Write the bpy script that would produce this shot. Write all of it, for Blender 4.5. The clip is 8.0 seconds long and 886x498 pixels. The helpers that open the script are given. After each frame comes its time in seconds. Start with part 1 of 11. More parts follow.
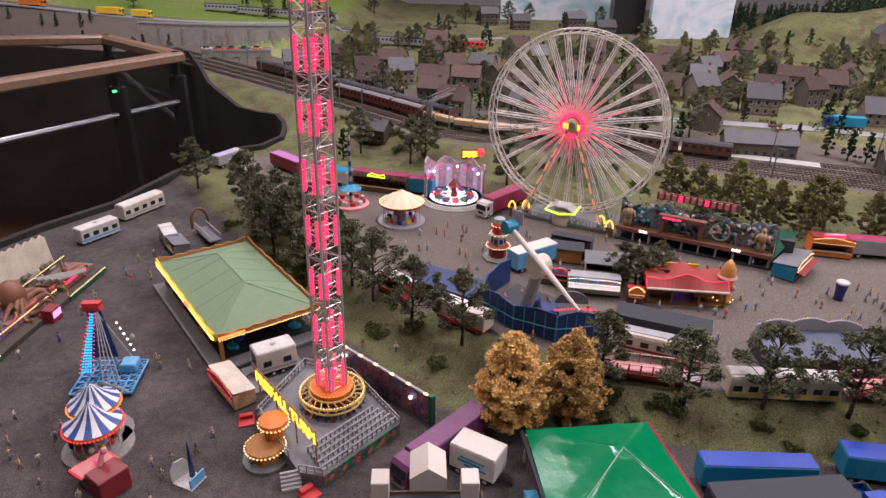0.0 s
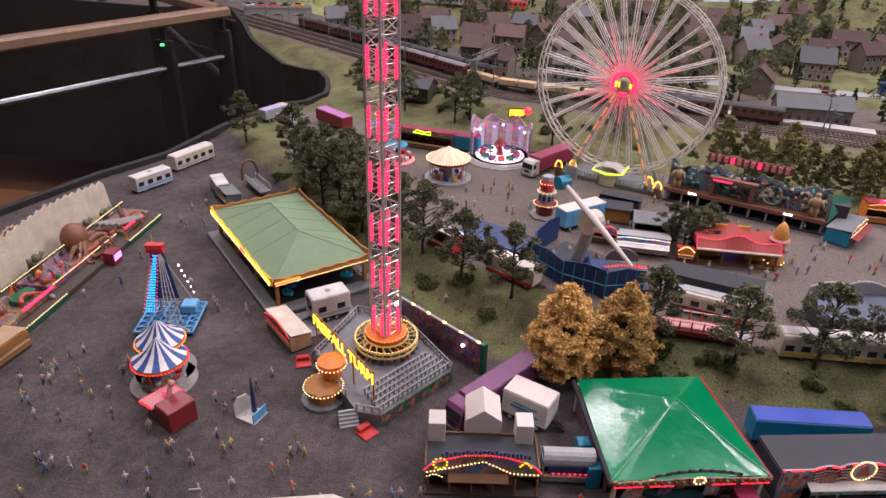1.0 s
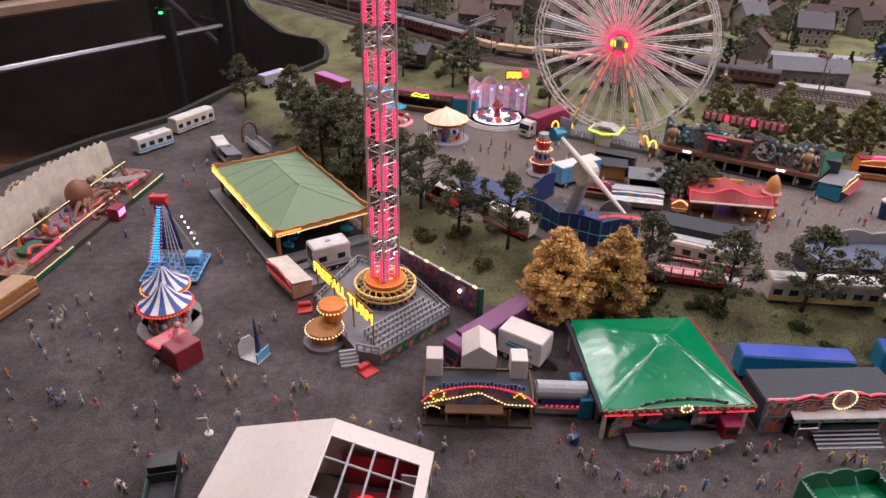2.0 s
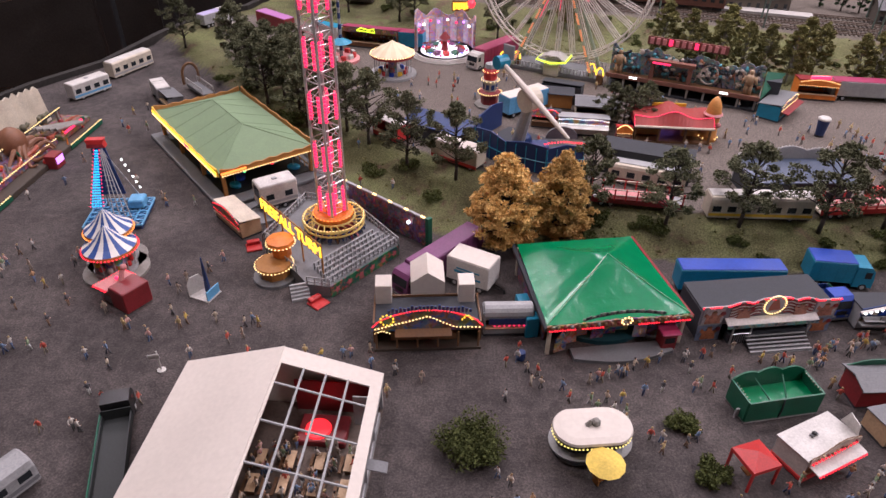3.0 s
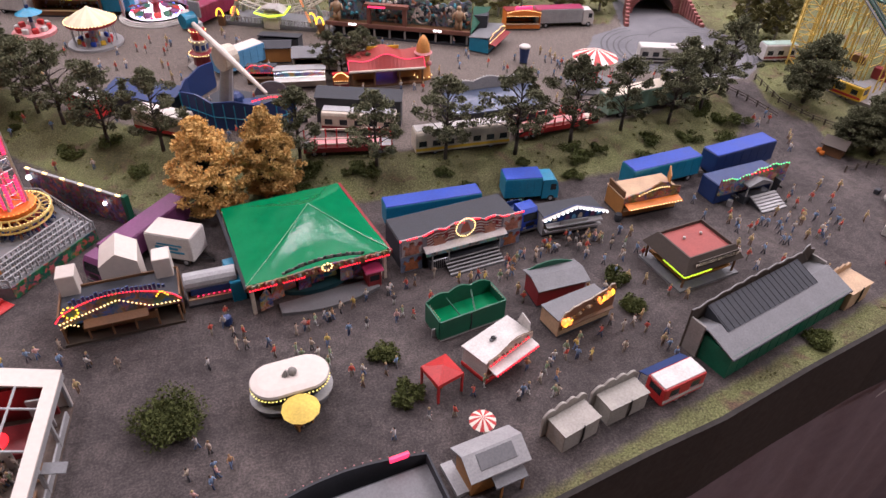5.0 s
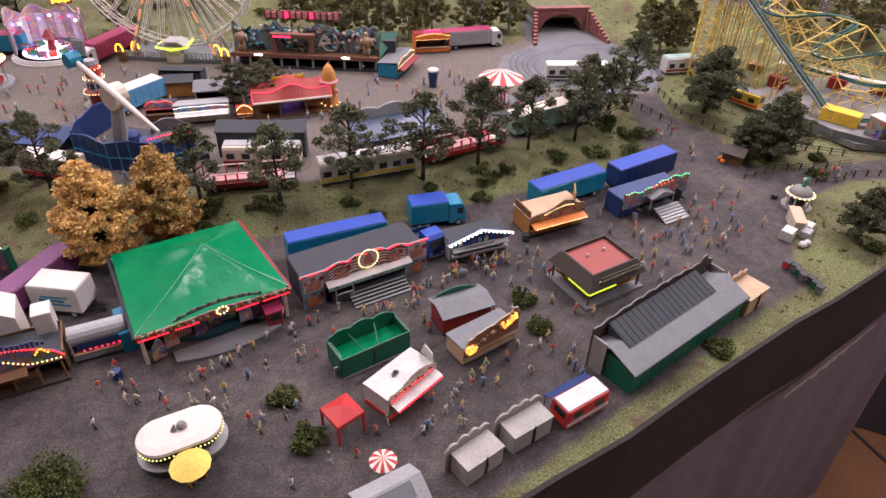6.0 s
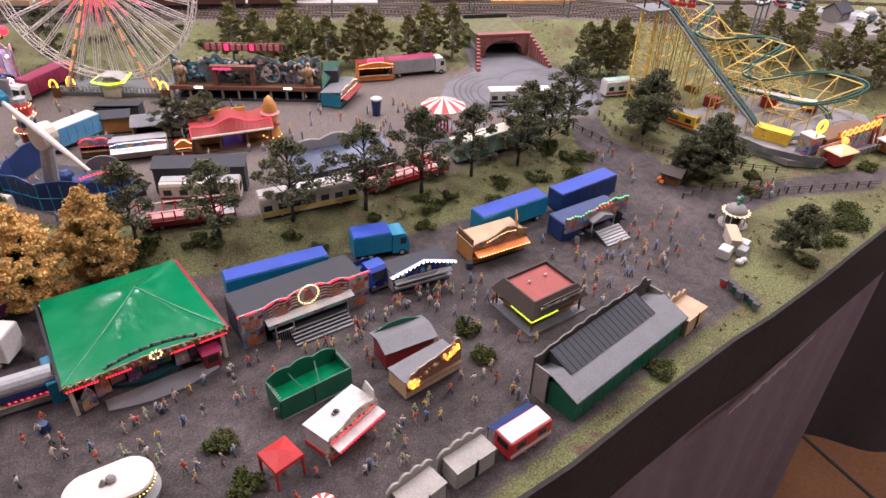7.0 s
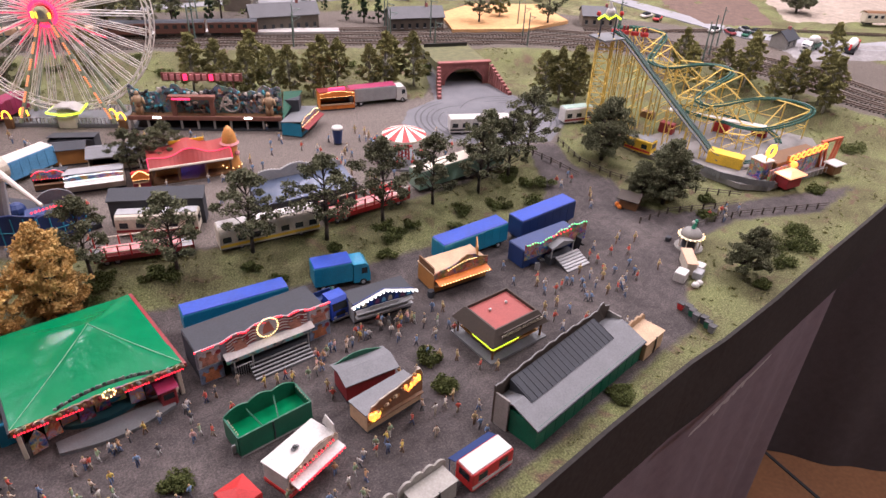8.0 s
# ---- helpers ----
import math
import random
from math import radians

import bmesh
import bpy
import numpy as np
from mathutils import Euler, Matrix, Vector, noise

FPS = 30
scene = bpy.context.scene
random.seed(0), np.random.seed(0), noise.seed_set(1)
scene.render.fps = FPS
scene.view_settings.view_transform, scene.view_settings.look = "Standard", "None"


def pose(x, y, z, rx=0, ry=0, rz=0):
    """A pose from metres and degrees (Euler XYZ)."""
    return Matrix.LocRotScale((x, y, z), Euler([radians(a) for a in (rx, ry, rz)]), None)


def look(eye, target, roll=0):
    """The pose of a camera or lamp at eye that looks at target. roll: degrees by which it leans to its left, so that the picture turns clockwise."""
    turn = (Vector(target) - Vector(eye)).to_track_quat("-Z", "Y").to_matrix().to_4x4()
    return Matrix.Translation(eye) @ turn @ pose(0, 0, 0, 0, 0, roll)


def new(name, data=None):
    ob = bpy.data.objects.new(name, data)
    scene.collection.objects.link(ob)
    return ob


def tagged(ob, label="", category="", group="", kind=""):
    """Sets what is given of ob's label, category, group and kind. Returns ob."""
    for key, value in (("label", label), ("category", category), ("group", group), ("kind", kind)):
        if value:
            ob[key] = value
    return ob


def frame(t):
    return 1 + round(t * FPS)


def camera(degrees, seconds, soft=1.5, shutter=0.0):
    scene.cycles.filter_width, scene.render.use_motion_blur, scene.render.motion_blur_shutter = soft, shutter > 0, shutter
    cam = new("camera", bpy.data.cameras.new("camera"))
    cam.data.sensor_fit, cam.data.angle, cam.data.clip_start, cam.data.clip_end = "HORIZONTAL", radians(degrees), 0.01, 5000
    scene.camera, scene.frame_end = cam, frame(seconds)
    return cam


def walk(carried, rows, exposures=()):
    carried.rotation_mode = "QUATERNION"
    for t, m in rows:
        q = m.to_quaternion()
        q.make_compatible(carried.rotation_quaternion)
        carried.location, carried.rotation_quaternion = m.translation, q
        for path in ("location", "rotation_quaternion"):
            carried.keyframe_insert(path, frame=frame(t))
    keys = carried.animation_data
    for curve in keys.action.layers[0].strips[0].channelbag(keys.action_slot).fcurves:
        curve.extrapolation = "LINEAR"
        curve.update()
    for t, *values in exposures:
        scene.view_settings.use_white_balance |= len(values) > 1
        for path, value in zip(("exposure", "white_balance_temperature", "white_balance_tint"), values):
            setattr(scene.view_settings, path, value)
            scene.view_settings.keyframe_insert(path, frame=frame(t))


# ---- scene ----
cam = camera(67.2, 8.0)
PATH = [
    (0, (0.044, 0.006, 0.612), (-0.026, 1.807, -0.257), 1.4),
    (0.5, (0.021, -0.002, 0.604), (-0.097, 1.77, -0.316), 1.9),
    (1, (0.007, -0.016, 0.595), (-0.139, 1.734, -0.363), 1.8),
    (1.2, (0.002, -0.021, 0.591), (-0.15, 1.718, -0.386), 1.7),
    (2.3, (0.02, -0.065, 0.561), (-0.111, 1.637, -0.482), 1.2),
    (2.5, (0.016, -0.064, 0.563), (-0.072, 1.615, -0.52), 1.5),
    (3, (0.042, -0.075, 0.551), (0.011, 1.566, -0.591), 0.9),
    (3.5, (0.079, -0.084, 0.543), (0.166, 1.523, -0.644), 1.2),
    (4, (0.115, -0.091, 0.544), (0.338, 1.485, -0.667), 2.0),
    (4.5, (0.156, -0.097, 0.548), (0.499, 1.444, -0.68), 2.0),
    (5, (0.195, -0.099, 0.552), (0.663, 1.402, -0.684), 2.2),
    (5.2, (0.208, -0.1, 0.553), (0.717, 1.391, -0.679), 2.2),
    (6.3, (0.268, -0.098, 0.561), (0.923, 1.387, -0.607), 1.7),
    (6.5, (0.273, -0.101, 0.565), (0.952, 1.382, -0.592), 1.7),
    (7, (0.286, -0.099, 0.566), (1.021, 1.374, -0.57), 1.9),
    (7.5, (0.295, -0.101, 0.57), (1.082, 1.367, -0.537), 2.3),
    (8, (0.297, -0.102, 0.575), (1.13, 1.363, -0.501), 2.6),
]
walk(cam, [(t, look(eye, target, roll)) for t, eye, target, roll in PATH],
     [(0, -0.28), (1.2, -0.28), (2.5, -0.27), (3.5, -0.22), (4.5, -0.11), (5.2, -0.06), (6.4, 0.08), (7.2, 0.17), (8, 0.20)])

# ---------------------------------------------------------------- light
# An indoor exhibition hall: soft ceiling lamps, all out of view, over a model landscape.
world = bpy.data.worlds.new("hall_air")
scene.world = world
world.use_nodes = True
world.node_tree.nodes["Background"].inputs[0].default_value = (0.9, 0.95, 1.0, 1)
world.node_tree.nodes["Background"].inputs[1].default_value = 0.04
scene.view_settings.exposure = 0.0


def ceiling_lamp(x, y, z, size, watts, tint):
    d = bpy.data.lights.new("ceiling_lamp_light", "AREA")
    d.shape, d.size, d.energy, d.color = "DISK", size, watts, tint
    ob = new("ceiling_lamp_light", d)
    ob.location = (x, y, z)
    return ob


LAMP_Z = 2.25
# Unseen; the south and east ones are added to brighten drape and turf.
LAMPS = [(-0.7, 0.4, 17), (0.4, 0.0, 3), (1.5, 0.5, 5), (2.5, 1.1, 54), (2.3, -0.7, 42), (2.9, 2.4, 32), (-0.5, 1.5, 25), (0.6, 1.5, 9),
         (1.6, 1.9, 30), (-1.6, 2.9, 40), (0.1, 2.8, 30), (1.6, 3.2, 20), (0.4, 4.2, 18)]
for lx, ly, lw in LAMPS:
    ceiling_lamp(lx, ly, LAMP_Z, 0.34, lw, (1.0, 0.88, 0.975))

# ---------------------------------------------------------------- materials


def nodes_of(m):
    m.use_nodes = True
    t = m.node_tree
    return t, t.nodes, t.links, t.nodes["Principled BSDF"]


def mat(name, col, rough=0.6, metal=0.0, grain=450.0, var=0.25, big=45.0, bump=0.15, rnd=0.0, coat=0.0, alpha=1.0):
    """A plain painted or moulded surface: fine grain, larger stains, slight relief."""
    m = bpy.data.materials.new(name)
    t, n, l, bs = nodes_of(m)
    co = n.new("ShaderNodeTexCoord")
    fine = n.new("ShaderNodeTexNoise")
    fine.inputs["Scale"].default_value, fine.inputs["Detail"].default_value = grain, 3
    wide = n.new("ShaderNodeTexNoise")
    wide.inputs["Scale"].default_value, wide.inputs["Detail"].default_value = big, 4
    for k in (fine, wide):
        l.new(co.outputs["Object"], k.inputs["Vector"])
    add = n.new("ShaderNodeMath")
    add.operation = "ADD"
    l.new(fine.outputs[0], add.inputs[0])
    l.new(wide.outputs[0], add.inputs[1])
    rng = n.new("ShaderNodeMapRange")
    rng.inputs["From Min"].default_value, rng.inputs["From Max"].default_value = 0.6, 1.4
    rng.inputs["To Min"].default_value, rng.inputs["To Max"].default_value = 1 - var, 1 + var
    l.new(add.outputs[0], rng.inputs["Value"])
    hsv = n.new("ShaderNodeHueSaturation")
    hsv.inputs["Color"].default_value = (*col, 1)
    if rnd:
        info = n.new("ShaderNodeObjectInfo")
        r2 = n.new("ShaderNodeMapRange")
        r2.inputs["To Min"].default_value, r2.inputs["To Max"].default_value = 1 - rnd, 1 + rnd
        l.new(info.outputs["Random"], r2.inputs["Value"])
        mul = n.new("ShaderNodeMath")
        mul.operation = "MULTIPLY"
        l.new(rng.outputs[0], mul.inputs[0])
        l.new(r2.outputs[0], mul.inputs[1])
        l.new(mul.outputs[0], hsv.inputs["Value"])
    else:
        l.new(rng.outputs[0], hsv.inputs["Value"])
    l.new(hsv.outputs[0], bs.inputs["Base Color"])
    rr = n.new("ShaderNodeMapRange")
    rr.inputs["To Min"].default_value, rr.inputs["To Max"].default_value = max(0.03, rough - 0.12), min(1, rough + 0.12)
    l.new(wide.outputs[0], rr.inputs["Value"])
    l.new(rr.outputs[0], bs.inputs["Roughness"])
    bs.inputs["Metallic"].default_value = metal
    bs.inputs["Coat Weight"].default_value = coat
    if bump:
        b = n.new("ShaderNodeBump")
        b.inputs["Strength"].default_value, b.inputs["Distance"].default_value = bump, 0.0006
        l.new(add.outputs[0], b.inputs["Height"])
        l.new(b.outputs[0], bs.inputs["Normal"])
    return m


def glow(name, col, power):
    m = bpy.data.materials.new(name)
    t, n, l, bs = nodes_of(m)
    bs.inputs["Base Color"].default_value = (*[0.6 * c for c in col], 1)
    bs.inputs["Roughness"].default_value = 0.3
    bs.inputs["Emission Color"].default_value = (*col, 1)
    bs.inputs["Emission Strength"].default_value = power
    return m


def art(name, cols, scale=120.0, rough=0.45, squash=(1, 1, 1), over=0.5):
    """Fairground painting: patches of many colours, like airbrushed scenery."""
    m = bpy.data.materials.new(name)
    t, n, l, bs = nodes_of(m)
    co = n.new("ShaderNodeTexCoord")
    mp = n.new("ShaderNodeMapping")
    mp.inputs["Scale"].default_value = squash
    l.new(co.outputs["Object"], mp.inputs["Vector"])
    nz = n.new("ShaderNodeTexNoise")
    nz.inputs["Scale"].default_value, nz.inputs["Detail"].default_value, nz.inputs["Distortion"].default_value = scale, 5, 1.6
    l.new(mp.outputs[0], nz.inputs["Vector"])
    ramp = n.new("ShaderNodeValToRGB")
    e = ramp.color_ramp.elements
    k = len(cols)
    for i, c in enumerate(cols):
        p = 0.28 + 0.44 * i / (k - 1)
        el = e[i] if i < 2 else e.new(p)
        el.position, el.color = p, (*c, 1)
    l.new(nz.outputs[0], ramp.inputs[0])
    vo = n.new("ShaderNodeTexVoronoi")
    vo.inputs["Scale"].default_value = scale * 1.4
    l.new(mp.outputs[0], vo.inputs["Vector"])
    mx = n.new("ShaderNodeMix")
    mx.data_type, mx.blend_type = "RGBA", "OVERLAY"
    mx.inputs[0].default_value = over
    l.new(ramp.outputs[0], mx.inputs[6])
    l.new(vo.outputs["Color"], mx.inputs[7])
    l.new(mx.outputs[2], bs.inputs["Base Color"])
    bs.inputs["Roughness"].default_value = rough
    return m


def striped(name, a, b, count, rough=0.55):
    """A round tent's cloth: gores of two colours round the middle."""
    m = bpy.data.materials.new(name)
    t, n, l, bs = nodes_of(m)
    co = n.new("ShaderNodeTexCoord")
    gr = n.new("ShaderNodeTexGradient")
    gr.gradient_type = "RADIAL"
    l.new(co.outputs["Object"], gr.inputs["Vector"])
    mu = n.new("ShaderNodeMath")
    mu.operation = "MULTIPLY"
    mu.inputs[1].default_value = count
    l.new(gr.outputs[0], mu.inputs[0])
    fr = n.new("ShaderNodeMath")
    fr.operation = "FRACT"
    l.new(mu.outputs[0], fr.inputs[0])
    st = n.new("ShaderNodeMath")
    st.operation = "GREATER_THAN"
    st.inputs[1].default_value = 0.5
    l.new(fr.outputs[0], st.inputs[0])
    mx = n.new("ShaderNodeMix")
    mx.data_type = "RGBA"
    mx.inputs[6].default_value, mx.inputs[7].default_value = (*a, 1), (*b, 1)
    l.new(st.outputs[0], mx.inputs[0])
    l.new(mx.outputs[2], bs.inputs["Base Color"])
    bs.inputs["Roughness"].default_value = rough
    return m


def ground_material():
    """Gravel fairground, moss turf, asphalt road and track ballast, blended by the plan."""
    m = bpy.data.materials.new("ground_cover")
    t, n, l, bs = nodes_of(m)
    co = n.new("ShaderNodeTexCoord")

    def noise_node(scale, detail=4.0, distort=0.0):
        k = n.new("ShaderNodeTexNoise")
        k.inputs["Scale"].default_value, k.inputs["Detail"].default_value, k.inputs["Distortion"].default_value = scale, detail, distort
        l.new(co.outputs["Object"], k.inputs["Vector"])
        return k

    def ramp(src, stops):
        r = n.new("ShaderNodeValToRGB")
        e = r.color_ramp.elements
        for i, (p, c) in enumerate(stops):
            el = e[i] if i < 2 else e.new(p)
            el.position, el.color = p, (*c, 1)
        l.new(src, r.inputs[0])
        return r.outputs[0]

    def mixc(fac, a, b, mode="MIX"):
        x = n.new("ShaderNodeMix")
        x.data_type, x.blend_type = "RGBA", mode
        if isinstance(fac, float):
            x.inputs[0].default_value = fac
        else:
            l.new(fac, x.inputs[0])
        l.new(a, x.inputs[6])
        l.new(b, x.inputs[7])
        return x.outputs[2]

    def mask(attr, wobble, width=0.25):
        a = n.new("ShaderNodeAttribute")
        a.attribute_name = attr
        s = n.new("ShaderNodeMath")
        s.operation = "ADD"
        w = n.new("ShaderNodeMath")
        w.operation = "MULTIPLY_ADD"
        w.inputs[1].default_value, w.inputs[2].default_value = 0.9, -0.45
        l.new(wobble.outputs[0], w.inputs[0])
        l.new(a.outputs["Fac"], s.inputs[0])
        l.new(w.outputs[0], s.inputs[1])
        r = n.new("ShaderNodeMapRange")
        r.inputs["From Min"].default_value, r.inputs["From Max"].default_value = 0.5 - width, 0.5 + width
        l.new(s.outputs[0], r.inputs["Value"])
        return r.outputs[0]

    fine, mid, wide = noise_node(1500, 3), noise_node(420, 6), noise_node(11, 6, 0.4)
    grit = n.new("ShaderNodeTexVoronoi")
    grit.inputs["Scale"].default_value = 1100
    l.new(co.outputs["Object"], grit.inputs["Vector"])
    gravel = ramp(mid.outputs[0], [(0.3, (0.046, 0.042, 0.042)), (0.5, (0.072, 0.065, 0.064)), (0.72, (0.112, 0.101, 0.097))])
    gravel = mixc(0.55, gravel, ramp(fine.outputs[0], [(0.32, (0.25, 0.25, 0.25)), (0.7, (0.85, 0.83, 0.82))]), "OVERLAY")
    gravel = mixc(0.6, gravel, ramp(wide.outputs[0], [(0.32, (0.26, 0.25, 0.25)), (0.5, (0.46, 0.44, 0.44)), (0.68, (0.70, 0.67, 0.64))]), "OVERLAY")
    patch = noise_node(70, 6, 0.8)
    gravel = mixc(0.5, gravel, ramp(patch.outputs[0], [(0.34, (0.28, 0.27, 0.27)), (0.5, (0.47, 0.46, 0.46)), (0.70, (0.74, 0.71, 0.69))]), "OVERLAY")
    turf = ramp(mid.outputs[0], [(0.28, (0.050, 0.050, 0.025)), (0.46, (0.108, 0.112, 0.054)), (0.6, (0.158, 0.165, 0.084)), (0.78, (0.24, 0.23, 0.13))])
    turf = mixc(0.6, turf, ramp(fine.outputs[0], [(0.3, (0.2, 0.2, 0.2)), (0.7, (0.8, 0.8, 0.75))]), "OVERLAY")
    turf = mixc(0.55, turf, ramp(wide.outputs[0], [(0.36, (0.22, 0.17, 0.16)), (0.47, (0.44, 0.40, 0.37)), (0.55, (0.52, 0.52, 0.45)), (0.66, (0.62, 0.66, 0.5))]), "OVERLAY")
    road = ramp(wide.outputs[0], [(0.3, (0.125, 0.125, 0.135)), (0.7, (0.18, 0.18, 0.19))])
    road = mixc(0.25, road, fine.outputs[0], "OVERLAY")
    ballast = ramp(mid.outputs[0], [(0.3, (0.06, 0.05, 0.042)), (0.7, (0.16, 0.135, 0.115))])
    sand = ramp(wide.outputs[0], [(0.3, (0.30, 0.25, 0.16)), (0.7, (0.42, 0.38, 0.24))])
    edge = noise_node(55, 5, 0.5)
    pale = mixc(0.5, ramp(mid.outputs[0], [(0.3, (0.076, 0.064, 0.056)), (0.5, (0.135, 0.114, 0.100)), (0.72, (0.22, 0.188, 0.165))]), ramp(fine.outputs[0], [(0.32, (0.25, 0.25, 0.25)), (0.7, (0.8, 0.8, 0.8))]), "OVERLAY")
    gravel = mixc(mask("upper", edge), gravel, pale)
    soil = noise_node(26, 5, 0.7)
    bare = n.new("ShaderNodeMapRange")
    bare.inputs["From Min"].default_value, bare.inputs["From Max"].default_value = 0.57, 0.70
    l.new(soil.outputs[0], bare.inputs["Value"])
    earth = ramp(mid.outputs[0], [(0.3, (0.060, 0.040, 0.028)), (0.55, (0.115, 0.078, 0.052)), (0.75, (0.20, 0.12, 0.075))])
    turf = mixc(bare.outputs[0], turf, earth)
    meadow = ramp(mid.outputs[0], [(0.3, (0.075, 0.115, 0.022)), (0.55, (0.15, 0.22, 0.045)), (0.75, (0.24, 0.30, 0.09))])
    turf = mixc(mask("lush", edge, 0.3), turf, meadow)
    c = mixc(mask("grass", edge), gravel, turf)
    c = mixc(mask("sand", edge, 0.3), c, sand)
    c = mixc(mask("road", edge, 0.12), c, road)
    c = mixc(mask("ballast", edge, 0.2), c, ballast)
    l.new(c, bs.inputs["Base Color"])
    bs.inputs["Roughness"].default_value = 0.92
    bs.inputs["Specular IOR Level"].default_value = 0.25
    hh = n.new("ShaderNodeMath")
    hh.operation = "ADD"
    l.new(mid.outputs[0], hh.inputs[0])
    l.new(grit.outputs["Distance"], hh.inputs[1])
    b = n.new("ShaderNodeBump")
    b.inputs["Strength"].default_value, b.inputs["Distance"].default_value = 0.45, 0.0007
    l.new(hh.outputs[0], b.inputs["Height"])
    l.new(b.outputs[0], bs.inputs["Normal"])
    return m


def foliage(name, dark, light, rough=0.85):
    m = bpy.data.materials.new(name)
    t, n, l, bs = nodes_of(m)
    geo = n.new("ShaderNodeNewGeometry")
    co = n.new("ShaderNodeTexCoord")
    nz = n.new("ShaderNodeTexNoise")
    nz.inputs["Scale"].default_value = 90
    l.new(co.outputs["Object"], nz.inputs["Vector"])
    av = n.new("ShaderNodeMath")
    av.operation = "MULTIPLY_ADD"
    av.inputs[1].default_value = 0.6
    l.new(geo.outputs["Random Per Island"], av.inputs[0])
    sc = n.new("ShaderNodeMath")
    sc.operation = "MULTIPLY"
    sc.inputs[1].default_value = 0.5
    l.new(nz.outputs[0], sc.inputs[0])
    l.new(sc.outputs[0], av.inputs[2])
    mx = n.new("ShaderNodeMix")
    mx.data_type = "RGBA"
    mx.inputs[6].default_value, mx.inputs[7].default_value = (*dark, 1), (*light, 1)
    l.new(av.outputs[0], mx.inputs[0])
    info = n.new("ShaderNodeObjectInfo")
    r2 = n.new("ShaderNodeMapRange")
    r2.inputs["To Min"].default_value, r2.inputs["To Max"].default_value = 0.82, 1.18
    l.new(info.outputs["Random"], r2.inputs["Value"])
    hsv = n.new("ShaderNodeHueSaturation")
    l.new(mx.outputs[2], hsv.inputs["Color"])
    l.new(r2.outputs[0], hsv.inputs["Value"])
    l.new(hsv.outputs[0], bs.inputs["Base Color"])
    bs.inputs["Roughness"].default_value = rough
    bs.inputs["Specular IOR Level"].default_value = 0.15
    return m


def cloth_colours(name, cols, rough=0.7):
    """A painted figure's clothes: the object's own random number picks the paint."""
    m = bpy.data.materials.new(name)
    t, n, l, bs = nodes_of(m)
    info = n.new("ShaderNodeObjectInfo")
    r = n.new("ShaderNodeValToRGB")
    r.color_ramp.interpolation = "CONSTANT"
    e = r.color_ramp.elements
    for i, c in enumerate(cols):
        el = e[i] if i < 2 else e.new(i / len(cols))
        el.position, el.color = i / len(cols), (*c, 1)
    l.new(info.outputs["Random"], r.inputs[0])
    l.new(r.outputs[0], bs.inputs["Base Color"])
    bs.inputs["Roughness"].default_value = rough
    return m


GROUND = ground_material()
WHITE = mat("white_plastic", (0.56, 0.54, 0.51), 0.5)
CREAM = mat("cream_plastic", (0.58, 0.52, 0.42), 0.5)
ROOFWHITE = mat("white_sheeting", (0.63, 0.575, 0.515), 0.6, grain=200, var=0.08, big=12)
BLACK = mat("black_plastic", (0.015, 0.015, 0.016), 0.4)
RUBBER = mat("black_rubber", (0.02, 0.02, 0.02), 0.8)
DARK = mat("dark_grey_roofing", (0.036, 0.040, 0.048), 0.75)
GREY = mat("grey_plastic", (0.155, 0.16, 0.168), 0.6)
LGREY = mat("light_grey_plastic", (0.33, 0.335, 0.34), 0.5)
SILVER = mat("silver_paint", (0.55, 0.55, 0.54), 0.35, 0.6)
STEEL = mat("bare_steel", (0.45, 0.45, 0.46), 0.3, 0.9)
RED = mat("red_paint", (0.50, 0.03, 0.03), 0.45)
DRED = mat("dark_red_paint", (0.22, 0.02, 0.025), 0.45)
ORANGE = mat("orange_paint", (0.70, 0.20, 0.03), 0.5)
YELLOW = mat("yellow_paint", (0.75, 0.48, 0.04), 0.5)
BLUE = mat("blue_tarpaulin", (0.011, 0.052, 0.36), 0.5, grain=250, var=0.2, big=30)
TEAL = mat("turquoise_paint", (0.01, 0.22, 0.36), 0.4)
DBLUE = mat("dark_blue_paint", (0.012, 0.035, 0.13), 0.5)
PURPLE = mat("purple_tarpaulin", (0.165, 0.045, 0.135), 0.5)
CRIMSON = mat("crimson_tarpaulin", (0.30, 0.03, 0.09), 0.45)
GREEN = mat("glossy_green_sheet", (0.0, 0.185, 0.066), 0.2, grain=75, var=0.12, big=20, bump=1.0)
GREEN.node_tree.nodes["Principled BSDF"].inputs["Specular IOR Level"].default_value = 0.32
DGREEN = mat("dark_green_paint", (0.008, 0.11, 0.06), 0.4)
SAGE = mat("sage_green_canvas", (0.17, 0.25, 0.14), 0.75, grain=300, var=0.12)
BROWN = mat("brown_wood", (0.16, 0.08, 0.035), 0.6)
WOOD = mat("orange_wood", (0.38, 0.17, 0.045), 0.6, grain=500)
LWOOD = mat("pale_wood", (0.48, 0.33, 0.20), 0.6)
STONE = mat("grey_stone", (0.25, 0.24, 0.22), 0.8)
GLASS = mat("dark_window_glass", (0.02, 0.025, 0.03), 0.1, bump=0)
PINK = mat("pink_paint", (0.62, 0.25, 0.25), 0.5)
LBLUE = mat("light_blue_paint", (0.12, 0.36, 0.60), 0.45)
COASTER = mat("coaster_yellow_paint", (0.72, 0.52, 0.13), 0.5)
TRACKGREEN = mat("coaster_green_rail", (0.010, 0.070, 0.050), 0.55)
BRICK = mat("red_brickwork", (0.27, 0.10, 0.09), 0.85, grain=600, var=0.4)
PLANK = mat("black_fascia_board", (0.034, 0.031, 0.029), 0.85, grain=120, var=0.35, big=8)
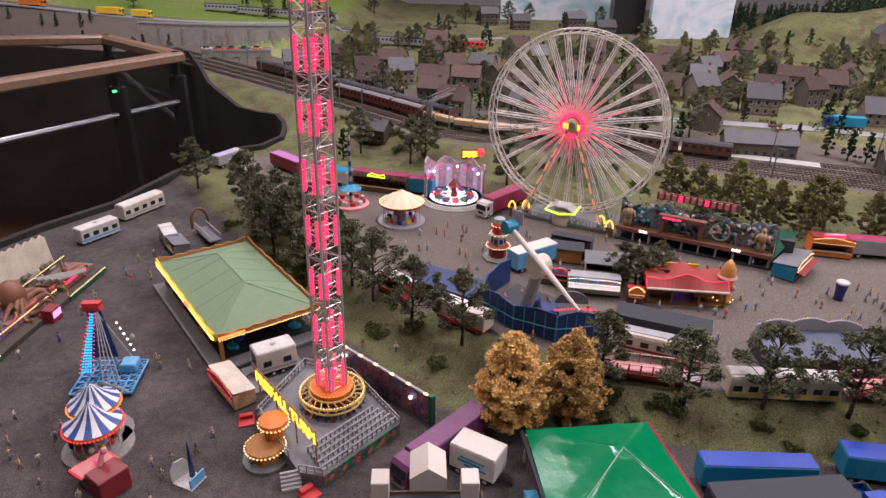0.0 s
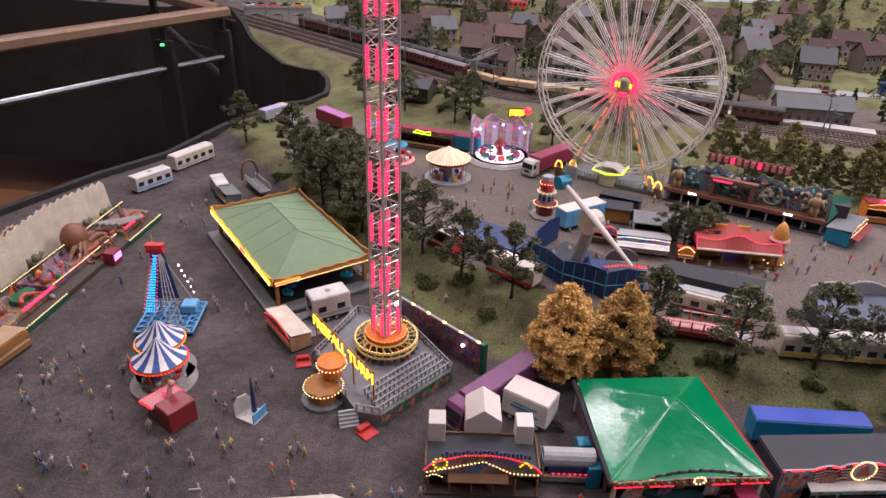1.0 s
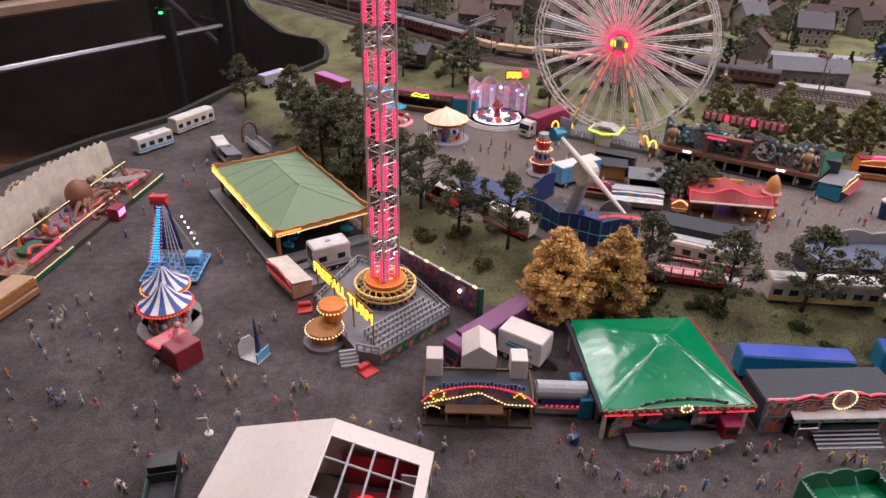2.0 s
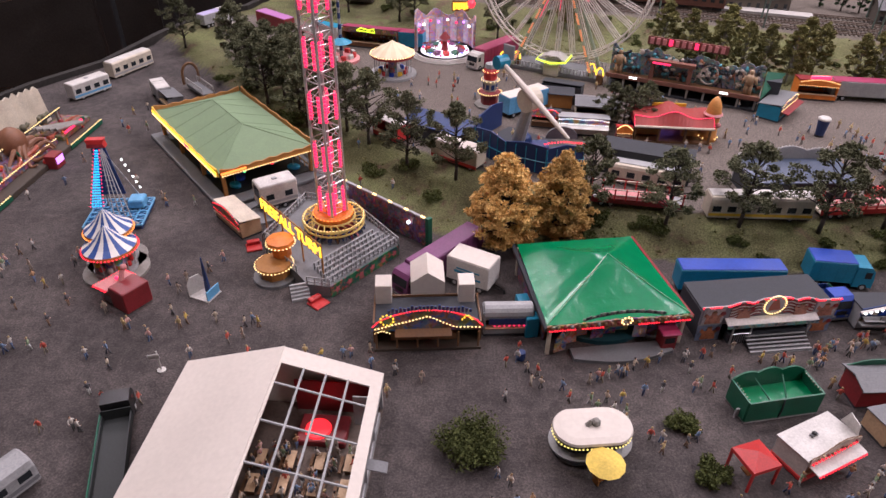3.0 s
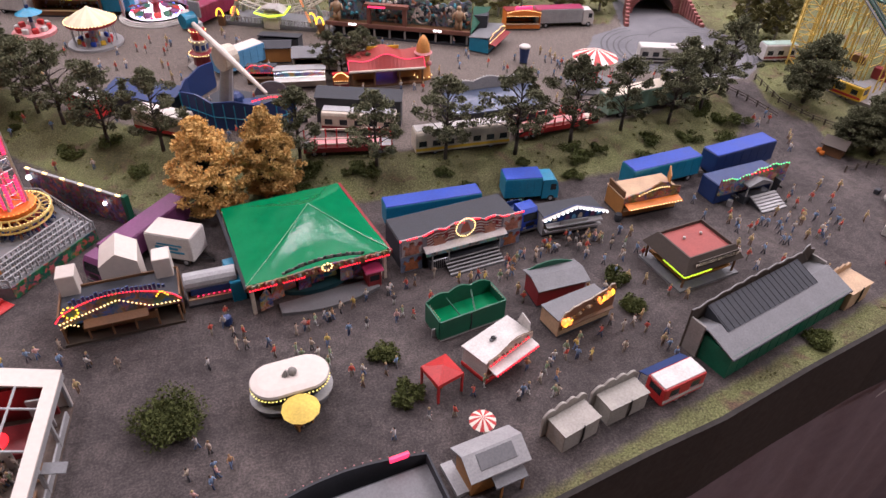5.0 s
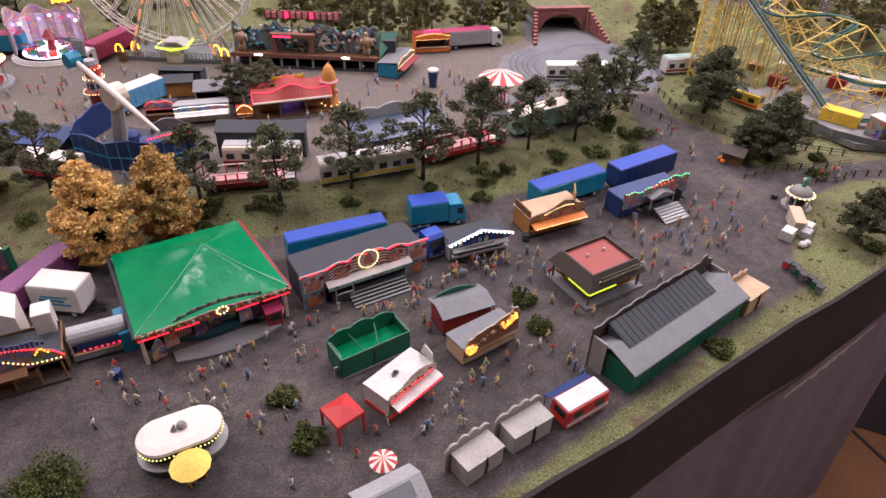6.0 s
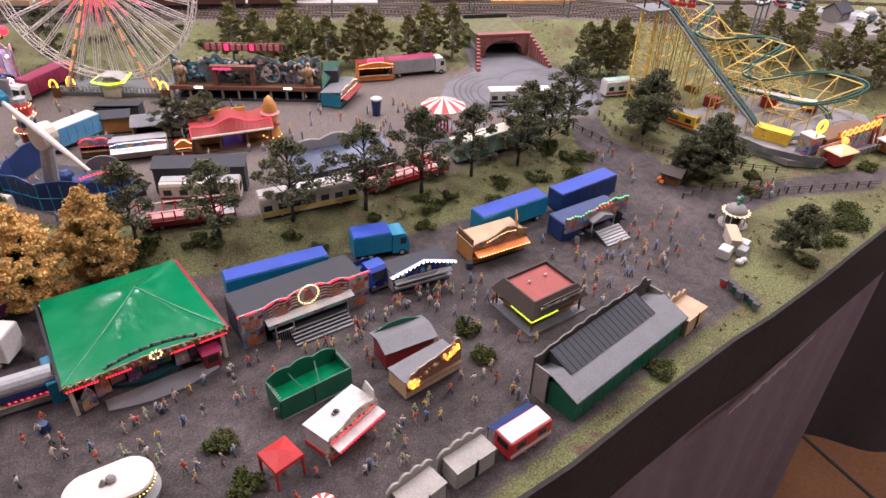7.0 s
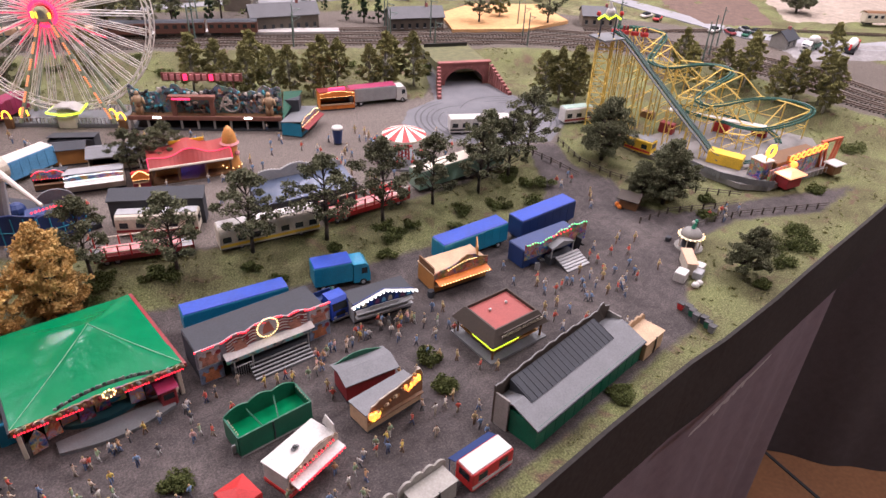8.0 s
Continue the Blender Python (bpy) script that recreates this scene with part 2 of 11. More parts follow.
PLANK.node_tree.nodes["Principled BSDF"].inputs["Specular IOR Level"].default_value = 0.2
DRAPE = mat("grey_purple_drape", (0.155, 0.125, 0.145), 0.9, grain=500)
TILE = mat("brown_floor_tile", (0.24, 0.11, 0.05), 0.5, grain=90, var=0.3, big=6)
CURTAIN = mat("black_curtain_cloth", (0.070, 0.062, 0.066), 0.9, grain=400)
HALLWALL = mat("hall_wall", (0.36, 0.35, 0.36), 0.8)
HALLCEIL = mat("hall_ceiling", (0.62, 0.60, 0.60), 0.9)
RAILWOOD = mat("oak_handrail", (0.20, 0.125, 0.08), 0.4, grain=180)
BARK = mat("bark", (0.045, 0.035, 0.028), 0.9, grain=700, var=0.5)
BIRCH = mat("birch_bark", (0.35, 0.34, 0.30), 0.8, grain=700, var=0.4)
LEAF = foliage("pine_green_foliage", (0.034, 0.040, 0.022), (0.190, 0.195, 0.115))
LEAF2 = foliage("olive_foliage", (0.085, 0.088, 0.030), (0.33, 0.31, 0.13))
LEAF3 = foliage("autumn_foliage", (0.46, 0.26, 0.08), (0.86, 0.60, 0.24))
FIRLEAF = foliage("fir_needles", (0.010, 0.020, 0.012), (0.045, 0.075, 0.035))
BUSH = foliage("bush_foliage", (0.020, 0.028, 0.008), (0.13, 0.15, 0.05))
SKIN = mat("figure_skin", (0.55, 0.33, 0.23), 0.6, bump=0)
SHIRT = cloth_colours("figure_shirts", [(0.20, 0.30, 0.46), (0.55, 0.10, 0.07), (0.68, 0.64, 0.58), (0.62, 0.50, 0.40), (0.50, 0.30, 0.16), (0.62, 0.46, 0.12),
                                        (0.10, 0.10, 0.11), (0.25, 0.33, 0.20), (0.66, 0.40, 0.36), (0.55, 0.52, 0.50), (0.52, 0.44, 0.34), (0.36, 0.28, 0.22)])
TROUSERS = cloth_colours("figure_trousers", [(0.05, 0.07, 0.14), (0.30, 0.26, 0.20), (0.10, 0.10, 0.10), (0.14, 0.20, 0.34), (0.22, 0.14, 0.09), (0.5, 0.5, 0.48),
                                             (0.10, 0.15, 0.26), (0.07, 0.07, 0.08), (0.35, 0.30, 0.25)])
HAIR = cloth_colours("figure_hair", [(0.05, 0.03, 0.02), (0.20, 0.12, 0.05), (0.40, 0.30, 0.15), (0.02, 0.02, 0.02)])
G_RED = glow("red_led", (1.0, 0.025, 0.05), 2.6)
G_PINK = glow("pink_led", (1.0, 0.035, 0.13), 1.9)
G_WARM = glow("warm_bulb", (1.0, 0.68, 0.30), 3.0)
G_YELLOW = glow("yellow_bulb", (1.0, 0.60, 0.05), 2.4)
G_ORANGE = glow("orange_bulb", (1.0, 0.27, 0.05), 2.4)
G_WHITE = glow("white_led", (0.95, 0.97, 1.0), 4.0)
G_CYAN = glow("cyan_led", (0.03, 0.50, 0.95), 1.6)
G_BLUE = glow("blue_led", (0.12, 0.15, 1.0), 4.0)
G_GREEN = glow("green_led", (0.10, 1.0, 0.30), 2.0)
G_LIME = glow("lime_tube", (0.72, 1.0, 0.05), 1.8)
G_PURPLE = glow("violet_led", (0.60, 0.25, 1.0), 2.5)
ART_RED = art("painted_red_scenery", [(0.03, 0.03, 0.06), (0.16, 0.03, 0.04), (0.12, 0.14, 0.24), (0.34, 0.07, 0.06), (0.50, 0.30, 0.20)], 100)
ART_BLUE = art("painted_blue_scenery", [(0.02, 0.03, 0.10), (0.05, 0.12, 0.32), (0.40, 0.25, 0.18), (0.22, 0.05, 0.04), (0.55, 0.50, 0.45)], 90)
ART_GHOST = art("painted_ghost_scenery", [(0.015, 0.015, 0.02), (0.03, 0.10, 0.12), (0.30, 0.28, 0.26), (0.05, 0.26, 0.32), (0.42, 0.32, 0.22)], 85, over=0.25)
ART_SHOW = art("painted_show_front", [(0.06, 0.07, 0.16), (0.16, 0.20, 0.36), (0.42, 0.36, 0.36), (0.45, 0.10, 0.06), (0.62, 0.42, 0.26)], 85)
ART_WOOD = art("painted_brown_front", [(0.05, 0.025, 0.012), (0.16, 0.08, 0.035), (0.30, 0.17, 0.08), (0.10, 0.08, 0.14), (0.40, 0.30, 0.20)], 110)
ART_FLOWER = art("painted_flower_skirt", [(0.006, 0.05, 0.025), (0.01, 0.10, 0.05), (0.02, 0.12, 0.06), (0.35, 0.08, 0.08), (0.02, 0.10, 0.05)], 75)
ART_CAROUSEL = art("painted_rider_backdrop", [(0.40, 0.10, 0.16), (0.60, 0.30, 0.22), (0.25, 0.28, 0.55), (0.65, 0.36, 0.14), (0.70, 0.62, 0.66)], 70, over=0.25)
ART_MUSIC = art("painted_pop_backdrop", [(0.30, 0.34, 0.62), (0.62, 0.40, 0.52), (0.72, 0.66, 0.70), (0.50, 0.58, 0.78), (0.70, 0.30, 0.24)], 80, over=0.2)
MURAL = art("painted_sky_mural", [(0.20, 0.34, 0.36), (0.34, 0.48, 0.52), (0.62, 0.66, 0.70), (0.40, 0.52, 0.60), (0.16, 0.30, 0.22)], 1.6, 0.6, (1, 1, 2.2), 0.0)
STRIPE_BLUE = striped("blue_white_tent_cloth", (0.72, 0.70, 0.66), (0.03, 0.08, 0.28), 10)
STRIPE_RED = striped("red_white_tent_cloth", (0.75, 0.70, 0.60), (0.48, 0.04, 0.04), 9)
STRIPE_PALE = striped("cream_tent_cloth", (0.76, 0.66, 0.46), (0.70, 0.58, 0.38), 10)
HOUSEWALL = mat("plaster_wall", (0.155, 0.13, 0.105), 0.85, grain=300, var=0.35, rnd=0.5)
HOUSEROOF = mat("tile_roof", (0.070, 0.042, 0.036), 0.85, grain=300, var=0.35, rnd=0.5)
SLATE = mat("slate_roof", (0.075, 0.075, 0.08), 0.7, rnd=0.3)
TIMBER = mat("dark_timber", (0.055, 0.042, 0.032), 0.7)

# ---------------------------------------------------------------- mesh tools (centimetres)
CM = 0.01


class Shape:
    """Collects faces in centimetres."""

    def __init__(self):
        self.v, self.f, self.k, self.slot, self.weld = [], [], [], 0, False

    def face(self, pts):
        i = len(self.v)
        self.v += [tuple(p) for p in pts]
        self.f.append(tuple(range(i, i + len(pts))))
        self.k.append(self.slot)

    def rings(self, rings, closed=True, caps=True):
        """Skin between rings of equal length."""
        i, n = len(self.v), len(rings[0])
        for r in rings:
            self.v += [tuple(p) for p in r]
        for a in range(len(rings) - 1):
            for b in range(n if closed else n - 1):
                c = (b + 1) % n
                self.f.append((i + a * n + b, i + a * n + c, i + (a + 1) * n + c, i + (a + 1) * n + b))
                self.k.append(self.slot)
        if caps and closed:
            self.f.append(tuple(i + b for b in range(n - 1, -1, -1)))
            self.f.append(tuple(i + (len(rings) - 1) * n + b for b in range(n)))
            self.k += [self.slot, self.slot]
        return self

    def box(self, x0, y0, z0, x1, y1, z1, ch=0.0):
        """A box, its edges taken off by ch."""
        if ch <= 0:
            q = [(x0, y0), (x1, y0), (x1, y1), (x0, y1)]
            return self.rings([[(*p, z0) for p in q], [(*p, z1) for p in q]])

        def oct_ring(d, z):
            a, b, c, e = x0 + d, x1 - d, y0 + d, y1 - d
            return [(a + ch, c, z), (b - ch, c, z), (b, c + ch, z), (b, e - ch, z), (b - ch, e, z), (a + ch, e, z), (a, e - ch, z), (a, c + ch, z)]
        return self.rings([oct_ring(ch, z0), oct_ring(0, z0 + ch), oct_ring(0, z1 - ch), oct_ring(ch, z1)])

    def prism(self, pts, z0, z1):
        return self.rings([[(x, y, z0) for x, y in pts], [(x, y, z1) for x, y in pts]])

    def wall(self, pts, y0, y1):
        """A plate cut to an outline of (x, z), from y0 to y1."""
        return self.rings([[(x, y1, z) for x, z in pts], [(x, y0, z) for x, z in pts]])

    def cyl(self, p, q, r0, r1=None, n=8, caps=True):
        p, q = Vector(p), Vector(q)
        d = q - p
        if d.length < 1e-6:
            return self
        m = d.to_track_quat("Z", "Y").to_matrix()
        r1 = r0 if r1 is None else r1
        ring = [m @ Vector((math.cos(2 * math.pi * i / n), math.sin(2 * math.pi * i / n), 0)) for i in range(n)]
        return self.rings([[p + r0 * u for u in ring], [q + r1 * u for u in ring]], caps=caps)

    def path(self, pts, r, n=5, close=False):
        """A bent tube of even thickness, or of one radius a point."""
        pts = [Vector(p) for p in pts]
        m = len(pts)
        rr = r if isinstance(r, (list, tuple)) else [r] * m
        side = None
        rings = []
        for i, p in enumerate(pts):
            a = pts[i - 1] if i or close else pts[i]
            b = pts[(i + 1) % m] if i < m - 1 or close else pts[i]
            d = b - a
            if d.length < 1e-6:
                d = Vector((0, 0, 1))
            d.normalize()
            if side is None:
                side = d.orthogonal().normalized()
            else:
                side = side - d * side.dot(d)
                side = side.normalized() if side.length > 1e-4 else d.orthogonal().normalized()
            up = d.cross(side)
            rings.append([p + rr[i] * (math.cos(2 * math.pi * k / n) * side + math.sin(2 * math.pi * k / n) * up) for k in range(n)])
        if close:
            rings.append(rings[0])
        return self.rings(rings, caps=not close)

    def lathe(self, prof, n=16, c=(0, 0, 0), squash=1.0):
        """Turn a profile of (radius, z) round the upright through c."""
        return self.rings([[(c[0] + r * math.cos(2 * math.pi * i / n), c[1] + squash * r * math.sin(2 * math.pi * i / n), c[2] + z) for i in range(n)] for r, z in prof])

    def ball(self, c, r, n=6, m=4, squash=1.0):
        return self.lathe([(max(0.02 * r, r * math.sin(math.pi * j / m)), -squash * r * math.cos(math.pi * j / m)) for j in range(m + 1)], n, c)

    def bulb(self, c, r):
        """A small lamp: six corners."""
        x, y, z = c
        i = len(self.v)
        self.v += [(x + r, y, z), (x - r, y, z), (x, y + r, z), (x, y - r, z), (x, y, z + r), (x, y, z - r)]
        for t in ((0, 2, 4), (2, 1, 4), (1, 3, 4), (3, 0, 4), (2, 0, 5), (1, 2, 5), (3, 1, 5), (0, 3, 5)):
            self.f.append(tuple(i + j for j in t))
            self.k.append(self.slot)

    def bulbs(self, pts, step, r):
        """Lamps along a line, step apart."""
        for a, b in zip(pts, pts[1:]):
            a, b = Vector(a), Vector(b)
            n = max(1, round((b - a).length / step))
            for i in range(n):
                self.bulb(a.lerp(b, (i + 0.5) / n), r)
        return self

    def turned(self, m):
        self.v = [tuple(m @ Vector(p)) for p in self.v]
        return self

    def add(self, other, m=None):
        i = len(self.v)
        self.v += [tuple(m @ Vector(p)) for p in other.v] if m else other.v
        self.f += [tuple(i + j for j in f) for f in other.f]
        self.k += [self.slot] * len(other.f)
        return self

    def mesh(self, name, mats, smooth=False):
        d = bpy.data.meshes.new(name)
        d.from_pydata([(x * CM, y * CM, z * CM) for x, y, z in self.v], [], self.f)
        for m in mats if isinstance(mats, (list, tuple)) else [mats]:
            d.materials.append(m)
        d.polygons.foreach_set("material_index", self.k)
        if smooth:
            d.polygons.foreach_set("use_smooth", [True] * len(self.f))
        if self.weld:
            b = bmesh.new()
            b.from_mesh(d)
            bmesh.ops.remove_doubles(b, verts=b.verts, dist=1e-5)
            b.to_mesh(d)
            b.free()
        d.update()
        return d


def cmat(x, y, z=0.0, rz=0.0, rx=0.0, ry=0.0):
    """A pose from centimetres and degrees."""
    return pose(x * CM, y * CM, z * CM, rx, ry, rz)


def turn(rx=0.0, ry=0.0, rz=0.0, at=(0, 0, 0)):
    return Matrix.Translation(at) @ Euler([radians(a) for a in (rx, ry, rz)]).to_matrix().to_4x4()


def thing(name, m, label, category, group="", kind=""):
    """An Empty at the base of a thing with parts."""
    ob = new(name)
    ob.empty_display_size = 0.01
    ob.matrix_basis = m
    return tagged(ob, label, category, group, kind)


STUFF = {"lamp_strip", "edge_lamp", "goods_on_shelf", "light_string", "lamp_row", "sleeper_bed", "rim_bulb", "roof_lettering", "carved_relief", "queue_rail", "platform_rail", "base_fence", "rim_ties", "rim_bulbs", "stanchion", "wall_rib", "side_ribs", "lattice_bracing", "support_bent"}


def part(name, shape, mats, parent, label="", smooth=False):
    ob = new(name, shape.mesh(name, mats, smooth))
    ob.parent = parent
    if name in STUFF:
        ob["kind"] = "stuff"
    if label:
        ob["label"] = label
    return ob


def whole(name, shape, mats, m, label, category, group="", kind="", smooth=False):
    """A thing that is one mesh."""
    ob = new(name, shape.mesh(name, mats, smooth))
    ob.matrix_basis = m
    return tagged(ob, label, category, group, kind)


def S():
    return Shape()


def ramp1(v, pts):
    """Straight-line table."""
    if v <= pts[0][0]:
        return pts[0][1]
    for (a, p), (b, q) in zip(pts, pts[1:]):
        if v <= b:
            return p + (q - p) * (v - a) / (b - a)
    return pts[-1][1]

# ---------------------------------------------------------------- the landscape sheet
FRONT = [(-120, 0), (0, 12), (30, 17), (51, 21.5), (60.4, 23.2), (74, 26.8), (90, 30.6), (98, 32), (112, 35.2), (122.3, 37.9), (132.3, 40.4), (145, 43.5), (157, 46.5), (200, 58), (300, 88)]
PIT_NEAR = [(-112, 50), (-105, 80), (-96, 107), (-87, 128), (-78, 143), (-72, 163), (-62, 180), (-55.5, 184), (-52, 194)]
PIT_FAR = [(-330, 306), (-122, 301), (-101, 262), (-84, 240.5), (-76, 229), (-68, 224), (-61, 221), (-56, 212), (-53.5, 203), (-52, 194)]
LOWER = [(-120, 0), (30, 17.4), (44, 21.4), (60, 25.8), (75, 29.6), (88, 33.4), (97, 35.5), (101, 42), (107, 47), (110, 52), (126, 54.5), (143, 50), (160, 54), (140, 58), (118, 61), (113, 66),
         (116, 76), (112, 84), (114, 92), (108, 94), (104, 86), (100, 76), (88, 70.5), (70, 69.5), (50, 68), (30, 71), (10, 74), (1, 76), (-9, 86), (-20, 97), (-36, 117), (-50, 135),
         (-62, 150), (-68, 160), (-75, 165), (-115, 90)]
UPPER = [(-60, 178), (-50, 145), (-28, 122), (-11, 105), (4, 94), (24, 84.5), (40, 80), (57, 79), (70, 81), (87, 83), (100, 90), (108, 93), (114, 92), (126, 104), (122, 118),
         (117, 134), (106, 134), (100, 126), (86, 128), (60, 133), (40, 146), (15, 152), (-8, 158), (-30, 168), (-45, 180)]
ROAD = [(88, 113), (92, 102), (100, 95), (113, 93), (124, 101), (126, 108), (121, 118), (118, 141), (109, 143), (102, 124), (93, 120)]
TRACK = [(-150, 310), (-86, 258), (-40, 219), (-8, 190), (15, 182), (56, 171.5), (105, 156), (116, 151), (141, 143), (161, 129), (176, 112), (185, 91), (192, 70), (205, 30)]
FARSIDE = TRACK + [(420, 30), (420, 620), (-330, 620), (-330, 310)]
RIDGE = [(-70, 168), (-45, 131), (-25, 113), (-11, 101), (4, 90), (24, 81), (40, 77), (57, 76), (70, 78), (87, 80), (100, 87), (112, 98), (400, 104)]


def inside(px, py, poly):
    """Signed distance to an outline, in centimetres: positive inside."""
    best = np.full(px.shape, 1e9)
    odd = np.zeros(px.shape, bool)
    for (ax, ay), (bx, by) in zip(poly, poly[1:] + poly[:1]):
        dx, dy = bx - ax, by - ay
        t = np.clip(((px - ax) * dx + (py - ay) * dy) / (dx * dx + dy * dy), 0, 1)
        best = np.minimum(best, np.hypot(px - ax - t * dx, py - ay - t * dy))
        if ay != by:
            odd ^= ((ay > py) != (by > py)) & (px < dx * (py - ay) / dy + ax)
    return np.where(odd, best, -best)


def sstep(t):
    t = np.clip(t, 0, 1)
    return t * t * (3 - 2 * t)


HILLS = [(168, 366, 26, 13), (215, 362, 40, 20), (-250, 430, 90, 22), (-150, 470, 60, 14), (290, 300, 70, 10)]


def ground_z(px, py):
    """The height of the landscape, in centimetres."""
    px, py = np.asarray(px, float), np.asarray(py, float)
    ridge = np.interp(px, [p[0] for p in RIDGE], [p[1] for p in RIDGE])
    wide = np.where(px > 100, 26.0, 10.0)
    z = 2.2 * sstep((py - ridge + wide - 1) / wide)
    far = inside(px, py, FARSIDE)
    bank = 3.6 * sstep((far + 13) / 10)
    trench = (px > 106) & (px < 118.5) & (py > 120) & (py < 152)
    z = z + np.where(trench, 0, bank) + 0.022 * np.maximum(0, far - 30)
    brow = np.interp(px, [-330, -165, -150, -60], [330, 330, 334, 340])
    run = np.interp(px, [-330, -165, -150, -60], [24, 20, 4, 4])
    z = z + 9.5 * sstep((py - brow + run) / run) * sstep((-48 - px) / 26)
    for hx, hy, hr, hz in HILLS:
        z = z + hz * np.exp(-((px - hx) ** 2 + (py - hy) ** 2) / (2 * (hr * 0.6) ** 2))
    return z


def gz(x, y):
    return float(ground_z(np.array([x]), np.array([y]))[0])


def landscape():
    xs = np.concatenate([np.arange(-330, -112, 8.0), np.arange(-112, 150, 1.25), np.arange(150, 232, 2.5), np.arange(235, 420, 8.0)])
    n1, n2 = 150, 84
    low = np.interp(xs, [p[0] for p in FRONT], [p[1] for p in FRONT])
    near = np.where(xs < -52, np.interp(xs, [p[0] for p in PIT_NEAR], [p[1] for p in PIT_NEAR]), 194)
    farr = np.where(xs < -52, np.interp(xs, [p[0] for p in PIT_FAR], [p[1] for p in PIT_FAR]), 194)
    rows = [low + (near - low) * j / (n1 - 1) for j in range(n1)] + [farr + (560 - farr) * (j / (n2 - 1)) ** 1.15 for j in range(n2)]
    Y = np.array(rows)
    X = np.repeat(xs[None, :], len(rows), 0)
    lower, upper, road = inside(X, Y, LOWER), inside(X, Y, UPPER), inside(X, Y, ROAD)
    far = inside(X, Y, FARSIDE)
    Z = ground_z(X, Y)
    paved = np.maximum(lower, upper)
    rough = np.array([noise.noise((x * 0.18, y * 0.18, 0)) for x, y in zip(X.ravel(), Y.ravel())]).reshape(X.shape)
    rough2 = np.array([noise.noise((x * 0.7, y * 0.7, 3)) for x, y in zip(X.ravel(), Y.ravel())]).reshape(X.shape)
    Z = Z + np.where(paved < 0, 0.30 * rough + 0.16 * rough2, 0) * sstep(-paved / 3)
    nr, nc = X.shape
    verts = np.stack([X, Y, Z], -1).reshape(-1, 3) * CM
    faces = []
    for j in range(nr - 1):
        for i in range(nc - 1):
            if j == n1 - 1 and xs[i] < -53.5:
                continue
            if j < n1 - 1 and xs[i] < -112:
                continue
            faces.append((j * nc + i, j * nc + i + 1, (j + 1) * nc + i + 1, (j + 1) * nc + i))
    d = bpy.data.meshes.new("ground")
    d.from_pydata(verts.tolist(), [], faces)
    d.polygons.foreach_set("use_smooth", [True] * len(faces))
    sandy = np.array([noise.noise((x * 0.016, y * 0.016, 7)) for x, y in zip(X.ravel(), Y.ravel())])
    for name, val in (("grass", 0.5 - paved / 1.6), ("upper", 0.5 + upper / 3), ("road", 0.5 + road / 1.2), ("ballast", np.minimum(0.5 + (far + 1) / 2, 0.5 + (40 - far) / 4)),
                      ("sand", np.where(far > 28, 0, -1) + 0.5 + 0 * far), ("lush", 0.5 + np.minimum((-70 - X) / 20, (Y - 303) / 8))):
        a = d.attributes.new(name, "FLOAT", "POINT")
        v = np.clip(val, 0, 1).ravel()
        if name == "sand":
            v = np.where(far.ravel() > 28, np.clip(0.04 + sandy * 0.8, 0, 1), 0)
        if name == "ballast":
            tr = (X > 104) & (X < 121) & (Y > 120) & (Y < 149)
            v = np.where(tr.ravel(), 0, v)
        a.data.foreach_set("value", v.astype(np.float32))
    d.materials.append(GROUND)
    d.update()
    return tagged(new("ground", d), "gravel fairground, moss turf banks, ballast and asphalt of a model landscape", "ground", kind="structure")


landscape()


def board_along(name, pts, top, bottom, thick, material, label):
    """An upright board that follows a line of (x, y); top may be a function."""
    s = S()
    left, right = [], []
    for i, (x, y) in enumerate(pts):
        a, b = pts[max(0, i - 1)], pts[min(len(pts) - 1, i + 1)]
        d = Vector((b[0] - a[0], b[1] - a[1]))
        d.normalize()
        left.append((x, y))
        right.append((x + d.y * thick, y - d.x * thick))
    rings = []
    for (ax, ay), (bx, by) in zip(left, right):
        t = top(ax, ay) if callable(top) else top
        rings.append([(ax, ay, bottom), (bx, by, bottom), (bx, by, t), (ax, ay, t)])
    s.rings(rings)
    return whole(name, s, material, Matrix(), label, "board", kind="structure")


def dense(pts, step=4.0):
    out = []
    for (ax, ay), (bx, by) in zip(pts, pts[1:]):
        n = max(1, int(math.hypot(bx - ax, by - ay) / step))
        out += [(ax + (bx - ax) * i / n, ay + (by - ay) * i / n) for i in range(n)]
    return out + [pts[-1]]


board_along("fascia_board", FRONT, 0.4, -13.4, 0.55, PLANK, "black painted wooden fascia board along the layout edge")
# the same line, a hand lower and set back: hanging cloth in folds


def folds(name, line, top, bottom, depth, seed, material, label):
    """Cloth hung along a line: one skin with soft vertical folds that widen downwards."""
    rows = []
    for j in range(8):
        f = j / 7
        row = []
        for i, (x, y) in enumerate(line):
            w = math.sin(i * 0.31 + seed) + 0.6 * math.sin(i * 0.77 + 2 * seed) + 0.3 * math.sin(i * 0.13 + 3 * f)
            row.append((x + 0.2 * w * f, y + 1.0 - depth * w * (0.25 + 0.75 * f), top + (bottom - top) * f))
        rows.append(row)
    back = [[(x, y + 0.25, z) for x, y, z in row] for row in rows]
    s = S().rings(rows, closed=False).rings(back[::-1], closed=False)
    s.weld = True
    return whole(name, s, material, Matrix(), label, "drape", kind="structure", smooth=True)


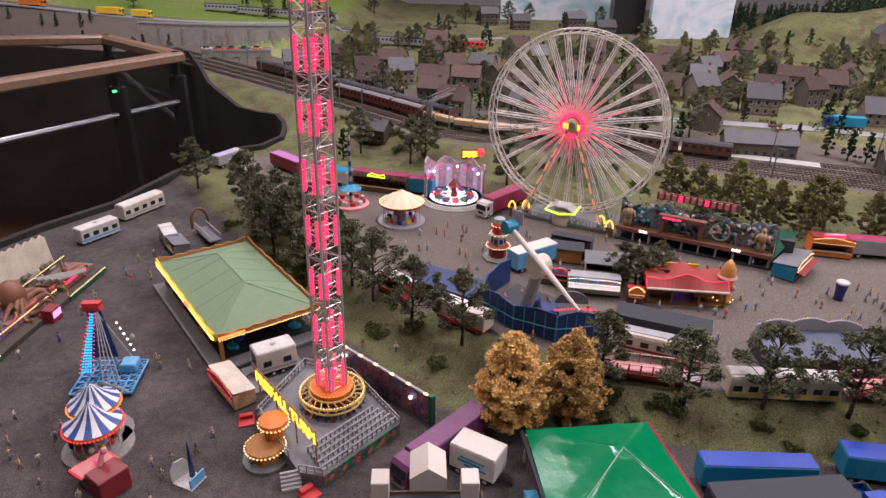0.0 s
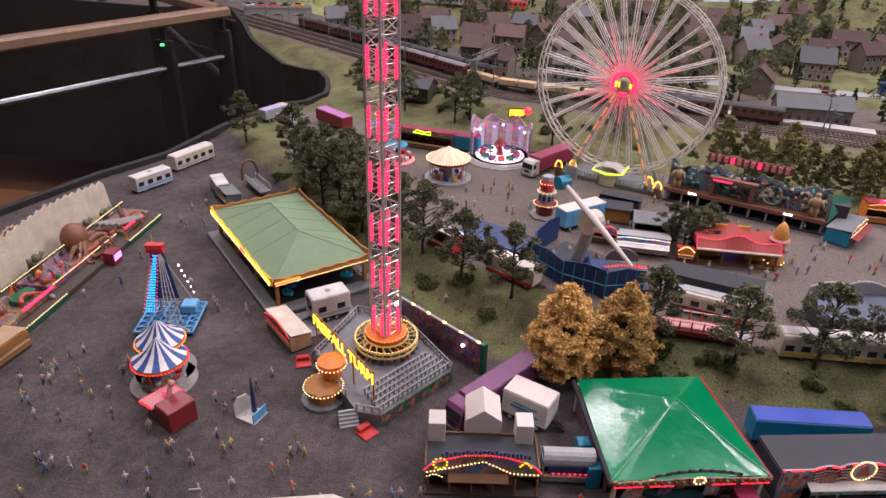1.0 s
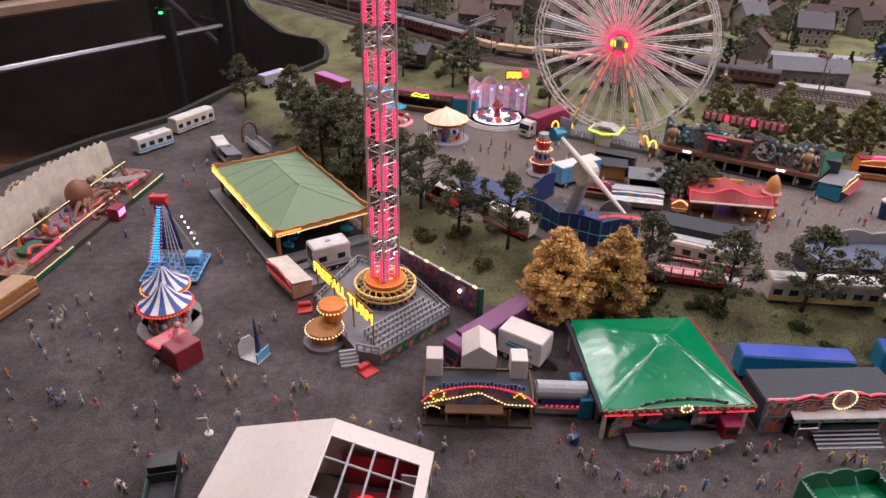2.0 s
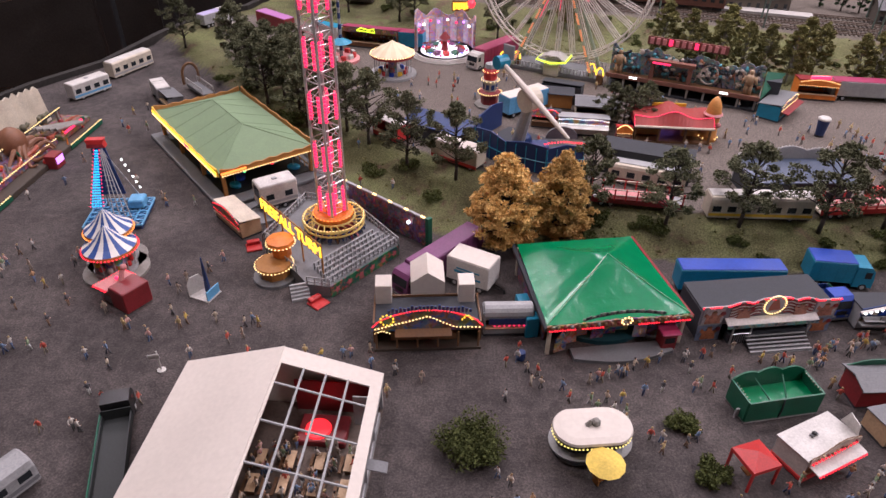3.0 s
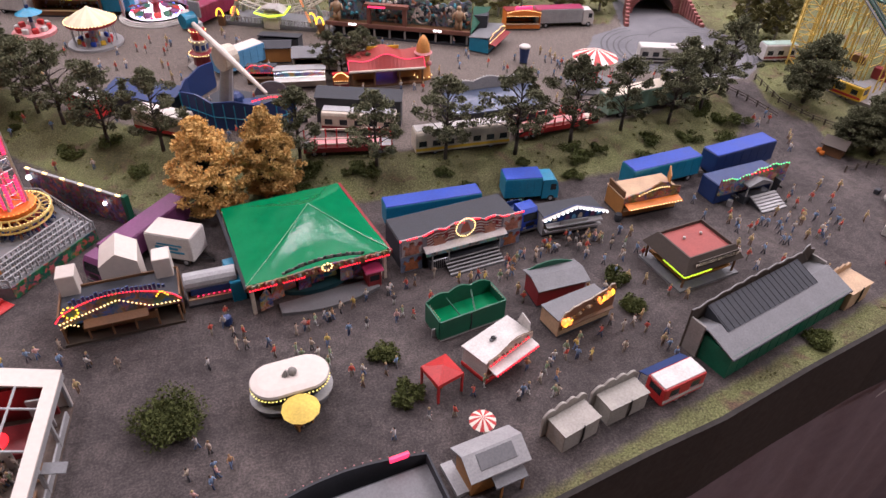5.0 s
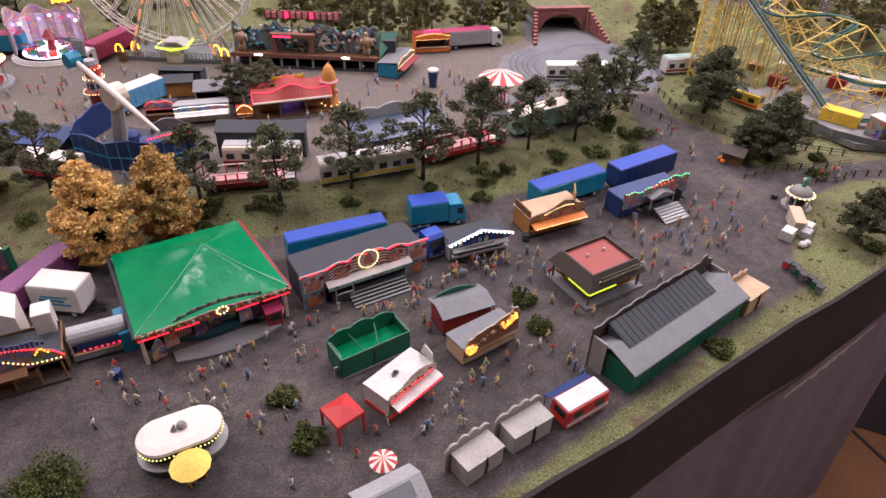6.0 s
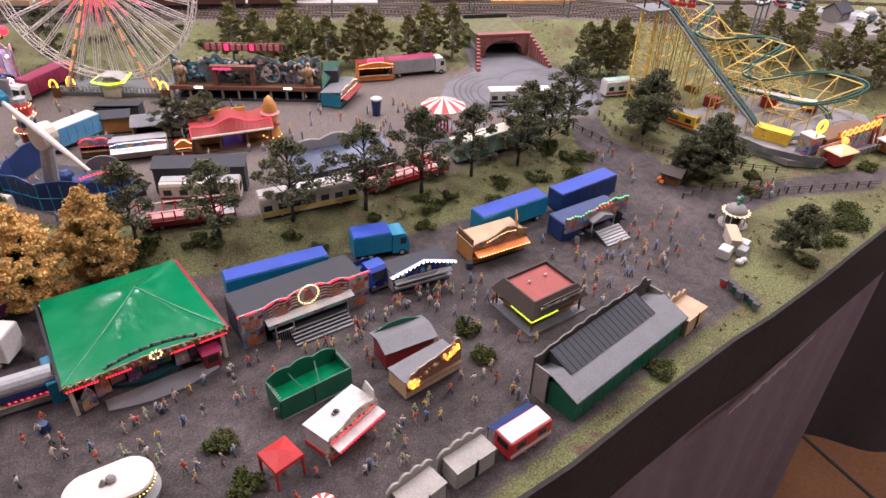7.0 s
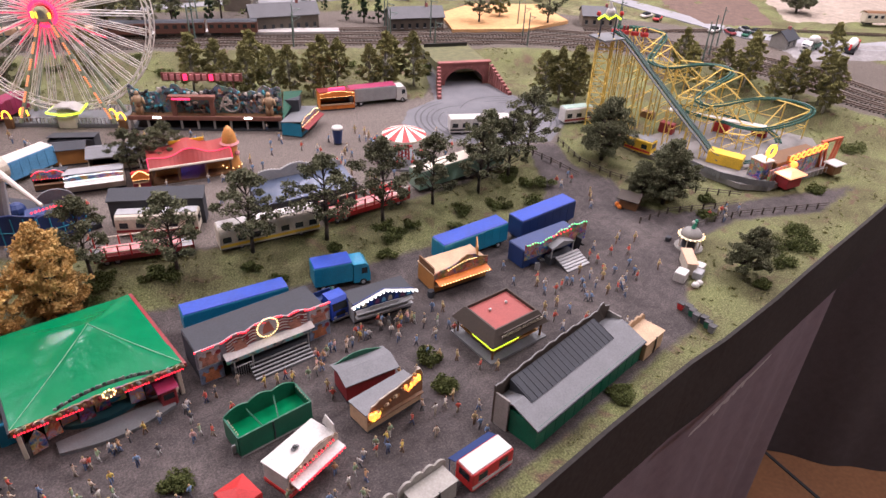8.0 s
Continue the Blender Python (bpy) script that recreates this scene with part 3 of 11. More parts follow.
def drape():
    ends = [(x, y) for x, y in FRONT if x < 150] + [(152, 45.2)]
    folds("drape", dense(ends, 1.2), -13.0, -89.8, 0.75, 1.0, DRAPE, "grey purple cloth hanging in folds under the layout")
    folds("curtain", dense([(128, 96), (177.3, 56.1), (200.6, 36.9), (240, 4)], 2.0), -12.4, -89.8, 1.2, 2.0, CURTAIN, "black curtain hanging across the space under the layout")
    rnd = random.Random(4)
    s = S()
    line = dense([(93, 30.3), (98, 31.6), (112, 35.2), (118, 36.8)], 0.5)
    low = [-14.1 - 1.2 * rnd.random() * (1 if 8 < i < 34 else 0.3) for i in range(len(line))]
    s.rings([[(x + 0.25, y - 1.05, -13.2) for x, y in line], [(x + 0.25, y - 0.95, z) for (x, y), z in zip(line, low)]], closed=False)
    whole("frayed_hem", s, LGREY, Matrix(), "frayed pale hem of the cloth under the board", "drape", kind="structure")


drape()
board_along("edge_strip", PIT_NEAR[::-1], lambda x, y: gz(x, y) + 1.3, -14, 1.6, PLANK, "black painted edge strip along the visitors' bay")
board_along("bay_panel", dense(PIT_FAR, 5), lambda x, y: gz(x, y + 0.5) + 0.9 + (2.5 if x < -100 else 0), -70, 1.5, PLANK, "black panel with a curved top below the far landscape")


STEELBAR = mat("dark_steel_bar", (0.16, 0.16, 0.17), 0.35, 0.7)


def visitors_rail():
    """Steel and oak railing of the visitors' bay."""
    t = thing("railing", cmat(0, 0), "black steel railing with a round oak handrail", "railing")
    top = [(-150, 132), (-96, 227), (-136, 258), (-172, 246), (-230, 236)]
    for a, b in zip(top, top[1:]):
        s = S()
        d = Vector((b[0] - a[0], b[1] - a[1], 0))
        d.normalize()
        nrm = Vector((-d.y, d.x, 0))
        ring = [(-2.6, -1.2), (-1.6, -1.9), (1.6, -1.9), (2.6, -1.2), (2.6, 0.8), (1.6, 1.6), (-1.6, 1.6), (-2.6, 0.8)]
        s.rings([[Vector((p[0], p[1], 20)) + nrm * u + Vector((0, 0, w)) + d * e for u, w in ring] for p, e in ((a, -1.0), (b, 1.0))])
        part("handrail", s, RAILWOOD, t, "oiled oak handrail")
    for x, y in ((-96.5, 226.4), (-107.5, 206.5), (-136, 257)):
        s = S()
        s.box(x - 2.6, y - 1.4, -88, x + 2.6, y + 1.4, 14, 0.3)
        s.box(x - 1.0, y - 1.0, 14, x + 1.0, y + 1.0, 18.4)
        part("post", s, BLACK, t)
    for z0, z1 in ((5.0, 5.0),):
        for a, b in zip(top[:2], top[1:3]):
            s = S().cyl((a[0], a[1], z0), (b[0], b[1], z1), 0.9, 0.9, 8)
            part("bar", s, STEELBAR, t, "thin dark steel bar")
        s = S().cyl((-96, 227, z0), (-136, 258, z1), 0.9, 0.9, 8)
        part("bar", s, STEELBAR, t, "thin dark steel bar")
    part("brace", S().cyl((-96, 226, -4), (-136, 257, 12), 0.9, 0.9, 6), STEELBAR, t)
    s = S().cyl((-107.5, 206.5, 14.5), (-107.5, 206.5, 15.1), 0.7, 0.6, 8)
    s.turned(Matrix.Translation((0, -2, -2)))
    part("indicator_lamp", s, G_GREEN, t, "small green indicator lamp")


visitors_rail()


def hall():
    """Floor, walls and ceiling of the exhibition hall."""
    def slab(name, x0, y0, z0, x1, y1, z1, m, label):
        whole(name, S().box(x0, y0, z0, x1, y1, z1), m, Matrix(), label, name.split("_")[0], kind="structure")
    slab("floor", -420, -300, -96, 520, 640, -90, TILE, "brown tiled hall floor")
    # Walls and ceiling stay out of view, pale enough to bounce light into darks.
    slab("wall_north", -420, 640, -90, 520, 652, 240, HALLWALL, "unseen hall wall behind the landscape, lightened to bounce light")
    slab("wall_south", -420, -312, -90, 520, -300, 240, HALLWALL, "unseen hall wall behind the visitors, lightened to bounce light")
    slab("wall_west", -432, -300, -90, -420, 640, 240, HALLWALL, "unseen hall wall beside the landscape, lightened to bounce light")
    slab("wall_east", 520, -300, -90, 532, 640, 240, HALLWALL, "unseen hall wall beside the landscape, lightened to bounce light")
    slab("ceiling", -420, -300, 240, 520, 640, 250, HALLCEIL, "unseen hall ceiling, lightened to bounce light")
    for lx, ly, lw in LAMPS:
        t = thing("ceiling_lamp", cmat(lx * 100, ly * 100, 0), "round white ceiling lamp", "lamp", "ceiling lamps")
        part("housing", S().lathe([(19, 0), (20, 2), (20, 13.5)], 20, (0, 0, LAMP_Z * 100 + 1.4)), WHITE, t)
    # a corner of a painted mural and a dark steel column behind the landscape
    for x, y, w, h in ((20, 452, 74, 90), (97, 376, 42, 90)):
        s = S()
        n = 10
        s.rings([[(x + w * i / n, y + 4 * math.sin(3.14 * i / n), z) for i in range(n + 1)] + [(x + w * i / n, y + 6, z) for i in range(n, -1, -1)] for z in (-20, 130)])
        whole("backdrop", s, MURAL, Matrix(), "painted sky and meadow mural on a pillar", "backdrop", kind="structure")
    s = S().box(80, 392, -90, 97, 404, 200)
    whole("pillar", s, BLACK, Matrix(), "black steel pillar behind the landscape", "pillar", kind="structure")


hall()
# floor joints of the visible corner
for k in range(6):
    whole("trim", S().box(110 + 33 * k, -60, -90, 110.8 + 33 * k, 140, -89.6), DARK, Matrix(), "dark joint between floor tiles", "trim", kind="structure")

# ---------------------------------------------------------------- kinds of things
def wheels_at(t, xs, w, r=0.55):
    """Pairs of wheels under a vehicle that lies along local x."""
    for x in xs:
        for sgn in (-1, 1):
            o = part("wheel", S().cyl((x, sgn * (w / 2 - 0.35), r), (x, sgn * (w / 2 + 0.02), r), r, r, 12), RUBBER, t)
            part("rim", S().cyl((x, sgn * (w / 2), r), (x, sgn * (w / 2 + 0.06), r), r * 0.55, r * 0.5, 10), LGREY, o)


def box_trailer(x, y, rz, L, W, H, body, label, z=None, clear=0.9, top=None, skirt=None, cat="trailer", sign=None, tow=0.0, group=""):
    """A box trailer along local x, front at +x."""
    z = gz(x, y) if z is None else z
    t = thing("box_trailer", cmat(x, y, z, rz), label, cat, group)
    part("body", S().box(-L / 2, -W / 2, clear, L / 2, W / 2, H - 0.12, 0.10), body, t)
    part("roof", S().box(-L / 2 + 0.06, -W / 2 + 0.06, H - 0.14, L / 2 - 0.06, W / 2 - 0.06, H, 0.05), top or body, t)
    part("chassis", S().box(-L / 2 + 0.3, -W / 2 + 0.35, clear - 0.4, L / 2 - 0.3, W / 2 - 0.35, clear), BLACK, t)
    if skirt:
        for sg in (-1, 1):
            part("skirt", S().box(-L / 2 + 0.1, sg * W / 2 - 0.08, clear - 0.3, L / 2 - 0.1, sg * W / 2 + 0.08, clear + 0.25), skirt, t)
    for sg in (-1, 1):
        s = S()
        n = max(2, int(L / 1.6))
        for i in range(n + 1):
            u = -L / 2 + 0.1 + (L - 0.2) * i / n
            s.box(u - 0.05, sg * W / 2 - 0.03, clear + 0.1, u + 0.05, sg * W / 2 + 0.05, H - 0.25)
        part("side_ribs", s, body, t)
    wheels_at(t, (-L * 0.36, -L * 0.36 + 1.3, L * 0.36) if L > 8 else (-L * 0.3, L * 0.3), W - 0.1)
    if tow:
        part("drawbar", S().cyl((L / 2 - 0.2, 0.5, 0.7), (L / 2 + tow, 0, 0.5), 0.09, 0.09, 6).cyl((L / 2 - 0.2, -0.5, 0.7), (L / 2 + tow, 0, 0.5), 0.09, 0.09, 6), BLACK, t)
        part("drawbar_foot", S().cyl((L / 2 + tow, 0, 0.0), (L / 2 + tow, 0, 0.6), 0.12, 0.1, 6), BLACK, t)
    if sign:
        part("lettering", sign, TEAL, t, "turquoise painted lettering, unreadable")
    return t


def lorry(x, y, rz, L, W, H, cab, body, label, z=None, top=None, flat=False, cabl=2.6):
    """A lorry along local x, cab at +x."""
    z = gz(x, y) if z is None else z
    t = thing("lorry", cmat(x, y, z, rz), label, "lorry")
    cx = L / 2 - cabl
    s = S()
    ch = min(H, 3.7)
    prof = [(cx + 0.1, 0.55), (L / 2, 0.55), (L / 2, 1.9), (L / 2 - 0.25, ch - 0.5), (L / 2 - 0.7, ch), (cx + 0.1, ch)]
    s.wall(prof, -W / 2 + 0.05, W / 2 - 0.05)
    c = part("cab", s, cab, t)
    part("windscreen", S().rings([[(L / 2 + 0.03, -W / 2 + 0.25, 2.0), (L / 2 + 0.03, W / 2 - 0.25, 2.0), (L / 2 - 0.22, W / 2 - 0.25, ch - 0.55), (L / 2 - 0.22, -W / 2 + 0.25, ch - 0.55)],
                                  [(L / 2 - 0.1, -W / 2 + 0.25, 2.0), (L / 2 - 0.1, W / 2 - 0.25, 2.0), (L / 2 - 0.35, W / 2 - 0.25, ch - 0.55), (L / 2 - 0.35, -W / 2 + 0.25, ch - 0.55)]]), GLASS, c)
    for sg in (-1, 1):
        part("side_window", S().box(L / 2 - 1.3, sg * (W / 2 - 0.06) - 0.03, 2.0, L / 2 - 0.45, sg * (W / 2 - 0.06) + 0.03, ch - 0.7), GLASS, c)
        part("headlight", S().box(L / 2 - 0.02, sg * (W / 2 - 0.5) - 0.2, 0.8, L / 2 + 0.06, sg * (W / 2 - 0.5) + 0.2, 1.05), LGREY, c)
    part("grille", S().box(L / 2 - 0.02, -0.7, 1.1, L / 2 + 0.05, 0.7, 1.7), BLACK, c)
    part("bumper", S().box(L / 2 - 0.1, -W / 2 + 0.05, 0.3, L / 2 + 0.12, W / 2 - 0.05, 0.62, 0.05), GREY, t)
    if flat:
        part("side_board", S().box(-L / 2 + 0.2, W / 2 + 0.01, 1.0, cx - 0.3, W / 2 + 0.12, 2.1), DGREEN, t, "green drop side board")
        part("load_bed", S().box(-L / 2, -W / 2, 0.9, cx - 0.2, W / 2, 1.15).box(-L / 2, -W / 2, 1.15, -L / 2 + 0.12, W / 2, 1.9).box(-L / 2, -W / 2, 1.15, cx - 0.2, -W / 2 + 0.12, 1.9)
             .box(-L / 2, W / 2 - 0.12, 1.15, cx - 0.2, W / 2, 1.9).box(cx - 0.3, -W / 2, 1.15, cx - 0.2, W / 2, 2.4), body, t)
    else:
        part("body", S().box(-L / 2, -W / 2, 1.0, cx, W / 2, H - 0.1, 0.1), body, t)
        part("roof", S().box(-L / 2 + 0.06, -W / 2 + 0.06, H - 0.14, cx - 0.06, W / 2 - 0.06, H, 0.05), top or body, t)
        s = S()
        n = max(3, int(L / 1.4))
        for sg in (-1, 1):
            for i in range(n + 1):
                u = -L / 2 + 0.1 + (cx + L / 2 - 0.2) * i / n
                s.box(u - 0.05, sg * W / 2 - 0.03, 1.1, u + 0.05, sg * W / 2 + 0.05, H - 0.25)
        part("side_ribs", s, body, t)
    part("chassis", S().box(-L / 2 + 0.2, -0.6, 0.55, L / 2 - 0.4, 0.6, 0.98), BLACK, t)
    wheels_at(t, (L / 2 - 1.1, -L / 2 + 1.2, -L / 2 + 2.5), W - 0.1)
    return t


def caravan(x, y, rz, L, W, H, body, stripe, label, z=None, roof=None, cat="caravan", clear=0.5, tow=1.2, round_top=0.35):
    """A caravan or coach along local x."""
    z = gz(x, y) if z is None else z
    t = thing("caravan", cmat(x, y, z, rz), label, cat)
    r = round_top
    half = [(-W / 2, clear), (-W / 2, H - r), (-W / 2 + 0.3 * r, H - 0.3 * r), (-W / 2 + r, H), (W / 2 - r, H), (W / 2 - 0.3 * r, H - 0.3 * r), (W / 2, H - r), (W / 2, clear)]
    s = S().rings([[(u, v * (1 - e), clear + (w - clear) * (1 - e)) for v, w in half] for u, e in ((-L / 2, 0.05), (-L / 2 + 0.2, 0), (L / 2 - 0.2, 0), (L / 2, 0.05))])
    part("body", s, body, t)
    if roof:
        part("roof", S().box(-L / 2 + 0.1, -W / 2 + r, H - 0.05, L / 2 - 0.1, W / 2 - r, H + 0.1, 0.04), roof, t)
    else:
        part("roof_hatch", S().box(-0.4, -0.35, H - 0.02, 0.4, 0.35, H + 0.14, 0.05), LGREY, t)
    for sg in (-1, 1):
        part("stripe", S().box(-L / 2 + 0.05, sg * W / 2 - 0.03, clear + 0.3, L / 2 - 0.05, sg * W / 2 + 0.03, clear + 0.75), stripe, t)
        n = max(2, int(L / 2.1))
        for i in range(n):
            u = -L / 2 + L * (i + 0.5) / n
            w = part("window", S().box(u - 0.62, sg * W / 2 - 0.04, clear + 1.05, u + 0.62, sg * W / 2 + 0.02, min(H - r - 0.15, clear + 1.95)), GLASS, t)
            part("window_frame", S().box(u - 0.7, sg * W / 2 - 0.02, clear + 0.95, u + 0.7, sg * W / 2 + 0.035, clear + 1.05), LGREY, w)
    part("end_window", S().box(L / 2 - 0.08, -W / 2 + 0.5, clear + 1.1, L / 2 + 0.01, W / 2 - 0.5, H - r - 0.2), GLASS, t)
    part("chassis", S().box(-L / 2 + 0.3, -W / 2 + 0.3, 0.35, L / 2 - 0.3, W / 2 - 0.3, clear + 0.05), BLACK, t)
    wheels_at(t, (-0.7, 0.7) if L < 8 else (-L * 0.3, L * 0.3), W - 0.15, 0.48)
    if tow:
        part("drawbar", S().cyl((L / 2 - 0.3, 0.4, 0.5), (L / 2 + tow, 0, 0.45), 0.08, 0.08, 6).cyl((L / 2 - 0.3, -0.4, 0.5), (L / 2 + tow, 0, 0.45), 0.08, 0.08, 6), BLACK, t)
        part("jockey_wheel", S().cyl((L / 2 + tow, 0, 0), (L / 2 + tow, 0, 0.5), 0.1, 0.08, 6), BLACK, t)
    return t


def crest(L, base, h, n=24, waves=3):
    """A wavy top outline for a show front: (x, z) points from the right to the left."""
    out = []
    for i in range(n + 1):
        u = i / n
        out.append((L / 2 - L * u, base + h * (0.55 * math.sin(math.pi * u) + 0.45 * abs(math.sin(math.pi * waves * u)))))
    return out


def stall(x, y, rz, L, D, H, wall, roof, front, label, lamps=G_WARM, name="stall", z=None, crest_h=1.1, waves=3, counter=None, awning=None, shut=False, cat="stall", slope=0.5, ridge=False, group=""):
    """A fairground stall along local x, its open front to local -y."""
    z = gz(x, y) if z is None else z
    t = thing(name, cmat(x, y, z, rz), label, cat, group)
    th = 0.16
    part("floor_board", S().box(-L / 2, -D / 2, 0.0, L / 2, D / 2, 0.28), DARK, t)
    part("back_wall", S().box(-L / 2, D / 2 - th, 0.28, L / 2, D / 2, H), wall, t)
    for sg in (-1, 1):
        part("side_wall", S().box(sg * L / 2 - (th if sg > 0 else 0), -D / 2, 0.28, sg * L / 2 + (th if sg < 0 else 0), D / 2 - th, H), wall, t)
    if ridge:
        part("roof", S().rings([[(u, -D / 2 - 0.5, H), (u, 0, H + slope), (u, D / 2 + 0.5, H), (u, D / 2 + 0.5, H - 0.14), (u, 0, H + slope - 0.14), (u, -D / 2 - 0.5, H - 0.14)] for u in (-L / 2 - 0.3, L / 2 + 0.3)]), roof, t)
    else:
        part("roof", S().rings([[(u, -D / 2 + 0.05, H + slope), (u, D / 2 + 0.15, H), (u, D / 2 + 0.15, H - 0.14), (u, -D / 2 + 0.05, H + slope - 0.14)] for u in (-L / 2 - 0.1, L / 2 + 0.1)]), roof, t)
    if shut:
        part("shutter", S().box(-L / 2, -D / 2 - 0.02, 0.28, L / 2, -D / 2 + th, H), wall, t)
    else:
        c = part("counter", S().box(-L / 2 + th, -D / 2, 0.28, L / 2 - th, -D / 2 + 0.5, 1.25, 0.05), counter or wall, t)
        part("counter_top", S().box(-L / 2 + th, -D / 2 - 0.25, 1.25, L / 2 - th, -D / 2 + 0.55, 1.36), LWOOD, c)
        sh = S()
        rnd = random.Random(int(x * 7 + y * 13))
        for k in range(int(L * 2.5)):
            u = -L / 2 + 0.4 + (L - 0.8) * rnd.random()
            w = 0.6 + 1.6 * rnd.random()
            sh.box(u - 0.14, D / 2 - 0.6, w, u + 0.14, D / 2 - 0.3, w + 0.3)
        part("goods_on_shelf", sh, ART_SHOW, t, "small colourful goods on the back shelf")
        part("shelf", S().box(-L / 2 + th, D / 2 - 0.7, 1.4, L / 2 - th, D / 2 - th, 1.5).box(-L / 2 + th, D / 2 - 0.7, 0.5, L / 2 - th, D / 2 - th, 0.6), BROWN, t)
    if front:
        lo = H - 0.75
        f = part("front_sign", S().wall([(-L / 2, lo), (L / 2, lo)] + crest(L, H + 0.1, crest_h, 24, waves), -D / 2 - 0.16, -D / 2 - 0.02), front, t)
        if lamps:
            b = S().bulbs([(u, -D / 2 - 0.2, w) for u, w in crest(L, H + 0.02, crest_h, 24, waves)], 0.42, 0.10)
            part("light_string", b, lamps, f)
            part("light_string", S().bulbs([(-L / 2, -D / 2 - 0.2, lo + 0.08), (L / 2, -D / 2 - 0.2, lo + 0.08)], 0.42, 0.09), lamps, f)
    if awning:
        part("awning", S().rings([[(u, -D / 2 - 0.05, H - 0.7), (u, -D / 2 - 1.5, H - 1.0), (u, -D / 2 - 1.5, H - 1.12), (u, -D / 2 - 0.05, H - 0.82)] for u in (-L / 2 + 0.1, L / 2 - 0.1)]), awning, t)
    return t


# ---------------------------------------------------------------- trees
def leaves(s, rnd, c, r, n, size, flat=0.75):
    """A clump of small leaves, each a bent pair of triangles."""
    for _ in range(n):
        d = Vector((rnd.gauss(0, 1), rnd.gauss(0, 1), rnd.gauss(0, 1)))
        d.normalize()
        k = rnd.random() ** 0.45
        p = Vector(c) + Vector((d.x, d.y, d.z * flat)) * r * k
        a = Vector((rnd.gauss(0, 1), rnd.gauss(0, 1), rnd.gauss(0, 0.6)))
        a.normalize()
        b = a.cross(Vector((rnd.gauss(0, 1), rnd.gauss(0, 1), rnd.gauss(0, 1))))
        if b.length < 1e-4:
            continue
        b.normalize()
        e = size * (0.6 + 0.8 * rnd.random())
        s.face([p - a * e, p + b * e * 0.6, p + a * e, p - b * e * 0.6 + d * e * 0.5])


def tree_meshes(seed, h, spread, clumps, per, size, leaf, bark, crown_from=0.35, conical=0.0, stem=0.22):
    rnd = random.Random(seed)
    w, c = S(), S()
    lean = Vector((rnd.uniform(-0.4, 0.4), rnd.uniform(-0.4, 0.4), 0))
    pts = [Vector((0, 0, -0.3))]
    for i in range(1, 6):
        pts.append(Vector((lean.x * i / 5 + rnd.uniform(-0.12, 0.12), lean.y * i / 5 + rnd.uniform(-0.12, 0.12), h * 0.88 * i / 5)))
    for i in range(5):
        w.cyl(pts[i], pts[i + 1], stem * (1.25 - 0.22 * i), stem * (1.25 - 0.22 * (i + 1)), 7)
    for k in range(clumps):
        f = crown_from + (1 - crown_from) * (k + 0.5) / clumps
        a = k * 2.4 + rnd.uniform(-0.5, 0.5)
        env = math.sin(math.pi * min(1, 0.22 + 0.78 * (f - crown_from) / (1 - crown_from))) if conical < 0.5 else (1.05 - f) / (1.05 - crown_from)
        rr = spread * env * rnd.uniform(0.40, 1.12)
        if k == clumps - 1:
            rr = 0.0
        p = Vector((lean.x * f + rr * math.cos(a), lean.y * f + rr * math.sin(a), h * f * 0.97 + rnd.uniform(-0.2, 0.2)))
        root = Vector((lean.x * f, lean.y * f, h * max(0.2, f - 0.16)))
        mid = root.lerp(p, 0.55) + Vector((0, 0, 0.2))
        w.cyl(root, mid, stem * 0.36, stem * 0.26, 5).cyl(mid, p, stem * 0.26, stem * 0.1, 5)
        q = spread * rnd.uniform(0.15, 0.27) * (1.15 if conical > 0.5 else 1)
        leaves(c, rnd, p, q, per, size, 0.62)
        for _ in range(2):
            leaves(c, rnd, p + Vector((rnd.uniform(-q, q), rnd.uniform(-q, q), rnd.uniform(-0.3, 0.4))), q * 0.62, per // 3, size, 0.62)
    return w.mesh("trunk", bark, True), c.mesh("crown", leaf)


def tree_kind(name, variants, label, group):
    """Returns a function that plants one of several built trees."""
    built = []

    def plant(x, y, rz=0.0, scale=1.0, z=None):
        i = int(abs(x * 3 + y * 5)) % len(variants)
        z = gz(x, y) if z is None else z
        m = cmat(x, y, z, rz)
        t = new(name)
        t.empty_display_size = 0.01
        t.matrix_basis = m @ Matrix.Diagonal((scale, scale, scale, 1))
        tagged(t, label, "tree", group)
        for nm, d in zip(("trunk", "crown"), variants[i]):
            o = new(nm, d)
            o.parent = t
        return t
    return plant


park_tree = tree_kind("park_tree", [tree_meshes(10 + i, 13.6, 4.6, 34, 120, 0.19, LEAF, BARK, 0.30, 0, 0.27) for i in range(5)], "dark green model tree with a thin trunk on the bank", "trees on the bank")
broad_tree = tree_kind("broad_tree", [tree_meshes(30 + i, 13.0, 5.0, 84, 190, 0.18, LEAF, BARK, 0.18, 0, 0.36) for i in range(2)], "broad dark green model tree beside the path", "trees by the coaster")
olive_tree = tree_kind("birch_tree", [tree_meshes(40 + i, 12.5, 3.0, 60, 190, 0.15, LEAF2, BIRCH, 0.16) for i in range(4)], "slender olive green birch with a pale trunk", "birches along the railway")
autumn_tree = tree_kind("autumn_tree", [tree_meshes(50 + i, 11.6, 3.5, 150, 130, 0.15, LEAF3, BARK, 0.07, 0, 0.3) for i in range(2)], "golden brown autumn tree of fine foliage", "autumn trees")
fir_tree = tree_kind("fir_tree", [tree_meshes(60 + i, 9.0, 2.0, 20, 60, 0.24, FIRLEAF, BARK, 0.14, 1.0) for i in range(3)], "dark green model fir tree", "firs")


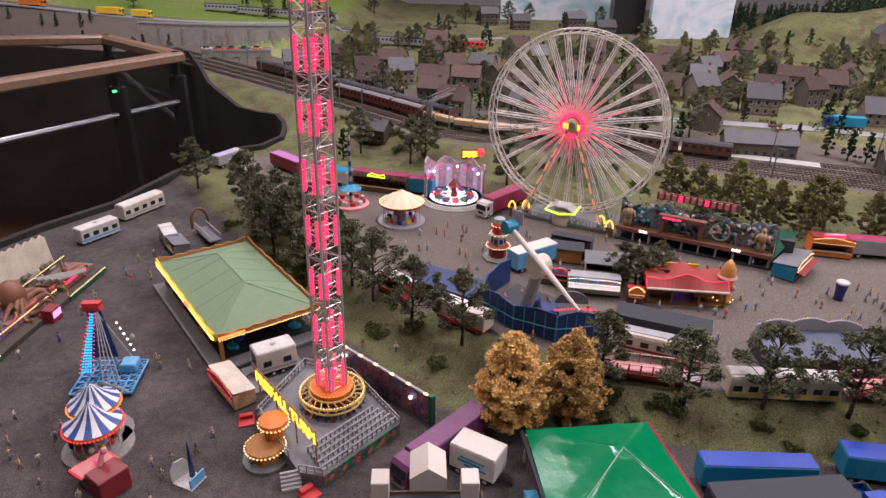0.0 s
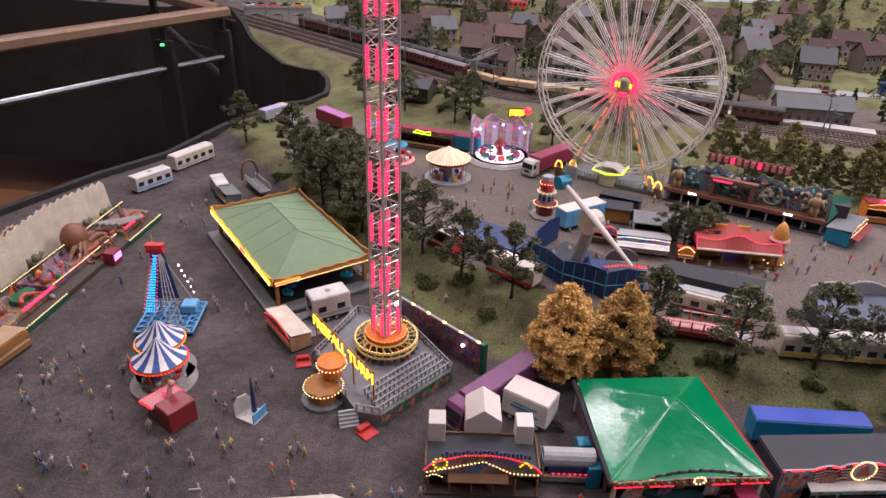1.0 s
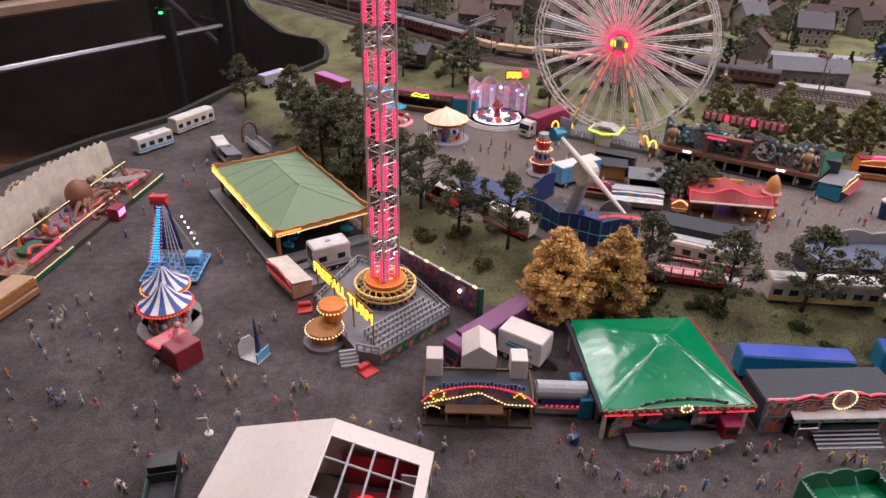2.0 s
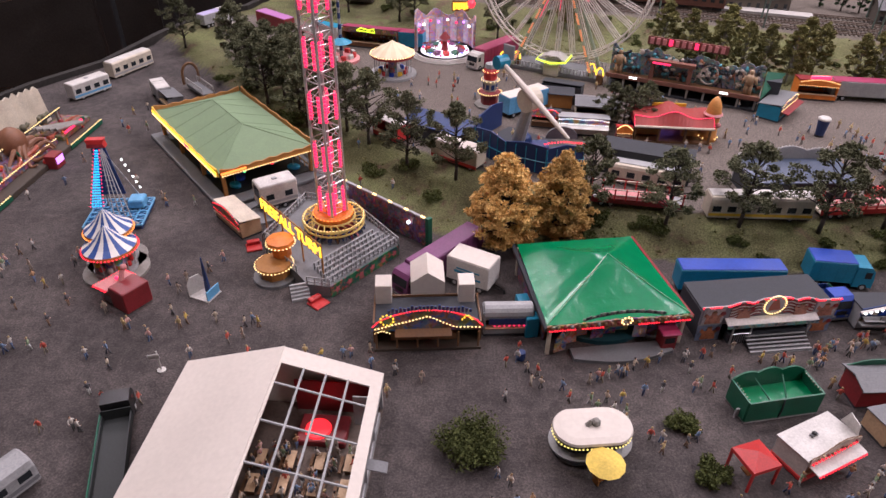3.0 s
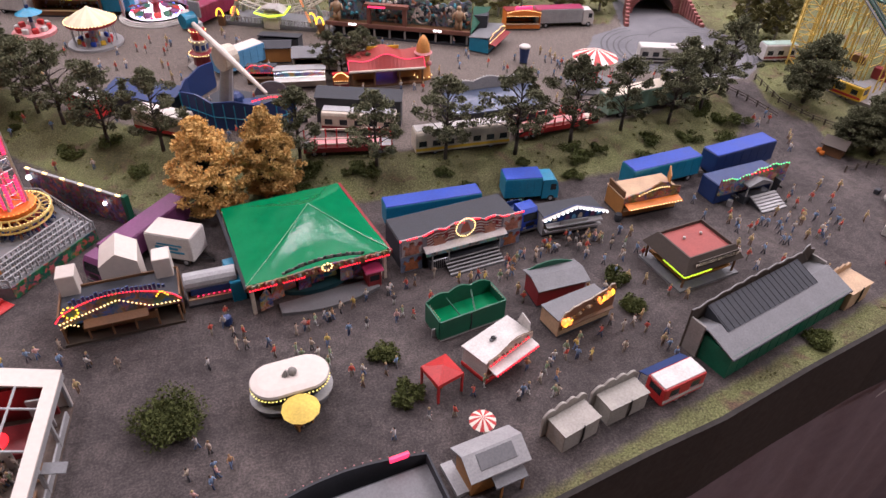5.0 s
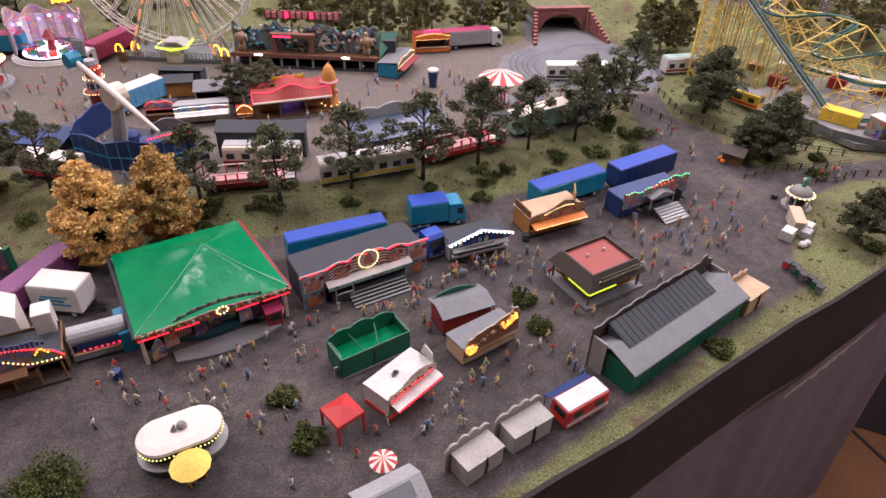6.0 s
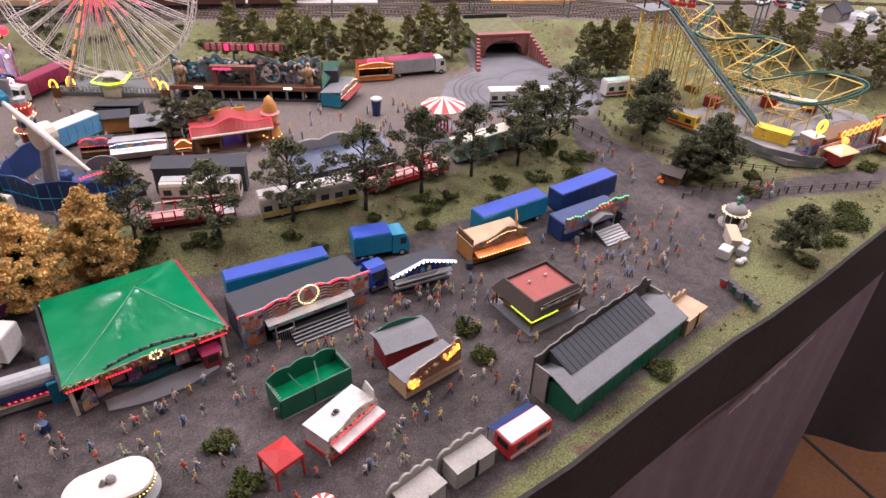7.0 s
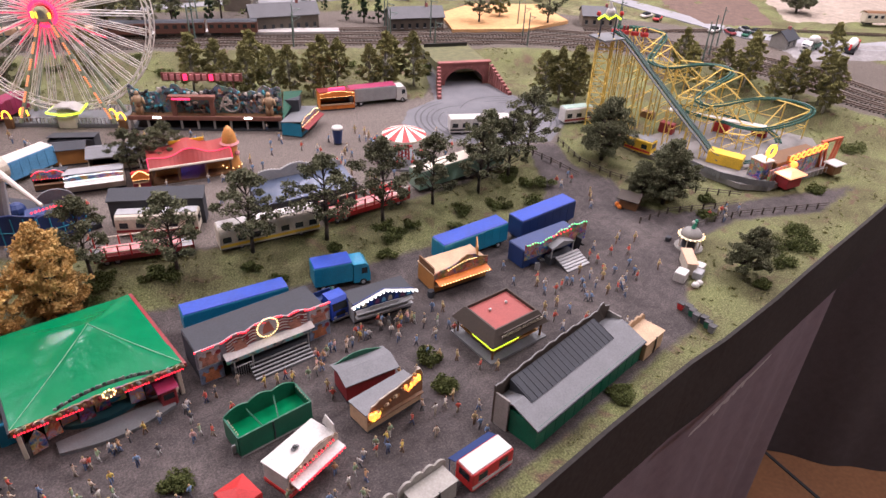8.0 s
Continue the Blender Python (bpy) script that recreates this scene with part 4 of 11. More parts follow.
def bush(x, y, r, h, leaf=BUSH, n=9, label="low moss green bush on the ground"):
    rnd = random.Random(int(x * 17 + y * 31))
    s = S()
    for k in range(n):
        a, d = rnd.uniform(0, 6.28), r * math.sqrt(rnd.random()) * 0.8
        leaves(s, rnd, (d * math.cos(a), d * math.sin(a), h * rnd.uniform(0.25, 0.6)), r * 0.42, 150, 0.15, 0.7)
    t = thing("bush", cmat(x, y, gz(x, y)), label, "bush", "bushes")
    part("foliage", s, leaf, t)
    part("stem", S().cyl((0, 0, -0.3), (0, 0, h * 0.5), 0.16, 0.08, 6), BARK, t)
    return t


# ---------------------------------------------------------------- figures
def figure_mesh(seed):
    """A painted model figure, 2 cm tall, one mesh."""
    rnd = random.Random(seed)
    s = S()
    h = rnd.uniform(1.75, 2.05) * (0.7 if seed % 7 == 6 else 1.0)
    k = h / 2.0
    stride = rnd.choice([0.06, 0.18, 0.3])
    s.slot = 1
    s.cyl((-0.14 * k, -stride * k, 0.0), (-0.10 * k, 0, 0.95 * k), 0.10 * k, 0.14 * k, 6).cyl((0.14 * k, stride * k, 0.0), (0.10 * k, 0, 0.95 * k), 0.10 * k, 0.14 * k, 6)
    s.box(-0.2 * k, -stride * k - 0.18 * k, 0, -0.06 * k, -stride * k + 0.08 * k, 0.1 * k)
    s.box(0.06 * k, stride * k - 0.18 * k, 0, 0.2 * k, stride * k + 0.08 * k, 0.1 * k)
    if seed % 5 == 2:
        s.lathe([(0.34 * k, 0.45 * k), (0.2 * k, 1.0 * k)], 8)
    s.slot = 0
    s.lathe([(0.2 * k, 0.9 * k), (0.25 * k, 1.2 * k), (0.29 * k, 1.5 * k), (0.12 * k, 1.66 * k)], 8, squash=0.7)
    ang = rnd.uniform(-0.5, 0.9)
    for sg in (-1, 1):
        a = ang * sg
        e = (sg * 0.42 * k, -0.25 * k * math.sin(a + 0.4), 1.15 * k + 0.2 * k * max(0, math.sin(a)))
        s.cyl((sg * 0.27 * k, 0, 1.5 * k), e, 0.09 * k, 0.08 * k, 5)
        hd = (sg * 0.38 * k, e[1] - 0.22 * k, e[2] - 0.12 * k + 0.3 * k * max(0, math.sin(a)))
        s.cyl(e, hd, 0.08 * k, 0.06 * k, 5)
        s.slot = 2
        s.bulb(hd, 0.09 * k)
        s.slot = 0
    s.slot = 2
    s.ball((0, -0.02, 1.82 * k), 0.16 * k, 7, 5, 1.15)
    s.slot = 3
    s.lathe([(0.17 * k, 1.84 * k), (0.165 * k, 1.95 * k), (0.06 * k, 2.03 * k)], 7, (0, 0.03 * k, 0))
    s.v = [(0.80 * x, 0.80 * y, z) for x, y, z in s.v]
    return s


FIGURE_SHAPES = [figure_mesh(i) for i in range(14)]
FIGURES = [f.mesh("visitor_figure", [SHIRT, TROUSERS, SKIN, HAIR], True) for f in FIGURE_SHAPES]
FIG_N = [0]
MORE_FIGURES = []


def figure(x, y, rz=None, z=None):
    i = FIG_N[0]
    FIG_N[0] += 1
    if i >= 300:
        MORE_FIGURES.append((x, y, gz(x, y), (i * 137.5) % 360, i))
        return None
    ob = new("visitor_figure", FIGURES[(i * 7 + 3) % len(FIGURES)])
    ob.matrix_basis = cmat(x, y, gz(x, y) if z is None else z, (i * 137.5) % 360 if rz is None else rz)
    return tagged(ob, "tiny painted model figure standing on the fairground", "figurine", "fairground visitors")

# ---------------------------------------------------------------- lower fairground


def text_shape(text, size, depth=0.12):
    """Raised letters in the built-in font, along local x and upright; centimetres, centred."""
    c = bpy.data.curves.new("lettering", "FONT")
    c.body, c.size, c.extrude, c.align_x, c.align_y = text, size, depth, "CENTER", "CENTER"
    c.resolution_u = 2
    ob = bpy.data.objects.new("lettering", c)
    scene.collection.objects.link(ob)
    bpy.context.view_layer.update()
    me = bpy.data.meshes.new_from_object(ob.evaluated_get(bpy.context.evaluated_depsgraph_get()))
    s = S()
    for p in me.polygons:
        s.face([(me.vertices[i].co.x, -me.vertices[i].co.z, me.vertices[i].co.y) for i in p.vertices])
    bpy.data.objects.remove(ob)
    bpy.data.meshes.remove(me)
    bpy.data.curves.remove(c)
    return s


def rect_posts(t, pts, z0, z1, r, m, name="post"):
    for x, y in pts:
        part(name, S().box(x - r, y - r, z0, x + r, y + r, z1, r * 0.25), m, t)


def bumper_pavilion():
    t = thing("bumper_car_pavilion", cmat(-35.3, 99.4, 0, 39.2), "bumper car pavilion with sage green canvas roof and yellow lit eaves", "pavilion")
    W, L, e, r = 8.2, 15.0, 5.4, 8.2
    part("platform", S().box(-W - 1.6, -L - 1.8, 0, W + 1.0, L + 1.2, 0.7, 0.12), GREY, t)
    part("driving_floor", S().box(-W + 0.6, -L + 0.8, 0.7, W - 0.6, L - 0.8, 0.8), BLACK, t, "black steel driving floor")
    s = S()
    top = [(0, -L + 9.0, r), (0, L - 8.0, r)]
    c = [(-W, -L, e), (W, -L, e), (W, L, e), (-W, L, e)]
    s.face([c[0], c[1], top[0]])
    s.face([c[1], c[2], top[1], top[0]])
    s.face([c[2], c[3], top[1]])
    s.face([c[3], c[0], top[0], top[1]])
    s.face(c[::-1])
    part("canvas_roof", s, SAGE, t, "sage green canvas hip roof with raised seams")
    seam = S()
    for a, b in ((c[0], top[0]), (c[1], top[0]), (c[2], top[1]), (c[3], top[1]), (top[0], top[1])):
        seam.cyl(a, b, 0.09, 0.09, 5)
    for k in range(1, 6):
        y = -L + 2 * L * k / 6
        yy = min(max(y, top[0][1]), top[1][1])
        seam.cyl((-W, y, e + 0.02), (0, yy, r + 0.02), 0.05, 0.05, 4)
        seam.cyl((W, y, e + 0.02), (0, yy, r + 0.02), 0.05, 0.05, 4)
    part("roof_seams", seam, SAGE, t)
    for i in range(4):
        a, b = Vector(c[i]), Vector(c[(i + 1) % 4])
        d = (b - a).normalized()
        o = Vector((d.y, -d.x, 0)) * 0.35
        f = S()
        n = 14
        prof = [(a.lerp(b, k / n), 0.35 + 0.28 * abs(math.sin(k * 1.57)) + (0.55 if k in (0, n) else 0)) for k in range(n + 1)]
        f.rings([[p + o * 0.2 + Vector((0, 0, -0.55)), p + o + Vector((0, 0, -0.55)), p + o * 1.5 + Vector((0, 0, h)), p + o * 0.7 + Vector((0, 0, h))] for p, h in prof])
        g = part("fascia", f, YELLOW if i == 3 else WOOD, t, "yellow and brown painted fascia board")
        lit = S().bulbs([a + o * 1.7 + Vector((0, 0, -0.35)), b + o * 1.7 + Vector((0, 0, -0.35))], 0.42, 0.14)
        part("light_string", lit, G_WARM, g)
        if i == 3:
            s2 = S().rings([[p + o * 1.35 + Vector((0, 0, z)) for z in (-0.1, 0.3)] + [p + o * 1.75 + Vector((0, 0, z)) for z in (0.3, -0.1)] for p in (a, b)])
            part("light_tube", s2, G_YELLOW, g, "glowing yellow tube along the eaves")
            mid = a.lerp(b, 0.6)
            part("colour_lamp", S().rings([[p + o * 1.8 + Vector((0, 0, z)) for z in (-0.2, 0.35)] + [p + o * 1.95 + Vector((0, 0, z)) for z in (0.35, -0.2)] for p in (mid - d * 1.6, mid + d * 1.0)]), G_PINK, g)
        if i == 0:
            part("light_tube", S().cyl(a + o * 1.8 + Vector((0, 0, 0.1)), a.lerp(b, 0.25) + o * 1.8 + Vector((0, 0, 0.1)), 0.16, 0.16, 6), G_ORANGE, g)
    rect_posts(t, [(-W + 0.6, -L + 0.6), (W - 0.6, -L + 0.6), (W - 0.6, L - 0.6), (-W + 0.6, L - 0.6), (-W + 0.6, -L / 3), (-W + 0.6, L / 3), (W - 0.6, -L / 3), (W - 0.6, L / 3)], 0.7, e, 0.3, WOOD)
    rnd = random.Random(4)
    for k in range(9):
        x, y = rnd.uniform(-W + 2, W - 2), rnd.uniform(-L + 2.5, L - 3)
        m = turn(0, 0, rnd.uniform(0, 360), (x, y, 0.8))
        car = part("bumper_car", S().rings([[(0.75 * u * math.cos(a), 1.1 * u * math.sin(a), z) for a in [math.pi * q / 5 for q in range(10)]] for u, z in ((1, 0.05), (1.05, 0.35), (0.9, 0.6), (0.55, 0.65))]).turned(m),
                   rnd.choice([RED, BLUE, TEAL, YELLOW]), t)
        part("current_pole", S().cyl((x, y, 1.3), (x, y, e - 0.3), 0.04, 0.04, 4), STEEL, car)
    for k, g in enumerate((G_BLUE, G_GREEN, G_PURPLE, G_RED, G_BLUE)):
        part("coloured_spot", S().ball((-W + 2 + 2.4 * k, -L + 1.2, 4.2 - 0.3 * (k % 2)), 0.22), g, t)
    s = S()
    for k in range(18):
        y = -L + 1 + 2 * L * k / 18
        s.box(W - 0.9, y, 0.7, W - 0.8, y + 0.1, 1.8)
    s.box(W - 0.92, -L + 1, 1.75, W - 0.78, L - 1, 1.9)
    part("back_rail", s, WOOD, t)


bumper_pavilion()


def drop_tower():
    bx, by = -13.2, 73.8
    t = thing("drop_tower", cmat(bx, by), "tall silver lattice drop tower with pink lamp strips on a platform", "tower")
    plat = [(x - bx, y - by) for x, y in ((-22.6, 70.6), (-19.6, 66.0), (-16.5, 62.8), (-14.6, 60.4), (-11.6, 60.0), (-3.6, 70.0), (-11.5, 80.0), (-19.0, 82.0))]
    part("platform", S().prism(plat, 0, 1.7), GREY, t, "grey boarded platform")
    ax, ay = Vector((plat[4][0], plat[4][1], 0)), Vector((plat[5][0], plat[5][1], 0))
    d = (ay - ax).normalized()
    nrm = Vector((-d.y, d.x, 0))
    part("front_skirt", S().rings([[ax + nrm * (-0.15) + Vector((0, 0, z)) for z in (0.0, 1.75)] + [ax + Vector((0, 0, z)) for z in (1.75, 0.0)],
                                   [ay + nrm * (-0.15) + Vector((0, 0, z)) for z in (0.0, 1.75)] + [ay + Vector((0, 0, z)) for z in (1.75, 0.0)]]), ART_FLOWER, t, "green skirt board painted with red flowers")
    Lr = (ay - ax).length
    petal = mat("painted_petal", (0.42, 0.10, 0.11), 0.5)
    for k in range(6):
        c0 = ax.lerp(ay, (k + 0.5) / 6) - nrm * 0.17 + Vector((0, 0, 0.85))
        pts_ = [c0 + d * (0.55 if q % 2 else 0.3) * math.cos(math.pi * q / 5) + Vector((0, 0, (0.55 if q % 2 else 0.3) * math.sin(math.pi * q / 5))) for q in range(10)]
        part("painted_flower", S().rings([[p - nrm * 0.05 for p in pts_], pts_]), petal, t, "pink painted flower")
    for k in range(5):
        s = S()
        o = nrm * (0.5 + 0.95 * k)
        z0 = 1.7 + 0.0 * k
        a, b = ax + o + d * (0.2 + 0.25 * k), ay + o - d * (0.2 + 0.15 * k)
        for z in (0.35, 1.05):
            s.cyl(a + Vector((0, 0, z0 + z)), b + Vector((0, 0, z0 + z)), 0.11, 0.11, 5)
        m = int(Lr / 0.85)
        for q in range(m + 1):
            p = a.lerp(b, q / m)
            s.box(p.x - 0.12, p.y - 0.12, z0, p.x + 0.12, p.y + 0.12, z0 + 1.1)
        part("queue_rail", s, LGREY, t, "white queue railing of upright bars")
    rim = S()
    for i in range(len(plat)):
        if i == 4:
            continue
        a, b = Vector((*plat[i], 1.7)), Vector((*plat[(i + 1) % len(plat)], 1.7))
        if i == 2:
            continue
        n = max(2, int((b - a).length / 0.9))
        for k in range(n + 1):
            p = a.lerp(b, k / n)
            rim.box(p.x - 0.09, p.y - 0.09, 1.7, p.x + 0.09, p.y + 0.09, 2.9)
        for z in (0.5, 1.2):
            rim.cyl(a + Vector((0, 0, z)), b + Vector((0, 0, z)), 0.1, 0.1, 5)
    part("platform_rail", rim, LGREY, t, "white railing round the platform")
    steps = S()
    for k in range(5):
        steps.box(-1.2, -0.35 * k - 0.3, 0, 1.2, 0, 1.7 - 0.33 * k)
    steps.turned(turn(0, 0, 20, (-2.6, -13.2, 0)))
    part("steps", steps, LGREY, t)
    for k in range(4):
        m = turn(0, 0, -45 + 8 * k, (-8.6 + 0.7 * k, -4.6 - 0.9 * k, 1.0))
        a = S().path([(1.7 * math.cos(q), 0, 2.6 * math.sin(q)) for q in [math.pi * j / 8 for j in range(9)]], 0.16, 5)
        part("entrance_arch", a.turned(m), LGREY, t, "white arched entrance hoop")
    booth = S().lathe([(2.0, 0), (2.0, 1.5), (2.5, 1.9), (2.5, 2.3), (1.5, 2.5)], 8, (-6.6, -9.6, 0))
    bo = part("ticket_booth", booth, WOOD, t, "orange round ticket booth with bulbs on its edge")
    part("upper_booth", S().lathe([(1.3, 2.6), (1.4, 4.2), (1.9, 4.4), (1.9, 5.0), (0.6, 5.3)], 8, (-5.8, -8.0, 0)), ORANGE, bo)
    part("booth_base", S().lathe([(2.9, 0), (2.9, 0.45)], 16, (-6.6, -9.8, 0)), GREY, bo)
    part("light_string", S().bulbs([(-6.6 + 2.6 * math.cos(a), -9.6 + 2.6 * math.sin(a), 2.1) for a in [2 * math.pi * k / 16 for k in range(17)]], 0.45, 0.13), G_WARM, bo)
    part("light_string", S().bulbs([(-5.8 + 2.0 * math.cos(a), -8.0 + 2.0 * math.sin(a), 4.5) for a in [2 * math.pi * k / 12 for k in range(13)]], 0.5, 0.13), G_WARM, bo)
    # lattice mast
    r, top = 1.95, 78
    ang = [math.radians(51 + 45 + 90 * k) for k in range(4)]
    cor = [(r * math.cos(a), r * math.sin(a)) for a in ang]
    for x, y in cor:
        part("mast_leg", S().cyl((x, y, 1.7), (x, y, top), 0.20, 0.20, 6), SILVER, t, "silver upright of the lattice mast")
    for k in range(4):
        (x0, y0), (x1, y1) = cor[k], cor[(k + 1) % 4]
        s = S()
        z, up = 3.4, True
        while z < top - 2:
            s.cyl((x0, y0, z), (x1, y1, z), 0.07, 0.07, 4)
            a, b = ((x0, y0), (x1, y1)) if up else ((x1, y1), (x0, y0))
            s.cyl((*a, z), (*b, z + 1.6), 0.07, 0.07, 4)
            z, up = z + 1.6, not up
        part("lattice_bracing", s, SILVER, t)
    part("inner_rail", S().cyl((0, 0, 1.7), (0, 0, top), 0.16, 0.16, 6), LGREY, t)
    for k in range(4):
        (x0, y0), (x1, y1) = cor[k], cor[(k + 1) % 4]
        for f in (0.2, 0.8):
            px, py = x0 + (x1 - x0) * f, y0 + (y1 - y0) * f
            px, py = px * 1.05, py * 1.05
            z = 5.0
            while z < top - 6:
                s = S()
                for q in range(8):
                    zz = z + q * 0.46
                    s.box(px - 0.17, py - 0.17, zz, px + 0.17, py + 0.17, zz + 0.28)
                o = part("lamp_strip", s, G_PINK, t, "pink lamp strip on the mast")
                o["kind"] = "stuff"
                z += 7.0
    gondola = S()
    for rr, zz, th in ((3.2, 2.7, 0.14), (4.3, 2.9, 0.16), (4.4, 3.8, 0.18), (3.1, 4.0, 0.14)):
        gondola.path([(rr * math.cos(2 * math.pi * k / 24), rr * math.sin(2 * math.pi * k / 24), zz) for k in range(24)], th, 5, close=True)
    for k in range(24):
        a0, a1 = 2 * math.pi * k / 24, 2 * math.pi * (k + 0.5) / 24
        gondola.cyl((4.3 * math.cos(a0), 4.3 * math.sin(a0), 2.9), (4.4 * math.cos(a1), 4.4 * math.sin(a1), 3.8), 0.1, 0.1, 4)
        gondola.cyl((4.4 * math.cos(a1), 4.4 * math.sin(a1), 3.8), (3.1 * math.cos(a0), 3.1 * math.sin(a0), 4.0), 0.1, 0.1, 4)
        gondola.cyl((4.3 * math.cos(a0), 4.3 * math.sin(a0), 2.9), (3.2 * math.cos(a0), 3.2 * math.sin(a0), 2.7), 0.1, 0.1, 4)
    g = part("gondola_ring", gondola, mat("pale_yellow_lattice", (0.62, 0.46, 0.15), 0.5), t, "yellow ring gondola with seats at the foot of the mast")
    part("inner_crown", S().lathe([(2.6, 3.4), (2.9, 4.6), (2.3, 4.8)], 16), ORANGE, g)
    part("light_string", S().bulbs([(4.35 * math.cos(a), 4.35 * math.sin(a), 3.9) for a in [2 * math.pi * k / 20 for k in range(21)]], 0.4, 0.12), G_WARM, g)
    part("light_string", S().bulbs([(2.9 * math.cos(a), 2.9 * math.sin(a), 4.7) for a in [2 * math.pi * k / 16 for k in range(17)]], 0.5, 0.12), G_ORANGE, g)
    for k in range(24):
        a = 2 * math.pi * k / 24
        m = turn(0, 0, math.degrees(a) + 90, (3.9 * math.cos(a), 3.9 * math.sin(a), 0))
        s = S().box(-0.3, -0.3, 2.0, 0.3, 0.1, 2.2).box(-0.3, 0.0, 2.0, 0.3, 0.2, 3.0)
        st = part("seat", s.turned(m), DBLUE, g)
        part("seated_figure", S().lathe([(0.16, 2.2), (0.2, 2.7), (0.08, 2.85)], 6, (0, -0.1, 0)).ball((0, -0.1, 2.98), 0.14, 6, 4).cyl((-0.09, -0.2, 2.3), (-0.09, -0.5, 1.8), 0.08, 0.06, 5).cyl((0.09, -0.2, 2.3), (0.09, -0.5, 1.8), 0.08, 0.06, 5).turned(m), (DBLUE, BROWN, GREY, DRED, PINK, DARK)[k % 6], st)
    part("drive_base", S().lathe([(3.0, 1.7), (2.8, 2.5)], 16), DRED, t)
    # sign of raised letters on two posts
    m = turn(0, 0, -48, ((-17.8 - bx), (67.4 - by), 0))
    sign = S()
    for x in (-7.7, -2.6, 2.6, 7.7):
        sign.cyl((x, 0, 0), (x, 0, 7.2), 0.12, 0.12, 6)
    sign.box(-7.8, -0.1, 4.95, 7.8, 0.0, 5.1).box(-7.8, -0.1, 7.0, 7.8, 0.0, 7.15)
    for k in range(24):
        sign.cyl((-7.6 + 0.65 * k, 0.02, 5.0), (-7.6 + 0.65 * k, 0.02, 7.1), 0.04, 0.04, 4)
    sg = part("sign_frame", sign.turned(m), WOOD, t)
    tx = text_shape("FREIFALL TURM", 2.35, 0.08)
    tx.turned(turn(0, 0, 0, (0, -0.25, 6.0)))
    part("lettering", tx.turned(m), G_YELLOW, sg, "glowing yellow letters FREIFALL TURM")
    # small red mats and steps at the entrance
    for x, y, rz in ((-13.0, 58.6, 50), (-24.5, 70.8, 20)):
        whole("entrance_mat", S().box(-1.1, -1.1, 0, 1.1, 1.1, 0.25, 0.1).box(-0.9, 0.3, 0.25, 0.9, 1.1, 0.8, 0.1), RED, cmat(x, y, 0, rz), "red plastic entrance step on the gravel", "step")


drop_tower()


def painted_wall():
    a, b = Vector((-13.3, 83.2)), Vector((0.4, 72.2))
    L = (b - a).length
    c = (a + b) / 2
    t = thing("painted_backdrop_wall", cmat(c.x, c.y, 0, math.degrees(math.atan2(b.y - a.y, b.x - a.x))), "long upright wall painted with dark red scenery behind the drop tower", "wall panel")
    n = 7
    for k in range(n):
        x0, x1 = -L / 2 + L * k / n, -L / 2 + L * (k + 1) / n - 0.06
        part("panel", S().box(x0, -0.12, 0.1, x1, 0.12, 4.5), ART_RED, t)
    part("top_strip", S().box(-L / 2, -0.2, 4.5, L / 2, 0.2, 4.75), LGREY, t)
    for k in range(6):
        x = -L / 2 + 0.7 + (L - 1.4) * k / 5
        part("wall_lamp", S().box(x - 0.3, -0.3, 4.75, x + 0.3, 0.0, 4.95), G_WARM, t)
    part("end_post", S().box(L / 2 - 0.1, -0.3, 0, L / 2 + 0.5, 0.5, 4.9), DGREEN, t, "dark green end post")
    part("star_lamp", S().ball((L / 2 - 3.3, -0.4, 3.0), 0.3), G_WHITE, t)
    part("star_lamp", S().ball((-L / 2 + 0.6, -0.4, 3.4), 0.4), G_WHITE, t)
    for k in range(5):
        x = -L / 2 + 1 + (L - 2) * k / 4
        part("prop", S().cyl((x, 0.1, 3.6), (x, 2.2, 0), 0.08, 0.08, 5), STEEL, t)


painted_wall()

# vehicles between the rides
lorry(2.3, 66.2, 229.5, 15.4, 3.0, 4.1, PURPLE, PURPLE, "purple articulated lorry with tarpaulin body parked on gravel")
box_trailer(6.9, 63.9, -28, 6.2, 3.5, 4.5, WHITE, "white box trailer with turquoise lettering", tow=1.6, top=ROOFWHITE,
            sign=S().box(-1.9, -1.82, 2.4, 1.2, -1.76, 2.75).box(-1.6, -1.82, 3.0, 1.8, -1.76, 3.2).box(-0.9, -1.82, 1.9, 2.0, -1.76, 2.15))
caravan(-23.7, 82.2, 215, 6.0, 3.4, 4.6, WHITE, LGREY, "white living container on wheels with small steps", z=0.5, cat="caravan", clear=1.0)
whole("base_plate", S().box(-4.4, -3.4, 0, 4.4, 3.4, 0.5, 0.06), GREY, cmat(-23.4, 81.6, 0, 35), "grey wooden base plate under the container", "base plate")
stall(-28.4, 76.8, -47, 8.4, 3.2, 2.6, LWOOD, CREAM, ART_WOOD, "wooden food stall with a sloping red lit sign", G_RED, crest_h=0.9, waves=1)


ART_WEST = art("painted_saloon_front", [(0.03, 0.05, 0.14), (0.07, 0.12, 0.28), (0.24, 0.15, 0.09), (0.10, 0.07, 0.06), (0.36, 0.28, 0.22)], 75)


